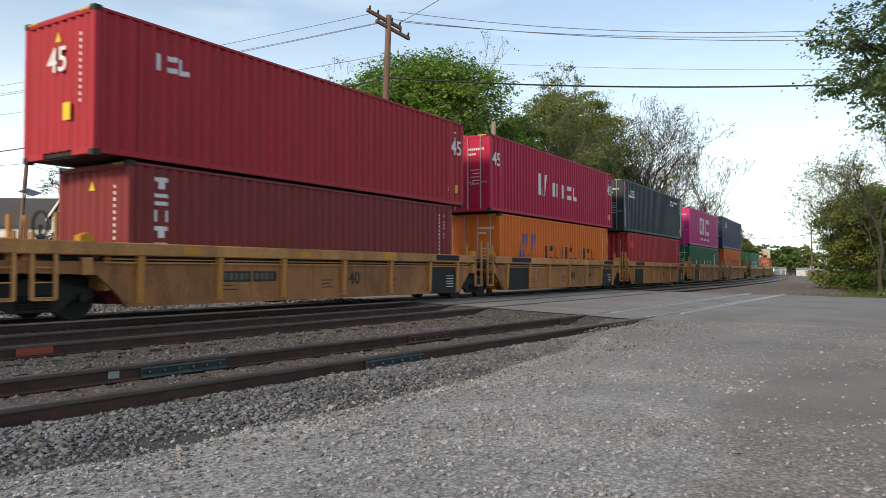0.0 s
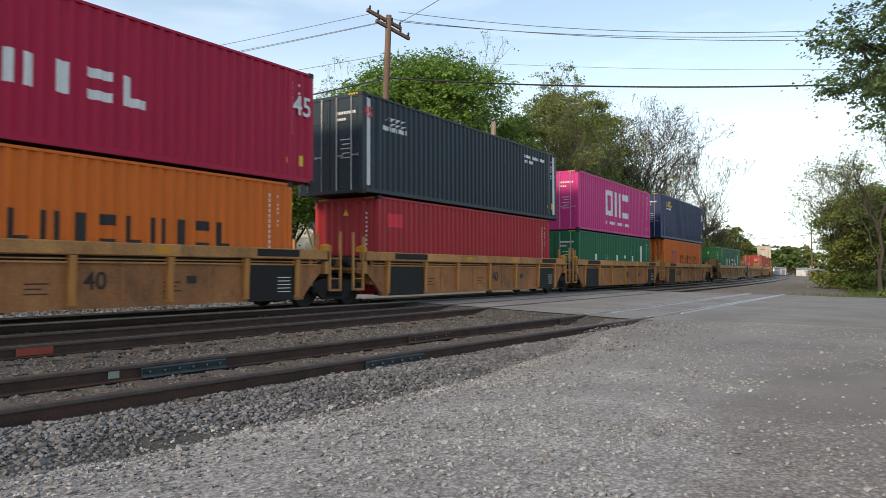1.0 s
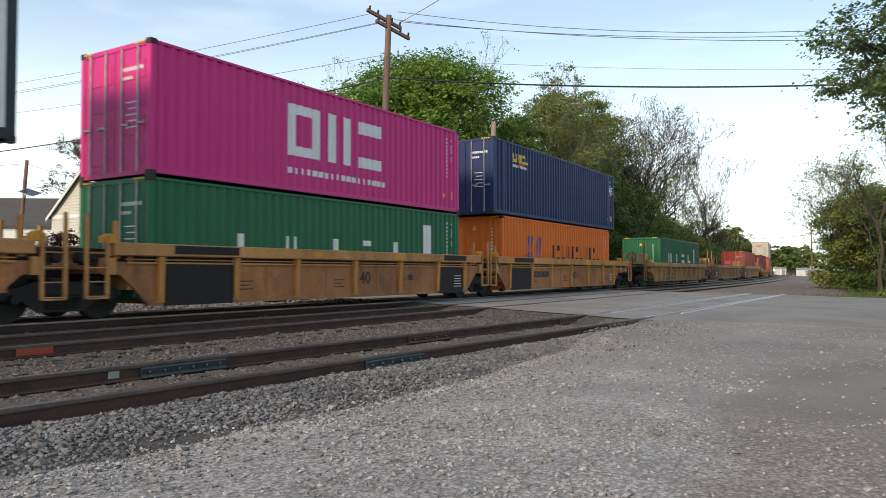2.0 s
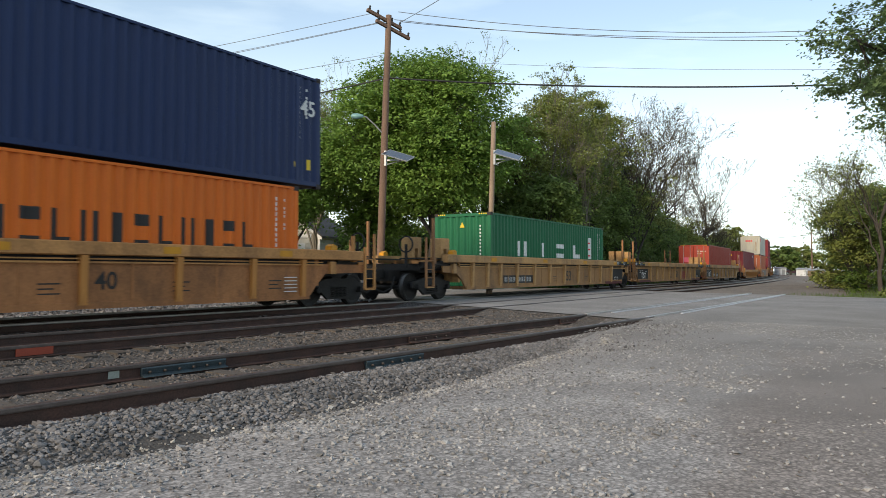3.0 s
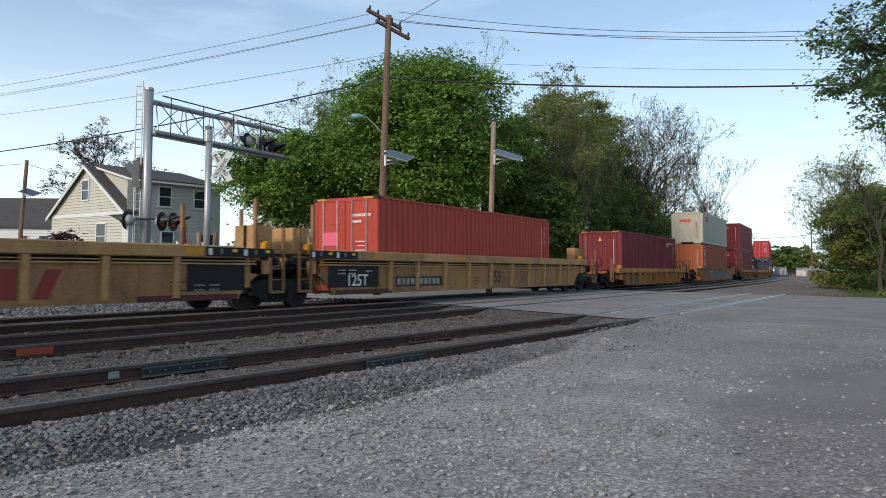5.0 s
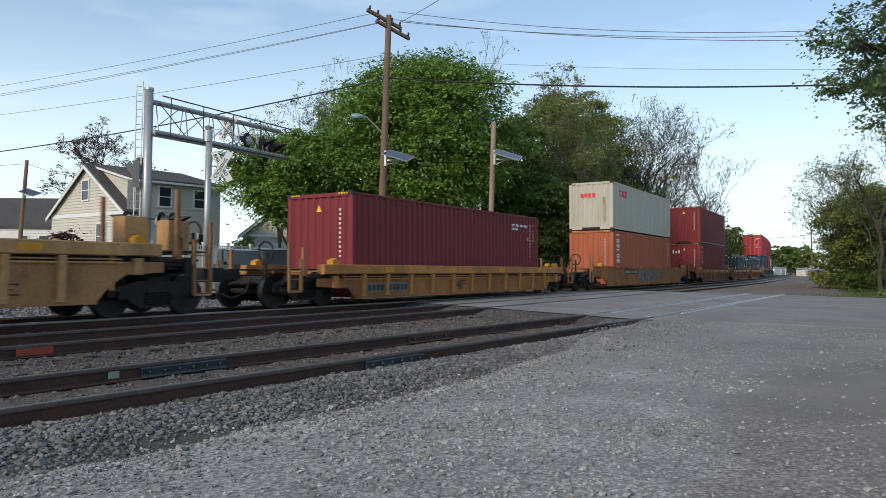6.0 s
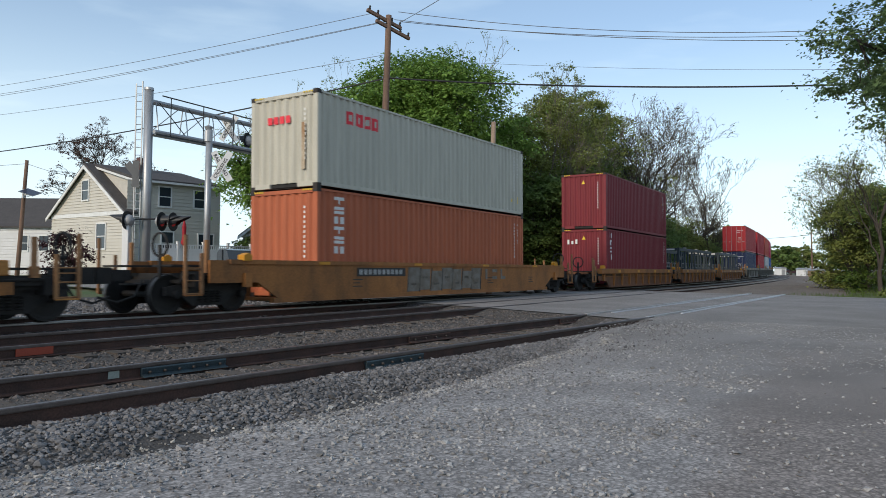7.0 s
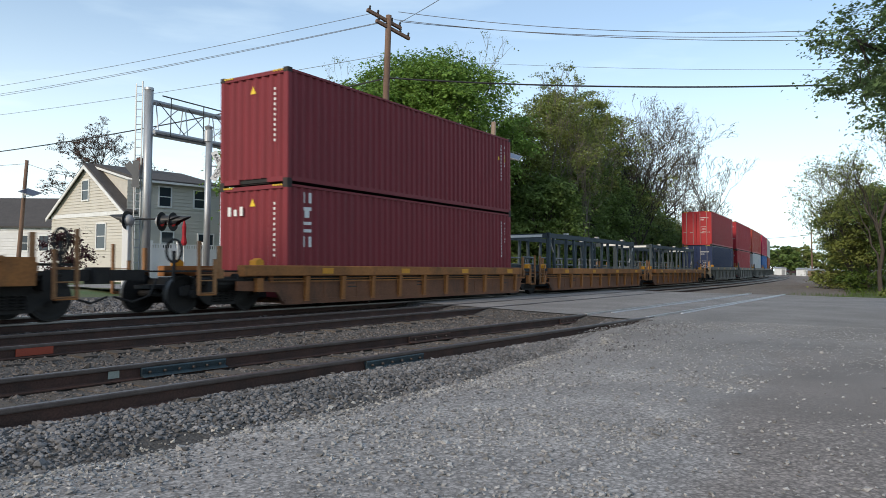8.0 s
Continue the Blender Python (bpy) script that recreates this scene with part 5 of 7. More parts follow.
BLACK = plain("black_signal_paint", (0.022, 0.022, 0.024), 0.5)
CABLE = plain("black_cable", (0.018, 0.018, 0.02), 0.6)
WIRE_GREY = plain("grey_wire", (0.12, 0.12, 0.125), 0.5)
PANEL = surface("solar_cells", (0.05, 0.065, 0.10), 0.22, 0.2, (0.07, 0.09, 0.14), 8, (1, 1, 1), 0.5, 40, 0.1, 0.0)
WHITE = surface("white_paint_outdoors", (0.74, 0.74, 0.73), 0.5, 0, (0.62, 0.62, 0.6), 2, (1, 1, 0.3), 0.6, 50, 0.06, 0.04)


def wooden_pole(name, x, y, top, lean, r, material, label):
    th = thing(name, label, "utility pole", "wooden poles by the crossing", at=pose(x, y, -0.4))
    h = top + 0.4
    part("shaft", Builder().tube([(lean * k / 6, 0, h * k / 6) for k in range(7)], r, 10, r * 0.72), material, th, smooth=True)
    return th


def solar_panel(parent, x, y, z, turn):
    """A tilted panel on a bracket, given from the pole's foot."""
    m = Matrix.Translation((x, y, z)) @ Matrix.Rotation(turn, 4, "Z")
    b = part("panel_bracket", Builder().box(0.05, 0.95, -0.03, 0.03, -0.06, 0.0).box(0.0, 0.08, -0.08, 0.08, -0.25, 0.35).tube([(0.1, 0, -0.2), (0.8, 0, -0.03)], 0.02, 5), GALV, parent, "", at=m)
    t = Matrix.Translation((0.60, -0.1, 0.14)) @ Matrix.Rotation(radians(17), 4, "Y") @ Matrix.Rotation(radians(20), 4, "X") @ Matrix.Scale(0.85, 4)
    part("solar_panel", Builder().box(-0.62, 0.62, -0.48, 0.48, -0.02, 0.015), PANEL, b, "dark blue solar panel", at=t)
    part("panel_frame", Builder().box(-0.65, 0.65, -0.51, -0.48, -0.025, 0.02).box(-0.65, 0.65, 0.48, 0.51, -0.025, 0.02).box(-0.65, -0.62, -0.48, 0.48, -0.025, 0.02).box(0.62, 0.65, -0.48, 0.48, -0.025, 0.02), GALV, b, "", at=t)


pole = wooden_pole("utility_pole", -2.55, 30.0, 11.25, 0.22, 0.165, POLE_WOOD, "tall weathered brown utility pole with crossarms and a street lamp")
for i, (zz, yy) in enumerate(((11.45, -0.12), (11.1, 0.12))):
    part("crossarm", Builder().box(-0.06, 0.06, -0.85, 0.85, -0.06, 0.06, 0.01), POLE_WOOD, pole, "", at=Matrix.Translation((0.22 + (-0.17 if i == 0 else 0.17), yy, zz)) @ Matrix.Rotation(radians(-52), 4, "Z") @ Matrix.Rotation(radians(-14), 4, "X"))
    for k in (-0.75, -0.35, 0.35, 0.75):
        m = Matrix.Translation((0.22 + (-0.17 if i == 0 else 0.17), yy, zz)) @ Matrix.Rotation(radians(-52), 4, "Z") @ Matrix.Rotation(radians(-14), 4, "X") @ Matrix.Translation((0, k, 0))
        part("insulator", Builder().lathe([(0.06, 0.03), (0.1, 0.06), (0.14, 0.035), (0.2, 0.05), (0.24, 0.02)], 8, "z"), BLACK, pole, "dark insulator", at=m)
part("lamp_arm", Builder().tube([(0.12, 0, 6.75), (-0.25, -0.1, 7.15), (-0.6, -0.2, 7.45), (-0.8, -0.25, 7.5)], 0.028, 6), GALV, pole)
part("lamp_head", Builder().lathe([(-0.26, 0.04), (-0.2, 0.1), (0.0, 0.12), (0.2, 0.07), (0.24, 0.03)], 12, "x", (-0.95, -0.28, 7.47)), surface("aged_lamp_cover", (0.18, 0.34, 0.33), 0.5, 0.1, bump=0.05), pole, "weathered green-blue lamp head", smooth=True)
solar_panel(pole, 0.16, -0.18, 5.75, radians(-14))
pole_b = wooden_pole("utility_pole", 1.93, 31.0, 7.16, 0.12, 0.135, POLE_PALE, "short bleached wooden pole carrying a solar panel")
solar_panel(pole_b, 0.12, -0.15, 6.0, radians(-10))
pole_c = wooden_pole("utility_pole", -28.6, 50.0, 7.83, 0.5, 0.16, POLE_WOOD, "leaning dark wooden pole beside the far houses")
solar_panel(pole_c, 0.4, -0.2, 5.9, radians(-8))
pole_d = wooden_pole("utility_pole", 74.5, 150.0, 9.0, -0.3, 0.17, POLE_WOOD, "distant wooden pole by the bend")


def wire(a, b, sag, r, material, label):
    a, b = Vector(a), Vector(b)
    pts = []
    for k in range(25):
        u = k / 24
        p = a.lerp(b, u)
        p.z -= sag * 4 * u * (1 - u)
        pts.append(p)
    o = pts[0].copy()
    return tagged(part("overhead_wire", Builder().tube([p - o for p in pts], r, 5), material, at=Matrix.Translation(o)), label, "wire", "overhead wires")


LINE = "thin grey overhead wire strung from the utility pole"
wire((-2.86, 30, 11.36), (-39.2, 52.6, 12.25), 0.3, 0.012, WIRE_GREY, LINE)
wire((-2.4, 30, 11.0), (-39.2, 52.6, 11.55), 0.3, 0.012, WIRE_GREY, LINE)
wire((-2.3, 30, 11.05), (-39.2, 52.6, 11.7), 0.3, 0.012, WIRE_GREY, LINE)
wire((-2.42, 30, 9.65), (-39.2, 52.6, 10.47), 0.3, 0.011, WIRE_GREY, LINE)
wire((-1.94, 30, 11.4), (23.5, 24.2, 10.14), 0.95, 0.013, WIRE_GREY, LINE)
wire((-1.87, 30, 11.0), (23.5, 24.2, 9.80), 0.75, 0.013, WIRE_GREY, LINE)
wire((-2.1, 30, 11.08), (23.5, 24.2, 9.47), 0.75, 0.013, WIRE_GREY, LINE)
wire((-1.9, 30, 10.95), (1.9, 7, 4.95), 0.05, 0.011, WIRE_GREY, "thin wire running from the pole over the tracks")
wire((1.9, 60, 17.6), (33, 60, 17.5), 0.25, 0.014, WIRE_GREY, "faint far overhead wire")
wire((-2.42, 30, 8.68), (-39.2, 52.6, 7.86), 0.5, 0.032, CABLE, "thick black cable hung from the utility pole")
wire((-2.38, 30, 8.7), (23.5, 24.2, 7.93), 0.5, 0.032, CABLE, "thick black cable crossing above the road")
wire((74.3, 150, 8.3), (52, 160, 7.5), 0.5, 0.04, WIRE_GREY, "distant wire by the bend")
wire((-28.1, 50, 7.6), (-60, 60, 8.2), 0.4, 0.014, WIRE_GREY, "thin wire from the leaning pole")
wire((-28.1, 50, 7.6), (-20.5, 50, 6.2), 0.3, 0.014, WIRE_GREY, "service wire to the house")

RED_LENS = bpy.data.materials.new("lit_red_lens")
RED_LENS.use_nodes = True
_p = RED_LENS.node_tree.nodes["Principled BSDF"]
_p.inputs["Base Color"].default_value = (0.35, 0.01, 0.015, 1)
_p.inputs["Emission Color"].default_value = (1.0, 0.03, 0.03, 1)
_p.inputs["Emission Strength"].default_value = 0.06
_p.inputs["Roughness"].default_value = 0.25
HOOD = surface("aged_signal_back", (0.40, 0.40, 0.40), 0.5, 0.2, (0.28, 0.28, 0.28), 5, bump=0.05)


def flasher(parent, m):
    """A round-backed warning light: shell, dark background disc, hood and lens. It faces -y of m."""
    body = part("flasher", Builder().lathe([(-0.02, 0.17), (0.02, 0.19), (0.1, 0.17), (0.17, 0.1), (0.19, 0.02)], 16, "y"), HOOD, parent, "grey round signal housing", at=m @ Matrix.Scale(1.18, 4), smooth=True)
    part("backplate", Builder().lathe([(-0.03, 0.25), (-0.015, 0.25), (-0.012, 0.3), (-0.028, 0.3)], 20, "y", ring=True).lathe([(-0.029, 0.26), (-0.02, 0.26)], 20, "y"), BLACK, body)
    part("lens", Builder().lathe([(-0.06, 0.02), (-0.05, 0.1), (-0.03, 0.155)], 14, "y"), RED_LENS, body, "red lens")
    hood = Builder()
    v, f = [], []
    for k in range(13):
        a = math.pi * (-0.2 + 1.4 * k / 12)
        tip = -0.2 - 0.34 * max(0.0, math.sin(a) + 0.25)
        v += [(0.19 * math.cos(a), -0.03, 0.19 * math.sin(a)), (0.14 * math.cos(a), tip, 0.02 + 0.14 * math.sin(a)), (0.2 * math.cos(a), -0.03, 0.2 * math.sin(a)), (0.15 * math.cos(a), tip, 0.025 + 0.15 * math.sin(a))]
    for k in range(12):
        o = 4 * k
        f += [(o, o + 4, o + 5, o + 1), (o + 2, o + 3, o + 7, o + 6), (o + 1, o + 5, o + 7, o + 3), (o, o + 2, o + 6, o + 4)]
    part("hood", hood.add(v, f), BLACK, body, "black light hood")


def crossbuck(parent, x, y, z, turn):
    for k, (ang, txt) in enumerate(((60, "RAIL ROAD"), (-60, "CROSSING"))):
        m = Matrix.Translation((x, y - 0.03 * k, z)) @ Matrix.Rotation(turn, 4, "Z") @ Matrix.Rotation(radians(ang), 4, "Y")
        bl = part("crossbuck_blade", Builder().box(-0.61, 0.61, -0.012, 0.012, -0.115, 0.115), WHITE, parent, "white crossing sign blade", at=m)
        lettering(bl, txt, -0.5, -0.065, 0.125, "side", BLACK, y=-0.017, name="sign_lettering")


SIGN_BACK = plain("dark_sign_back", (0.09, 0.095, 0.1), 0.6)
gan = thing("cantilever_signal", "galvanised cantilever crossing signal with ladder, truss arm and red lights", "crossing signal", at=pose(-11.19, 28.0, -0.3))
part("mast", Builder().tube([(0, 0, 0), (0, 0, 7.95)], 0.165, 14), GALV, gan, smooth=True)
part("mast_cap", Builder().lathe([(7.9, 0.18), (8.0, 0.17), (8.03, 0.05)], 14, "z"), GALV, gan)
lad = Builder().box(-0.50, -0.46, -0.02, 0.02, 0.6, 8.15).box(-0.26, -0.22, -0.02, 0.02, 0.6, 8.25)
for k in range(26):
    lad.tube([(-0.48, 0, 0.8 + 0.29 * k), (-0.24, 0, 0.8 + 0.29 * k)], 0.014, 5)
part("ladder", lad, GALV, gan)
ARM_T = Vector((3.5, 6.0, 0)).normalized()
ARM_L = 6.95
arm_m = Matrix.Translation((0.1, 0.1, 0)) @ Matrix.Rotation(math.atan2(ARM_T.y, ARM_T.x), 4, "Z")
for nm, z, dy, r in (("top_chord", 7.48, 0.0, 0.105), ("bottom_chord", 6.32, -0.25, 0.085), ("bottom_chord", 6.32, 0.25, 0.085)):
    part(nm, Builder().tube([(-0.1, dy, z), (ARM_L, dy, z)], r, 8), GALV, gan, at=arm_m)
n_b = 5
for k in range(n_b):
    x0, x1 = ARM_L * k / n_b, ARM_L * (k + 1) / n_b
    for dy in (-0.25, 0.25):
        part("truss_upright", Builder().tube([(x0 + 0.1, dy, 6.32), (x0 + 0.1, dy * 0.3, 7.48)], 0.024, 6), GALV, gan, at=arm_m)
        part("truss_diagonal", Builder().tube([(x0 + 0.1, dy, 7.45), (x1, dy, 6.36)] if dy < 0 else [(x0 + 0.1, dy, 6.36), (x1, dy, 7.45)], 0.018, 6), GALV if dy > 0 else BLACK, gan, at=arm_m)
part("walkway", Builder().box(0, ARM_L + 0.4, -0.22, 0.22, 6.22, 6.25), GALV, gan, at=arm_m)
part("walkway_toe", Builder().box(0, ARM_L + 0.4, -0.30, -0.28, 6.2, 6.27), BLACK, gan, at=arm_m)
rl = Builder().tube([(0.2, -0.32, 7.72), (ARM_L + 0.4, -0.32, 7.62)], 0.025, 6)
for k in range(5):
    rl.tube([(0.6 + 1.6 * k, -0.32, 6.25), (0.6 + 1.6 * k, -0.32, 7.68)], 0.02, 5)
part("handrail", rl, BLACK, gan, at=arm_m)
AWAY = Matrix.Rotation(radians(80), 4, "Z")
for dx, dy, dz, flip in ((2.62, 4.3, 6.75, 1), (3.05, 5.05, 6.75, 0), (3.35, 5.6, 6.62, 0)):
    flasher(gan, Matrix.Translation((dx, dy, dz)) @ (AWAY if not flip else AWAY @ Matrix.Rotation(math.pi, 4, "Z")))
for dx, dy, dz, flip in ((-0.5, -0.45, 2.95, 1), (0.72, -0.4, 2.92, 0), (1.12, -0.35, 2.92, 0)):
    flasher(gan, Matrix.Translation((dx, dy, dz)) @ (AWAY if not flip else AWAY @ Matrix.Rotation(math.pi, 4, "Z")))
part("signal_arm", Builder().tube([(-0.5, -0.45, 2.95), (0, -0.2, 3.02), (1.15, -0.3, 3.02)], 0.03, 6), BLACK, gan)
part("side_sign", Builder().box(-0.45, -0.2, -0.26, -0.24, 4.2, 5.2).prism([(-0.75, 5.0), (-0.55, 5.2), (-0.2, 4.7), (-0.35, 4.5)], -0.27, -0.25, "y"), SIGN_BACK, gan, "back of a crossing sign")
crossbuck(gan, 2.0, 3.6, 7.15, radians(8))
cab = thing("signal_box", "white narrow steel signal box beside the mast", "signal box", at=pose(-11.75, 27.6, -0.3))
part("cabinet", Builder().box(-0.12, 0.12, -0.12, 0.12, 0, 2.75, 0.02), WHITE, cab)
part("cabinet_lid", Builder().box(-0.15, 0.15, -0.15, 0.15, 2.75, 2.8), WHITE, cab)
mast = thing("crossing_sign_post", "pale steel post carrying a white crossing sign", "crossing sign", at=pose(-8.75, 27.5, -0.3))
part("post", Builder().tube([(0, 0, 0), (0.03, 0, 6.35)], 0.12, 12), GALV, mast, smooth=True)
part("post_clamp", Builder().lathe([(5.9, 0.15), (6.3, 0.15)], 12, "z"), GALV, mast)
crossbuck(mast, 0.55, -0.12, 4.98, radians(10))
part("sign_bracket", Builder().tube([(0, 0, 5.0), (0.55, -0.05, 4.98)], 0.025, 6), GALV, mast)
part("bell_housing", Builder().lathe([(0, 0.12), (0.1, 0.16), (0.16, 0.05)], 12, "z", (0.0, 0, 6.35)), GALV, mast)

# ---- houses beyond the tracks ----
SIDING = surface("beige_clapboard", (0.56, 0.53, 0.465), 0.6, 0, (0.49, 0.46, 0.405), 1.5, (1, 1, 1), 0.6, 30, 0.06, 0.03)
SIDING_W = surface("white_clapboard", (0.62, 0.62, 0.62), 0.6, 0, (0.54, 0.54, 0.54), 1.5, (1, 1, 1), 0.6, 30, 0.06, 0.03)
SHINGLE = surface("dark_roof_shingles", (0.075, 0.068, 0.066), 0.9, 0, (0.05, 0.046, 0.046), 2, (1, 1, 1), 0.7, 25, 0.3, 0.4)
PANE = bpy.data.materials.new("window_glass")
PANE.use_nodes = True
_p = PANE.node_tree.nodes["Principled BSDF"]
_p.inputs["Base Color"].default_value = (0.035, 0.045, 0.055, 1)
_p.inputs["Roughness"].default_value = 0.08


def lapped(ring_w, z0, z1, top=None, step=0.19):
    """Lapped boards facing -y, from x = 0 to ring_w; top(z) gives the span left under a gable."""
    b = Builder()
    z = z0
    while z < z1 - 0.02:
        zt = min(z + step, z1)
        a, c = (0, ring_w) if top is None else top(z)
        a2, c2 = (0, ring_w) if top is None else top(zt)
        if c - a > 0.15:
            c2, a2 = max(c2, a2 + 0.02), a2
            v = [(a, -0.04, z), (c, -0.04, z), (c2, -0.002, zt), (a2, -0.002, zt), (a, 0.0, z), (c, 0.0, z), (c2, 0.0, zt), (a2, 0.0, zt)]
            b.add(v, [(0, 1, 2, 3), (0, 4, 5, 1), (1, 5, 6, 2), (3, 7, 4, 0), (2, 6, 7, 3)])
        z = zt
    return b


def window(parent, x, z, w, h, m):
    fr = part("window", Builder().box(x - w / 2 - 0.09, x + w / 2 + 0.09, -0.06, 0.02, z - 0.1, z).box(x - w / 2 - 0.09, x + w / 2 + 0.09, -0.06, 0.02, z + h, z + h + 0.09).box(x - w / 2 - 0.09, x - w / 2, -0.06, 0.02, z, z + h).box(x + w / 2, x + w / 2 + 0.09, -0.06, 0.02, z, z + h), WHITE, parent, "white window frame", at=m)
    part("pane", Builder().box(x - w / 2, x + w / 2, -0.035, -0.03, z, z + h), PANE, fr)
    part("sash_bar", Builder().box(x - w / 2, x + w / 2, -0.045, -0.03, z + h / 2 - 0.025, z + h / 2 + 0.025), WHITE, fr)


def gable_house(name, corner, u, length, width, eave, apex, siding, label, dormer=None, windows=(), gable_windows=(), base=-0.4, gable_door=None):
    """A house with its ridge along u from the corner; the gable end stretches to the left of u."""
    u = Vector((u[0], u[1], 0)).normalized()
    w = Vector((-u.y, u.x, 0))
    th = thing(name, label, "house", "houses across the tracks", at=Matrix(((u.x, w.x, 0, corner[0]), (u.y, w.y, 0, corner[1]), (0, 0, 1, base), (0, 0, 0, 1))))
    eave, apex = eave - base, apex - base
    side_h = (dormer or eave + base) - base
    core = Builder().prism([(0.0, 0), (width, 0), (width, eave), (width / 2, apex), (0.0, eave)], 0.02, length - 0.02, "x")
    part("wall", core, siding, th)
    # the long side towards the tracks
    part("siding", lapped(length, 0.4, side_h if dormer else eave, None, 0.22), siding, th, at=Matrix.Translation((0, -0.01, 0)))
    gm = Matrix.Translation((0, 0, 0)) @ Matrix.Rotation(-math.pi / 2, 4, "Z") @ Matrix.Diagonal((-1, 1, 1, 1))

    def span(z):
        if z <= eave:
            return 0, width
        k = (z - eave) / (apex - eave) * width / 2
        return k, width - k
    part("gable_siding", lapped(width, 0.4, apex, span), siding, th, at=gm)
    t, o = 0.14, 0.3
    slope = (apex - eave) / (width / 2)
    for sgn in (0, 1):
        a = [(width / 2, apex), (-o, eave - o * slope), (-o, eave - o * slope + t), (width / 2, apex + t * 1.3)]
        if sgn:
            a = [(width - p, q) for p, q in a]
        part("roof", Builder().prism(a, -0.25, 0.55 if dormer and not sgn else length + 0.25, "x"), SHINGLE, th, "dark shingle roof slope")
        b = [(width / 2, apex - 0.18), (-o, eave - o * slope - 0.18), (-o, eave - o * slope + 0.03), (width / 2, apex + 0.03)]
        if sgn:
            b = [(width - p, q) for p, q in b]
        part("rake_board", Builder().prism(b, -0.31, -0.25, "x"), WHITE, th, "white gable trim")
    part("gable_band", Builder().box(-0.07, -0.03, 0.0, width, eave - 0.2, eave + 0.05), WHITE, th, "white trim band")
    part("corner_board", Builder().box(-0.05, 0.09, -0.06, 0.09, 0.2, eave - 0.2), WHITE, th)
    if dormer:
        d0 = 0.55
        body = Builder().prism([(0.0, eave - 0.3), (width / 2, eave - 0.3), (width / 2, apex - 0.05), (0.0, side_h)], d0, length - 0.02, "x")
        part("dormer_wall", body, siding, th)
        part("dormer_roof", Builder().prism([(-0.35, side_h - 0.02), (width / 2, apex + 0.08), (width / 2, apex + 0.2), (-0.35, side_h + 0.12)], d0 - 0.2, length + 0.2, "x"), SHINGLE, th, "low dark dormer roof")
        part("dormer_trim", Builder().prism([(-0.35, side_h - 0.16), (width / 2, apex - 0.07), (width / 2, apex + 0.06), (-0.35, side_h - 0.03)], d0 - 0.26, d0 - 0.2, "x"), WHITE, th)
        part("gutter", Builder().box(d0, length + 0.15, -0.45, -0.33, side_h - 0.1, side_h + 0.02), WHITE, th, "white gutter")
        part("downpipe", Builder().tube([(d0 - 0.05, -0.4, side_h - 0.1), (d0 - 0.1, -0.1, side_h - 0.45), (d0 - 0.1, -0.08, 0.5)], 0.05, 6), WHITE, th)
        part("chimney", Builder().box(length * 0.42, length * 0.42 + 0.5, width * 0.35, width * 0.35 + 0.5, side_h, apex + 0.75), surface("chimney_brick", (0.12, 0.06, 0.05), 0.9), th)
    for x, z, ww, hh in windows:
        window(th, x, z - base, ww, hh, Matrix.Translation((0, -0.03, 0)))
    for x, z, ww, hh in gable_windows:
        window(th, x, z - base, ww, hh, gm @ Matrix.Translation((0, -0.03, 0)))
    if gable_door:
        x, ww, hh = gable_door
        dr = part("garage_door", Builder().box(x - ww / 2, x + ww / 2, -0.06, -0.03, 0.3, hh), WHITE, th, "white sectional garage door", at=gm)
        for k in range(1, 4):
            part("door_groove", Builder().box(x - ww / 2, x + ww / 2, -0.066, -0.06, 0.3 + k * (hh - 0.3) / 4 - 0.015, 0.3 + k * (hh - 0.3) / 4 + 0.015), HOOD, dr, at=Matrix.Identity(4))
    return th


gable_house("house", (-18.75, 44.0), (0.637, 0.771), 6.35, 10.1, 4.1, 7.15, SIDING, "beige clapboard house with white trim and dark shingle roof", dormer=6.0,
            windows=[(2.4, 4.55, 0.75, 1.15), (4.9, 4.6, 0.95, 1.05), (2.6, 1.6, 0.75, 1.35), (5.3, 1.55, 1.05, 1.35)],
            gable_windows=[(5.2, 5.0, 0.8, 1.2), (3.0, 1.9, 1.1, 1.5)])
gable_house("house", (-46.0, 62.0), (1.0, -0.08), 14.5, 9.0, 3.9, 6.4, SIDING_W, "white clapboard house under a dark roof", windows=[(9.0, 1.9, 0.8, 1.2), (11.6, 1.9, 0.8, 1.2), (13.4, 1.9, 0.8, 1.2)])
gable_house("garage", (-9.3, 56.0), (0.25, 0.97), 7.0, 6.4, 3.3, 5.5, SIDING, "beige clapboard garage with a white sectional door", gable_door=(3.3, 4.3, 3.05))
gable_house("house", (-4.2, 60.0), (0.3, 0.95), 8.0, 6.0, 3.0, 4.6, SIDING_W, "low white house glimpsed behind the maples", gable_windows=[(2.0, 1.8, 0.8, 1.0)])
shed = gable_house("shed", (3.4, 47.0), (0.3, 0.95), 2.4, 2.6, 1.6, 2.1, SIDING_W, "small pale garden shed by the trees")

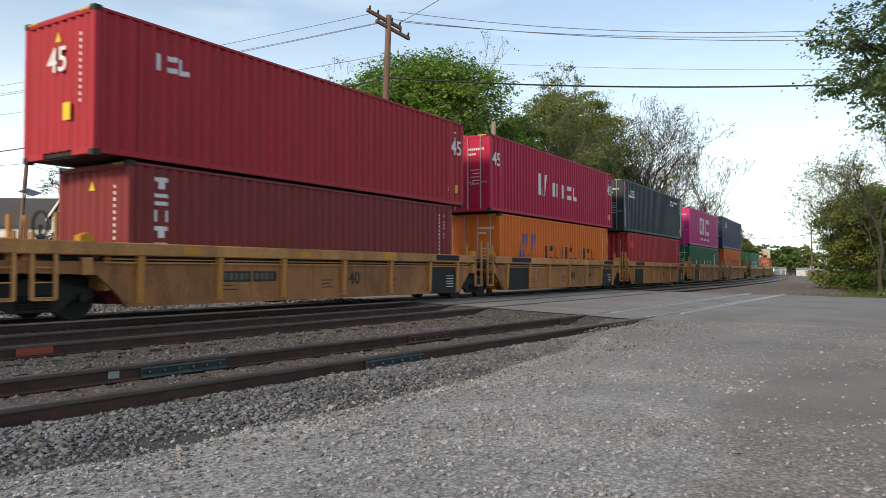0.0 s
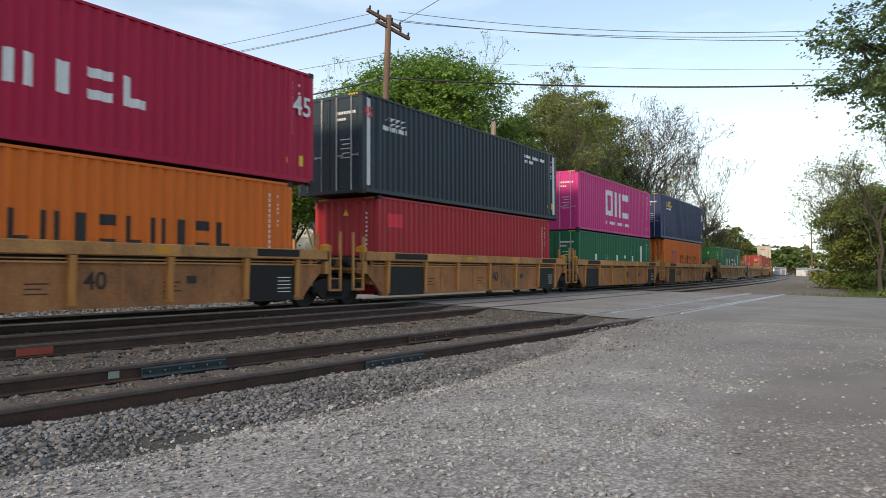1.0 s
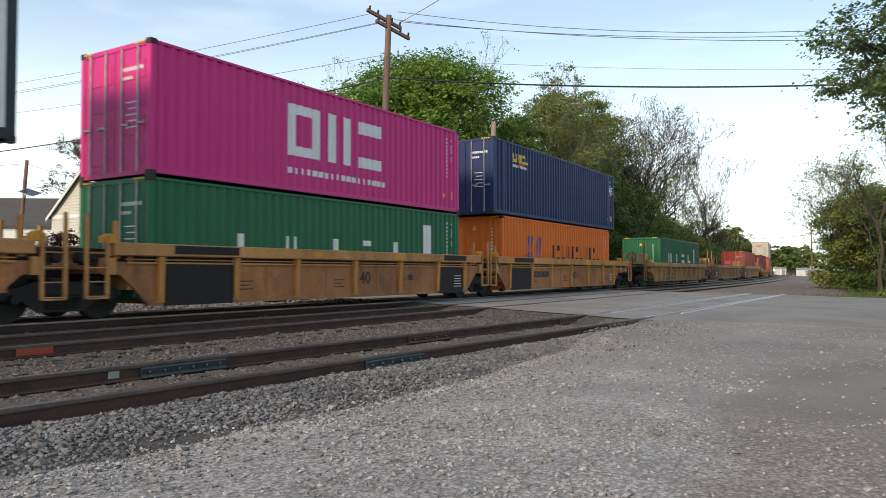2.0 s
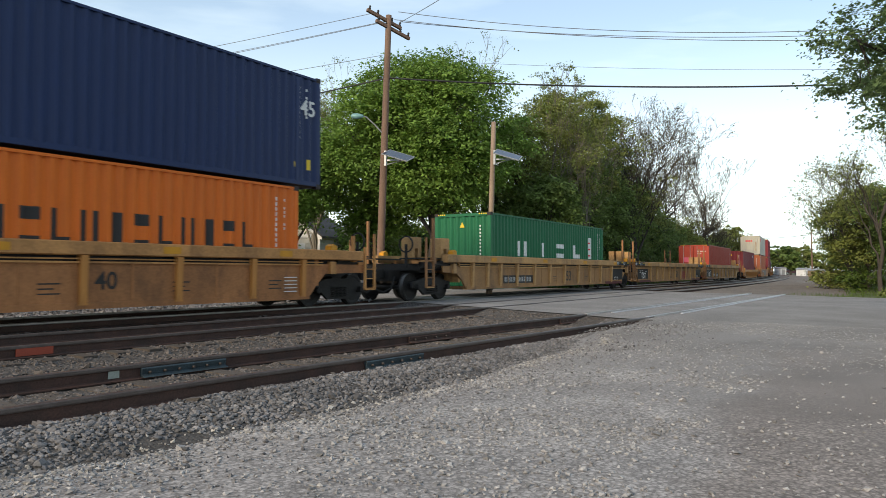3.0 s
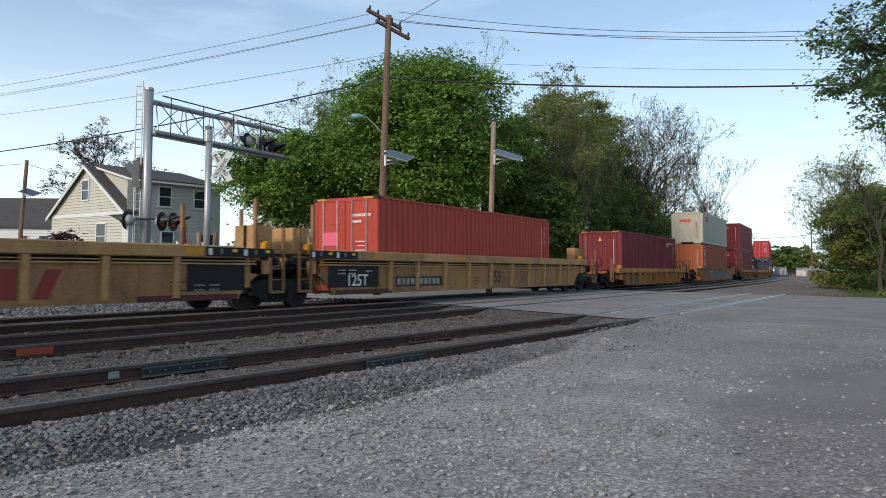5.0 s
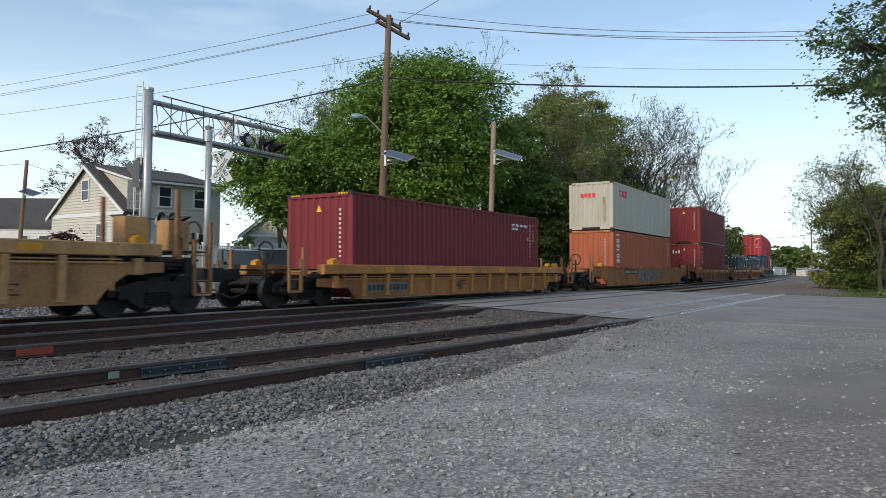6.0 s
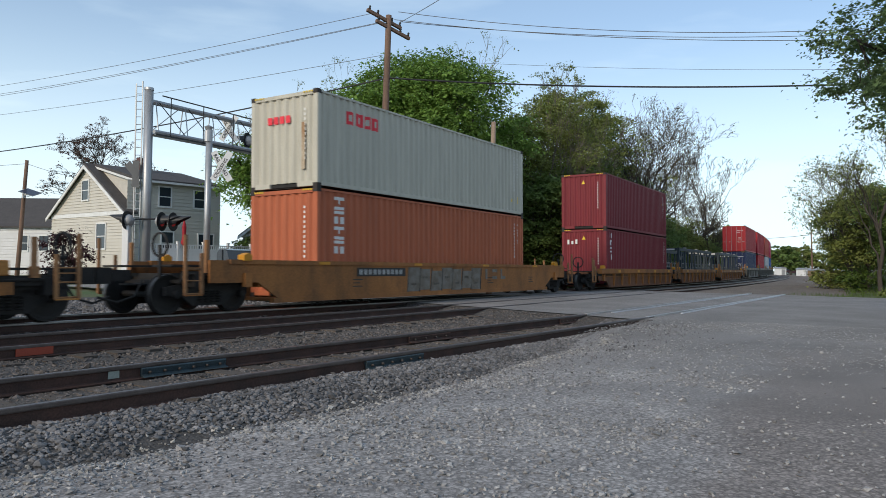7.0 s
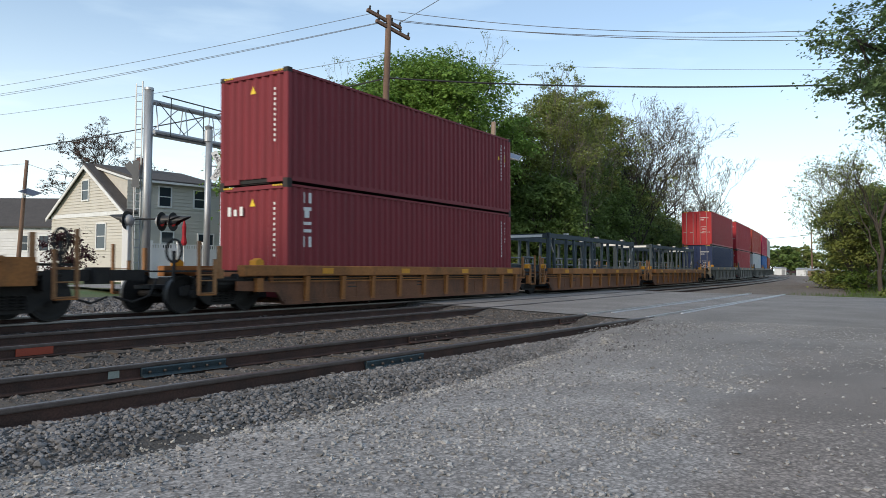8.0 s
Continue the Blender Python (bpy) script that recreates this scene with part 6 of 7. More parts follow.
fence = thing("fence", "white vinyl fence panels with posts round a yard", "fence", at=pose(-15.9, 40.5, -0.4, 0, 0, math.degrees(math.atan2(5.5, 4.75))))
for k in range(6):
    part("fence_post", Builder().box(1.6 * k - 0.07, 1.6 * k + 0.07, -0.07, 0.07, 0, 2.62).box(1.6 * k - 0.09, 1.6 * k + 0.09, -0.09, 0.09, 2.62, 2.68), WHITE, fence)
    if k < 5:
        pn = part("fence_panel", Builder().box(1.6 * k + 0.07, 1.6 * k + 1.53, -0.03, 0.03, 0.1, 2.2).box(1.6 * k + 0.07, 1.6 * k + 1.53, -0.04, 0.04, 2.2, 2.28).box(1.6 * k + 0.07, 1.6 * k + 1.53, -0.04, 0.04, 2.46, 2.52), WHITE, fence)
        for j in range(9):
            x = 1.6 * k + 0.2 + 0.15 * j
            part("fence_slat", Builder().box(x - 0.03, x + 0.03, -0.02, 0.02, 2.28, 2.46), WHITE, pn)
umb = thing("patio_umbrella", "closed red patio umbrella in the yard", "umbrella", at=pose(-14.45, 41.5, -0.4))
part("umbrella_pole", Builder().tube([(0, 0, 0), (0, 0, 3.9)], 0.025, 6), WHITE, umb)
part("folded_canopy", Builder().lathe([(2.45, 0.10), (2.6, 0.17), (3.0, 0.1), (3.5, 0.12), (3.9, 0.02)], 10, "z"), plain("red_canvas", (0.32, 0.01, 0.02), 0.8), umb)


def car(name, x, y, turn, body_mat, label, h=1.72):
    """A parked sport utility car: shaped body, glasshouse, wheels and lights."""
    th = thing(name, label, "car", at=pose(x, y, -0.02, 0, 0, turn))
    lower = [(-2.3, 0.35), (2.2, 0.35), (2.35, 0.6), (2.25, 0.92), (1.15, 1.06), (-2.2, 1.08), (-2.35, 0.8)]
    part("body", Builder().prism(lower, -0.9, 0.9, "y"), body_mat, th)
    top = [(-2.15, 1.08), (1.1, 1.06), (0.35, h - 0.06), (-0.2, h), (-1.6, h), (-2.0, h - 0.15)]
    part("glasshouse", Builder().prism(top, -0.78, 0.78, "y"), PANE, th, "dark windows")
    part("roof_panel", Builder().prism([(0.3, h - 0.03), (-0.2, h + 0.03), (-1.6, h + 0.03), (-2.0, h - 0.1), (-1.6, h - 0.02), (-0.2, h - 0.02)], -0.76, 0.76, "y"), body_mat, th)
    for sy in (-0.8, 0.8):
        part("window_pillar", Builder().prism([(-0.75, 1.08), (-0.6, 1.08), (-0.62, h), (-0.75, h)], sy - 0.02, sy + 0.02, "y"), body_mat, th)
        part("roof_bar", Builder().tube([(-1.7, sy * 0.85, h + 0.07), (0.0, sy * 0.85, h + 0.08)], 0.02, 5), GALV, th)
        part("mirror", Builder().box(0.65, 0.85, sy * 1.2 - 0.08, sy * 1.2 + 0.08, 1.05, 1.2, 0.03), body_mat, th)
        part("headlight", Builder().box(2.2, 2.3, sy * 0.85 - 0.2, sy * 0.85 + 0.2, 0.7, 0.85), WHITE, th)
        for sx in (-1.4, 1.45):
            wh = part("wheel", Builder().lathe([(-0.11, 0.25), (-0.11, 0.34), (0.11, 0.34), (0.11, 0.25)], 18, "y", (sx, sy * 1.05, 0.34)), BLACK, th)
            part("rim", Builder().lathe([(-0.12, 0.05), (-0.118, 0.22), (0.118, 0.22), (0.12, 0.05)], 12, "y", (sx, sy * 1.05, 0.34)), GALV, wh)
    return th


CAR_BLACK = plain("black_car_paint", (0.012, 0.013, 0.016), 0.2, 0.0, 0.03)
CAR_BLUE = plain("light_blue_car_paint", (0.30, 0.40, 0.52), 0.25, 0.2, 0.03)
car("car", -9.9, 36.6, -62, CAR_BLACK, "black sport utility car waiting at the crossing", 1.78)
car("car", -9.6, 42.4, -62, CAR_BLUE, "light blue car waiting behind a black one", 1.95)
# vehicles and sheds at the far end of the bend
car("truck", 88.4, 190.0, 200, plain("dark_red_truck", (0.16, 0.02, 0.03), 0.3), "dark red pickup far down the line", 1.9)
for nm, x, y, w_, h_, mat, lab in (("trailer", 81.6, 180.0, 1.6, 1.9, WHITE, "small white box trailer far down the line"), ("trailer", 77.6, 160.0, 2.0, 1.7, WHITE, "pale storage trailer beyond the bend"), ("shed", 75.2, 150.0, 2.0, 1.5, surface("tan_boards", (0.25, 0.18, 0.11), 0.8), "low tan shed with a grey roof beyond the bend")):
    th = thing(nm, lab, nm, at=pose(x, y, -0.4, 0, 0, 12))
    part("body", Builder().box(-w_ / 2, w_ / 2, -1.2, 1.2, 0.25, h_, 0.05), mat, th)
    part("roof", Builder().prism([(-w_ / 2 - 0.15, h_), (w_ / 2 + 0.15, h_), (w_ / 2 - 0.3, h_ + 0.35), (-w_ / 2 + 0.3, h_ + 0.35)], -1.3, 1.3, "y"), GALV, th)
    part("door", Builder().box(-0.45, 0.45, -1.23, -1.2, 0.3, h_ - 0.25), HOOD, th)
sb = thing("equipment_box", "grey steel equipment box by the trees", "equipment box", at=pose(27.6, 42.0, -0.3, 0, 0, 20))
part("cabinet", Builder().box(-0.6, 0.6, -0.5, 0.5, 0.0, 2.3, 0.03), GALV, sb)
part("lid", Builder().box(-0.66, 0.66, -0.56, 0.56, 2.3, 2.38), GALV, sb)


# ---- trees and undergrowth ----
def leaf_material(name, col, col2):
    m = surface(name, col, 0.6, 0, col2, 0.5, (1, 1, 1), 0.8, 9, 0.15, 0.0, island=0.38, spec=0.3)
    n, l = m.node_tree.nodes, m.node_tree.links
    p = n["Principled BSDF"]
    out = [k for k in n if k.type == "OUTPUT_MATERIAL"][0]
    tr = n.new("ShaderNodeBsdfTranslucent")
    src = p.inputs["Base Color"].links[0].from_socket
    l.new(src, tr.inputs["Color"])
    mx = n.new("ShaderNodeMixShader")
    mx.inputs[0].default_value = 0.42
    l.new(p.outputs[0], mx.inputs[1])
    l.new(tr.outputs[0], mx.inputs[2])
    l.new(mx.outputs[0], out.inputs["Surface"])
    return m


LEAF = {
    "maple": leaf_material("maple_leaves", (0.205, 0.325, 0.066), (0.14, 0.24, 0.05)),
    "spring": leaf_material("spring_leaves", (0.235, 0.27, 0.075), (0.175, 0.21, 0.058)),
    "dark": leaf_material("dark_leaves", (0.175, 0.25, 0.07), (0.13, 0.195, 0.055)),
    "bud": leaf_material("tree_buds", (0.17, 0.165, 0.085), (0.125, 0.115, 0.062)),
    "rosy": leaf_material("rosy_buds", (0.16, 0.105, 0.085), (0.115, 0.075, 0.06)),
    "purple": leaf_material("plum_leaves", (0.07, 0.028, 0.035), (0.045, 0.018, 0.025)),
    "weed": leaf_material("weed_leaves", (0.11, 0.17, 0.035), (0.07, 0.11, 0.025)),
}
BARK = surface("grey_brown_bark", (0.065, 0.054, 0.045), 0.9, 0, (0.038, 0.032, 0.027), 3, (2, 2, 0.4), 0.8, 25, 0.3, 0.6)
BARK_PALE = surface("pale_bark", (0.20, 0.18, 0.145), 0.9, 0, (0.115, 0.10, 0.08), 3, (2, 2, 0.4), 0.8, 25, 0.3, 0.6)


def leaf_cloud(rng, centres, radii, count, size, shell=0.55, spray=0.34, per=34, skin=True, broad=False):
    """Leaves in hanging sprays round lobes: many small tiers of folded blades with gaps between them."""
    centres, radii = np.asarray(centres, float), np.asarray(radii, float)
    tiers = max(len(centres), count // per)
    wt = radii ** 2
    own = rng.choice(len(centres), tiers, p=wt / wt.sum())
    d = rng.normal(size=(tiers, 3))
    if skin:
        d[:, 2] = np.where(d[:, 2] < -0.35, d[:, 2] * rng.uniform(-0.9, 0.5, tiers), d[:, 2])
    d /= np.linalg.norm(d, axis=1, keepdims=True)
    rad = radii[own] * (shell + (1.1 - shell) * rng.random(tiers) ** 0.5)
    rad = np.where(rng.random(tiers) < 0.06, radii[own] * rng.uniform(1.05, 1.3, tiers), rad)
    heart = centres[own] + d * rad[:, None] * np.array([1, 1, 0.85])
    wide = spray * rng.lognormal(0, 0.3, tiers)
    k = rng.integers(0, tiers, count)
    out = d[k] * np.array([1, 1, 0.3])
    u = rng.normal(size=(count, 3))
    pos = heart[k] + u * wide[k, None] * np.array([0.58, 0.58, 0.17]) + out * (np.abs(rng.normal(size=count)) * wide[k] * 0.5)[:, None]
    pos[:, 2] -= 0.35 * (u[:, 0] ** 2 + u[:, 1] ** 2) * 0.5 * wide[k]
    c = d[k] * 0.5 + np.array([0, 0, 0.75]) + rng.normal(size=(count, 3)) * 0.36
    c /= np.linalg.norm(c, axis=1, keepdims=True)
    a = np.cross(c, rng.normal(size=(count, 3)))
    a /= np.linalg.norm(a, axis=1, keepdims=True)
    b = np.cross(c, a)
    s = size * rng.uniform(0.6, 1.4, count)[:, None]
    if broad:
        v = np.stack([pos - a * s * 0.5, pos + b * s * 0.36 + c * s * 0.1, pos + a * s * 0.6 - c * s * 0.12, pos - b * s * 0.36 + c * s * 0.1], 1).reshape(-1, 3)
        return v, np.arange(count)[:, None] * 4 + np.array([0, 1, 2, 3])[None]
    v = np.stack([pos - a * s * 0.45 + b * s * 0.42, pos - a * s * 0.45 - b * s * 0.42, pos + a * s * 0.62 - c * s * 0.15], 1).reshape(-1, 3)
    f = np.arange(count)[:, None] * 3 + np.array([0, 1, 2])[None]
    return v, f


def limb_mesh(segs, sides=5):
    """Tapered tubes for a list of (points, r0, r1)."""
    V, F, o = [], [], 0
    for pts, r0, r1 in segs:
        pts = np.asarray(pts, float)
        n = len(pts)
        sd = sides if r0 > 0.05 else 3
        t = np.gradient(pts, axis=0)
        t /= np.linalg.norm(t, axis=1, keepdims=True) + 1e-9
        ref = np.array([0.31, 0.77, 0.2])
        u = np.cross(t, ref)
        u /= np.linalg.norm(u, axis=1, keepdims=True) + 1e-9
        w = np.cross(t, u)
        ang = np.arange(sd) * 2 * np.pi / sd
        rr = np.linspace(r0, r1, n)[:, None, None]
        ring = pts[:, None] + rr * (u[:, None] * np.cos(ang)[None, :, None] + w[:, None] * np.sin(ang)[None, :, None])
        V.append(ring.reshape(-1, 3))
        i = np.arange(n - 1)[:, None] * sd
        j = np.arange(sd)[None]
        F.append(np.stack([i + j, i + (j + 1) % sd, i + sd + (j + 1) % sd, i + sd + j], -1).reshape(-1, 4) + o)
        o += n * sd
    return np.concatenate(V), np.concatenate(F)


def bent(rng, a, b, n=6, amp=0.12, droop=0.0):
    a, b = np.asarray(a, float), np.asarray(b, float)
    k = np.linspace(0, 1, n)[:, None]
    ln = np.linalg.norm(b - a)
    off = rng.normal(size=(n, 3)) * amp * ln * 0.35
    off[0] = off[-1] = 0
    p = a + (b - a) * k + off * np.sin(np.pi * k)
    p[:, 2] += np.sin(np.pi * k[:, 0]) * ln * 0.1
    return p


def leafy_tree(name, x, y, height, spread, base, lobes, leaves, size, leaf, bark, label, seed, trunk_r=0.25, flat=1.0, group="trees beyond the tracks", ground_z=-0.4, lobe_r=(0.22, 0.38), spray=0.34, shell=0.55, broad=False):
    """A broadleaf tree: trunk and limbs that reach into uneven lobes of leaves."""
    rng = np.random.default_rng(seed)
    th = thing(name, label, "tree", group, at=pose(x, y, ground_z))
    cz, rz = (height + base) / 2, (height - base) / 2
    centres, radii = [], []
    for i in range(lobes):
        g = (i + 0.5) / lobes
        zz = 1 - 2 * g
        ph = i * 2.39996 + rng.uniform(-0.4, 0.4)
        q = math.sqrt(max(0.0, 1 - zz * zz))
        r = rng.uniform(*lobe_r) * min(spread, rz)
        k = rng.uniform(0.45, 1.08)
        centres.append((q * math.cos(ph) * (spread - r) * k, q * math.sin(ph) * (spread - r) * k * flat, cz + zz * (rz - r) * rng.uniform(0.8, 1.0)))
        radii.append(r)
    segs = [(bent(rng, (0, 0, 0), (rng.uniform(-0.3, 0.3), rng.uniform(-0.2, 0.2), base + rz * 0.9), 8, 0.06), trunk_r, trunk_r * 0.45)]
    spine = segs[0][0]
    for c, r in zip(centres, radii):
        st = spine[rng.integers(2, 7)]
        segs.append((bent(rng, st, c, 6), trunk_r * 0.32, 0.03))
        for _ in range(4):
            d = rng.normal(size=3)
            d /= np.linalg.norm(d)
            segs.append((bent(rng, segs[-1][0][-1] if _ == 0 else c, np.asarray(c) + d * r * 0.95, 4), 0.03, 0.008))
    v, f = limb_mesh(segs, 7)
    part("trunk", big_mesh("trunk", v, f, True), bark, th)
    v, f = leaf_cloud(rng, centres, radii, leaves, size, shell, spray, broad=broad)
    part("crown", big_mesh("crown", v, f), leaf, th)
    return th


def bare_tree(name, x, y, height, spread, bark, label, seed, buds=None, bud_count=0, levels=4, trunk_r=0.2, group="trees beyond the tracks", bud_size=0.12, ground_z=-0.4, first=0.35, twig=0.008):
    """A tree barely in leaf: forking limbs down to fine twigs, with scattered buds."""
    rng = np.random.default_rng(seed)
    th = thing(name, label, "tree", group, at=pose(x, y, ground_z))
    segs, tips = [], []

    def fork(p, d, ln, r, lv):
        q = p + d * ln
        line = bent(rng, p, q, 5 if lv > 1 else 3, 0.10)
        segs.append((line, r, r * 0.5))
        if lv == 0:
            tips.append(q)
            tips.append(line[2])
            return
        for k in range(rng.integers(3, 5) if lv < levels else 8):
            at = line[rng.integers(2 if lv < levels else 1, len(line))]
            side = rng.normal(size=3)
            side -= d * side.dot(d)
            side /= np.linalg.norm(side) + 1e-9
            nd = d * rng.uniform(0.55, 1.0) + side * rng.uniform(0.4, 0.85) * spread + np.array([0, 0, 0.22])
            nd /= np.linalg.norm(nd)
            fork(at, nd, ln * rng.uniform(0.5, 0.72), max(twig, r * 0.45), lv - 1)

    fork(np.zeros(3), np.array([rng.uniform(-0.05, 0.05), 0, 1.0]), height * (first + 0.12), trunk_r, levels)
    k = height / max(s[0][:, 2].max() for s in segs)
    segs = [(s * k, a, b) for s, a, b in segs]
    v, f = limb_mesh(segs, 6)
    part("trunk", big_mesh("trunk", v, f, True), bark, th)
    if buds is not None and bud_count:
        t = np.asarray(tips) * k
        v, f = leaf_cloud(rng, t, np.full(len(t), 0.22), bud_count, bud_size, 0.1, 0.2, 7, False)
        part("crown", big_mesh("crown", v, f), buds, th)
    return th


M, SP, DK = LEAF["maple"], LEAF["spring"], LEAF["dark"]
leafy_tree("maple_tree", -0.75, 42.0, 14.4, 5.8, 2.9, 66, 125000, 0.155, M, BARK, "large green maple in full spring leaf", 11, 0.34, lobe_r=(0.16, 0.34), spray=0.55)
leafy_tree("maple_tree", -8.3, 41.0, 9.4, 4.1, 3.1, 40, 50000, 0.155, M, BARK, "smaller green maple with low spreading limbs", 12, 0.24, lobe_r=(0.16, 0.34), spray=0.5)
leafy_tree("maple_tree", -4.4, 45.5, 11.6, 3.6, 2.0, 34, 32000, 0.17, M, BARK, "green maple standing behind a larger one", 13, 0.26, lobe_r=(0.16, 0.32), spray=0.5)
bare_tree("tree", -8.6, 50.0, 13.6, 0.62, BARK_PALE, "thinly leaved pale tree behind the maples", 21, SP, 9000, 5, 0.2, bud_size=0.1)
bare_tree("tree", -5.6, 52.0, 15.6, 0.6, BARK_PALE, "feathery yellow-green tree behind the maples", 27, SP, 9000, 5, 0.2, bud_size=0.1)
bare_tree("tree", -11.8, 54.0, 12.4, 0.62, BARK_PALE, "feathery budding tree behind the crossing signal", 28, SP, 6000, 5, 0.18, bud_size=0.1)
bare_tree("tree", 1.9, 50.0, 16.9, 0.6, BARK_PALE, "tall budding tree behind the maples", 22, SP, 2200, 4, 0.2, bud_size=0.11, twig=0.014)
bare_tree("tree", -38.0, 85.0, 18.4, 0.85, BARK, "reddish budding tree behind the houses", 23, LEAF["rosy"], 12000, 5, 0.34, bud_size=0.14, twig=0.024)
WOOD = [(4.6, 47, 12.2, 3.0, SP), (7.2, 53, 14.6, 3.4, SP), (9.4, 60, 16.6, 3.6, DK), (11.6, 60, 16.4, 3.4, SP), (13.4, 66, 16.8, 3.6, DK), (9.0, 52, 9.6, 3.4, DK), (12.2, 58, 10.5, 3.6, DK), (15.4, 64, 11.5, 3.4, DK), (17.4, 70, 10.5, 3.4, SP), (20.5, 76, 9.0, 3.8, DK), (24.0, 84, 8.0, 4.0, DK), (28.5, 92, 7.5, 4.4, SP), (6.2, 46, 8.0, 2.8, DK), (33.0, 98, 6.5, 4.0, DK), (3.6, 45.5, 6.0, 2.4, DK)]
for i, (x, y, h, sp, lf) in enumerate(WOOD):
    leafy_tree("woodland_tree", x, y, h, sp, 0.8 if h < 12 else 2.4, 30, 17000, 0.17, lf, BARK, "young woodland tree in loose %s leaf by the line" % ("dark green" if lf is DK else "yellow-green"), 40 + i, 0.13, lobe_r=(0.12, 0.36), spray=0.5, shell=0.4)
# the dark thicket that closes the view under the crowns
THICKET = [(-9.5, 62, 5.0), (-5.0, 64, 6.0), (-2.6, 55, 5.0), (0.4, 53, 5.0), (2.6, 52, 5.5), (4.4, 60, 6.5), (6.8, 62, 7.0), (10.0, 68, 8.0), (14.0, 76, 9.0), (19.0, 84, 8.5), (25.0, 94, 8.0), (31.0, 104, 7.5), (37.0, 110, 7.0), (43.0, 118, 7.0)]
for i, (x, y, h) in enumerate(THICKET):
    leafy_tree("thicket_tree", x, y, h, 4.2, 0.1, 26, 9000, 0.27, DK, BARK, "dense dark green thicket under taller trees", 200 + i, 0.1, lobe_r=(0.2, 0.42), spray=0.6, shell=0.3)
BARE = [(6.6, 48, 13.6, 0.55, 4), (10.2, 55, 15.0, 0.55, 4), (8.6, 57, 17.2, 0.5, 4), (16.0, 62, 17.0, 0.85, 5), (18.6, 70, 18.6, 0.9, 5), (21.4, 76, 18.0, 0.95, 5), (24.6, 82, 13.6, 0.85, 5), (33.4, 95, 18.6, 0.58, 5), (31.4, 94, 12.0, 0.8, 5), (37.6, 103, 9.5, 0.8, 5), (29.6, 92, 8.5, 0.8, 4), (41.0, 106, 7.5, 0.85, 4), (9.3, 49.5, 11.6, 0.5, 4), (15.2, 60, 13.0, 0.55, 4)]
for i, (x, y, h, sp, lv) in enumerate(BARE):
    bare_tree("woodland_tree", x, y, h, sp, BARK_PALE if y < 60 else BARK, "tall thin tree with fine bare twigs and first buds", 70 + i, SP if lv == 4 else LEAF["bud"], 4500 if lv == 4 else 2600, lv, 0.13 if lv == 4 else 0.2, bud_size=0.12, twig=0.007 + 0.0001 * y)
FAR = [(60, 150, 8.0, 5.0), (70, 190, 11, 6.0), (82, 205, 10.0, 7.0), (95, 225, 10, 7.0), (88, 170, 6.0, 5.0), (84, 140, 10.0, 6.0), (104, 235, 9, 7), (54, 140, 10.5, 4.5), (66, 215, 12, 6), (91.5, 200, 9, 5), (98.5, 205, 8, 5), (104, 222, 9, 6), (87, 186, 6, 3.5), (112, 232, 10, 6)]
for i, (x, y, h, sp) in enumerate(FAR):
    leafy_tree("distant_tree", x, y, h, sp, 1.0, 20, 4500, 0.5, SP if i % 3 else DK, BARK, "hazy green tree far down the line", 90 + i, 0.25, group="trees round the bend")
RIGHT = [(29.8, 52, 8.2, 3.6, SP), (33.0, 58, 9.0, 3.8, DK), (29.0, 46, 7.5, 3.0, DK), (34.2, 60, 6.0, 3.2, SP), (39.5, 70, 6.5, 3.6, SP), (31.6, 47, 9.5, 3.4, DK), (28.6, 42, 5.5, 2.6, DK), (36.4, 66, 5.2, 2.8, DK)]
for i, (x, y, h, sp, lf) in enumerate(RIGHT):
    leafy_tree("roadside_tree", x, y, h, sp, 1.3, 30, 15000, 0.165, lf, BARK, "dense green roadside tree beside the gravel verge", 110 + i, 0.14, group="trees on the near side", lobe_r=(0.13, 0.34), spray=0.5, shell=0.4)
bare_tree("roadside_tree", 26.2, 44.5, 11.5, 0.7, BARK, "dark slender tree with bare forking limbs", 130, SP, 2500, 5, 0.15, group="trees on the near side")
bare_tree("roadside_tree", 30.0, 55, 10.0, 0.9, BARK, "thin roadside tree with few leaves", 131, SP, 3500, 5, 0.13, group="trees on the near side")
# the big tree whose boughs hang over the road
leafy_tree("overhanging_tree", 12.1, 14.6, 9.8, 4.7, 3.2, 60, 110000, 0.084, leaf_material("overhang_leaves", (0.16, 0.235, 0.095), (0.115, 0.175, 0.07)), BARK, "broad green tree whose boughs hang over the road", 140, 0.3, group="trees on the near side", lobe_r=(0.15, 0.3), spray=0.22, shell=0.1, broad=True)
leafy_tree("plum_bush", -20.2, 40.0, 3.5, 1.15, 0.6, 14, 2600, 0.13, LEAF["purple"], BARK, "dark purple-leaved shrub in front of the house", 150, 0.06, group="garden plants")
leafy_tree("garden_shrub", -13.4, 50.5, 3.6, 1.4, 0.3, 12, 2400, 0.16, LEAF["weed"], BARK, "yellow-green shrub beside the house", 151, 0.06, group="garden plants")
leafy_tree("garden_shrub", -11.5, 52.0, 2.9, 1.2, 0.2, 12, 1800, 0.16, LEAF["maple"], BARK, "green garden shrub by the garage", 152, 0.06, group="garden plants")
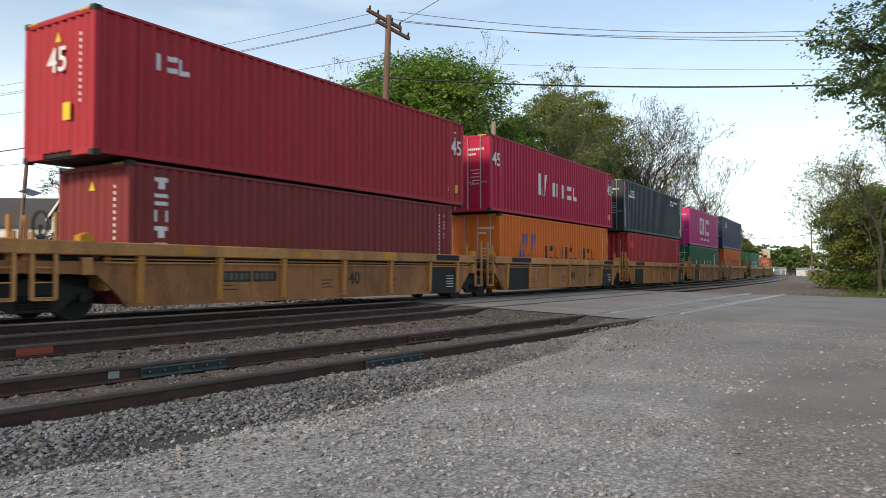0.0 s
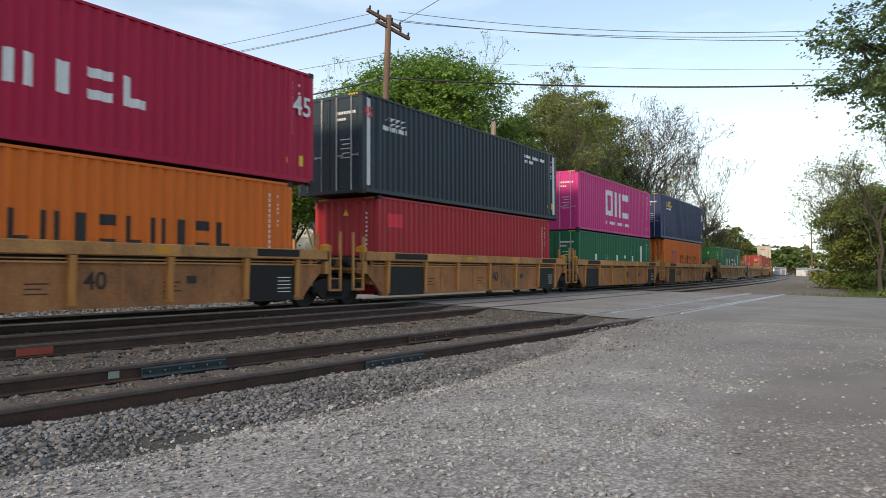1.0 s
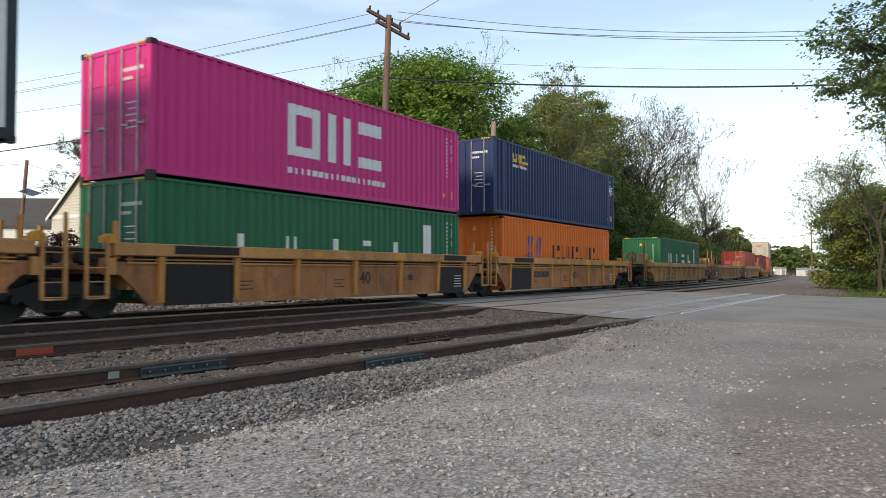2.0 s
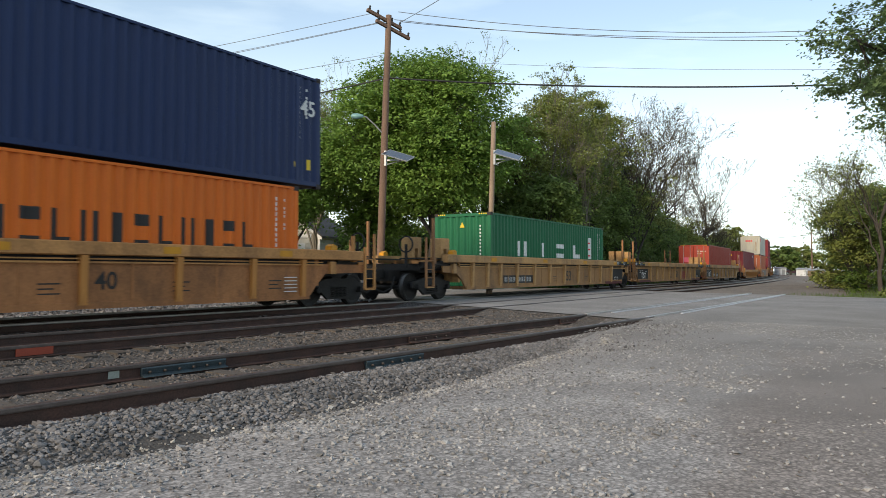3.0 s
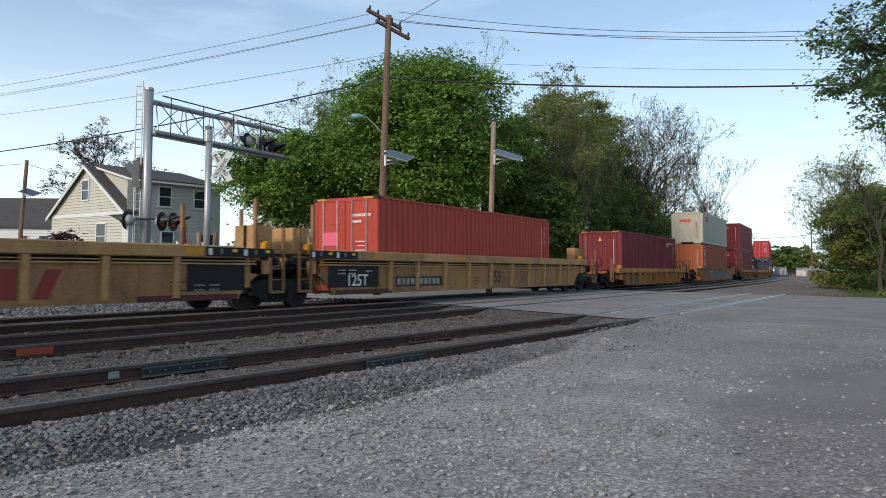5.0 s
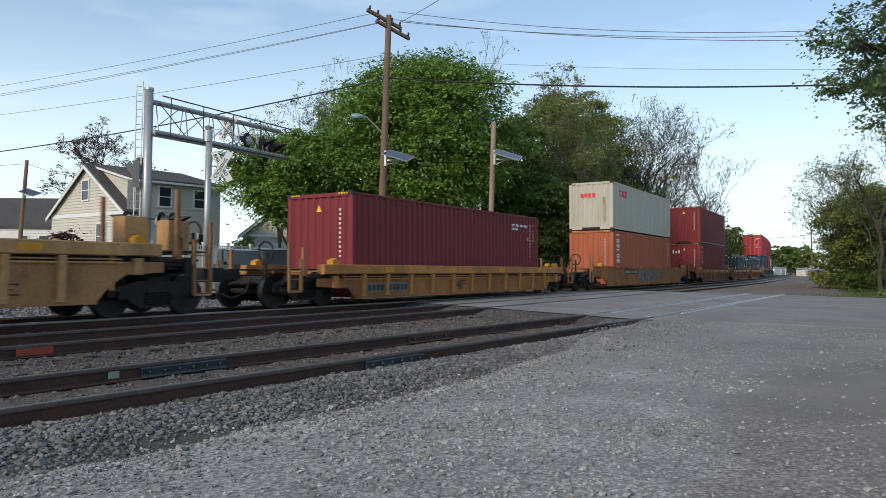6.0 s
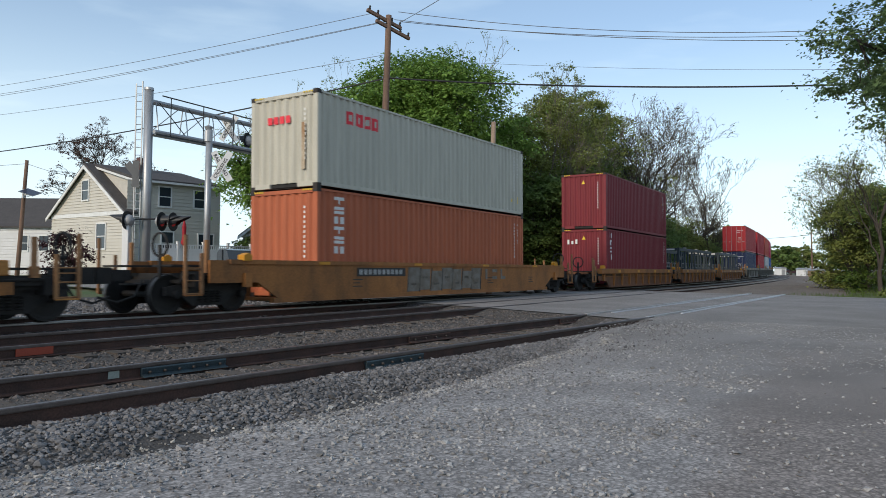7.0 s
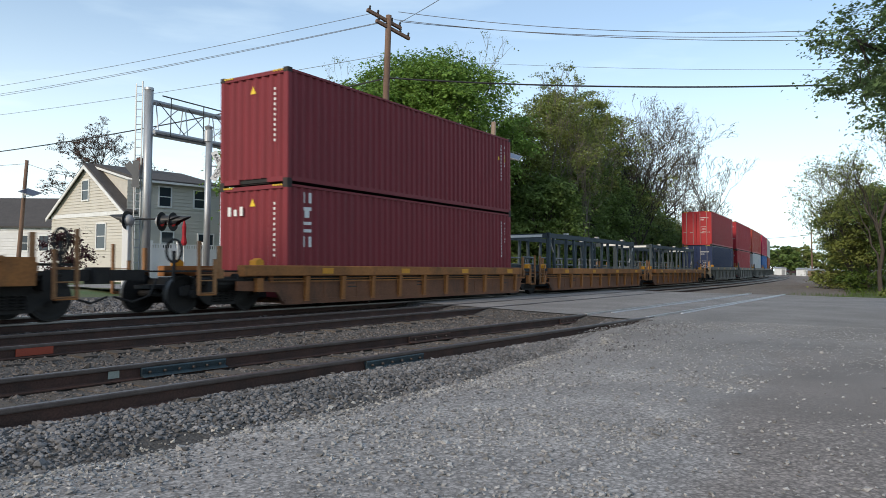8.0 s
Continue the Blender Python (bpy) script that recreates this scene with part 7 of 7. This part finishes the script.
for i, (x, y, h, sp) in enumerate([(24.2, 39.5, 0.5, 0.9), (25.8, 41, 0.7, 1.2), (27.0, 39.5, 0.7, 1.2), (27.5, 48, 1.8, 1.8), (28.0, 54, 1.6, 1.6), (31.6, 58, 1.8, 1.8), (34.6, 64, 1.6, 1.8), (38, 70, 1.6, 2.0), (3.4, 44, 2.4, 1.8), (6.2, 49, 2.2, 2.0), (10.0, 54, 2.4, 2.0), (14, 60, 2.4, 2.2), (18.4, 67, 2.2, 2.2), (23.4, 77, 2.2, 2.4)]):
    leafy_tree("roadside_shrub", x, y, h, sp, 0.0, 12, 2200, 0.15, LEAF["weed"] if i % 2 else SP, BARK, "low weedy green shrub at the edge of the road", 160 + i, 0.04, group="roadside shrubs", ground_z=-0.2)


def grass(name, count, place, h, material, label, seed):
    rng = np.random.default_rng(seed)
    xy = np.array([place(rng) for _ in range(count)])
    ang = rng.uniform(0, np.pi, count)
    hh = h * rng.uniform(0.4, 1.3, count)
    w = 0.012 + 0.012 * rng.random(count)
    lean = rng.normal(size=(count, 2)) * 0.25 * hh[:, None]
    dx, dy = np.cos(ang) * w, np.sin(ang) * w
    z0 = xy[:, 2]
    v = np.stack([np.stack([xy[:, 0] - dx, xy[:, 1] - dy, z0], -1), np.stack([xy[:, 0] + dx, xy[:, 1] + dy, z0], -1), np.stack([xy[:, 0] + lean[:, 0], xy[:, 1] + lean[:, 1], z0 + hh], -1)], 1).reshape(-1, 3)
    ob = part(name, big_mesh(name, v, np.arange(count * 3).reshape(-1, 3)), material)
    return tagged(ob, label, "grass", kind="stuff")


def verge(rng):
    s, l = rng.uniform(37.2, 75), rng.uniform(-12, 5.5)
    l = l if s < 45 else l - 2.5 + (s - 45) * 0.08
    p = ALONG * s + LEFT * l
    return p.x, p.y, -0.3


def beyond(rng):
    s, l = rng.uniform(38, 140), rng.uniform(19, 26)
    p = on_track(s, l)[0]
    return p.x, p.y, -0.4


sheet("verge", ROAD_B - 0.1, 110, -40, 3.2, 1.2, 1.2, lambda s, l: -0.1 - 0.12 * smooth(37.5, 40, s) + wob(s, l, 0.4, 0.12), SOIL, "weedy soil verge beyond the road", "verge")
sheet("yard", -30, 140, 27.0, 90, 2.0, 2.0, lambda s, l: -0.14 - 0.22 * (1 - smooth(27, 31, l)) + wob(s, l, 0.2, 0.04) - (0.22 if 20.3 < s < 35.2 and l < 33.7 else 0), surface("lawn", (0.07, 0.115, 0.03), 0.9, 0, (0.10, 0.10, 0.045), 0.4, (1, 1, 1), 0.8, 15, 0.4, 0.4), "short green lawn and soil beyond the tracks", "lawn")
grass("verge_grass", 16000, verge, 0.28, LEAF["weed"], "rough green grass and weeds on the verge", 3)
grass("far_side_grass", 9000, beyond, 0.4, LEAF["weed"], "rough grass between the track and the wood", 4)


# ---- what moves ----
def motions():
    """The train runs past at a steady speed."""
    times = [0.5 * k for k in range(17)]
    for ob, s, z in MOVING:
        walk(ob, [(t, train_pose(s - SPEED * t, z)) for t in times])


motions()
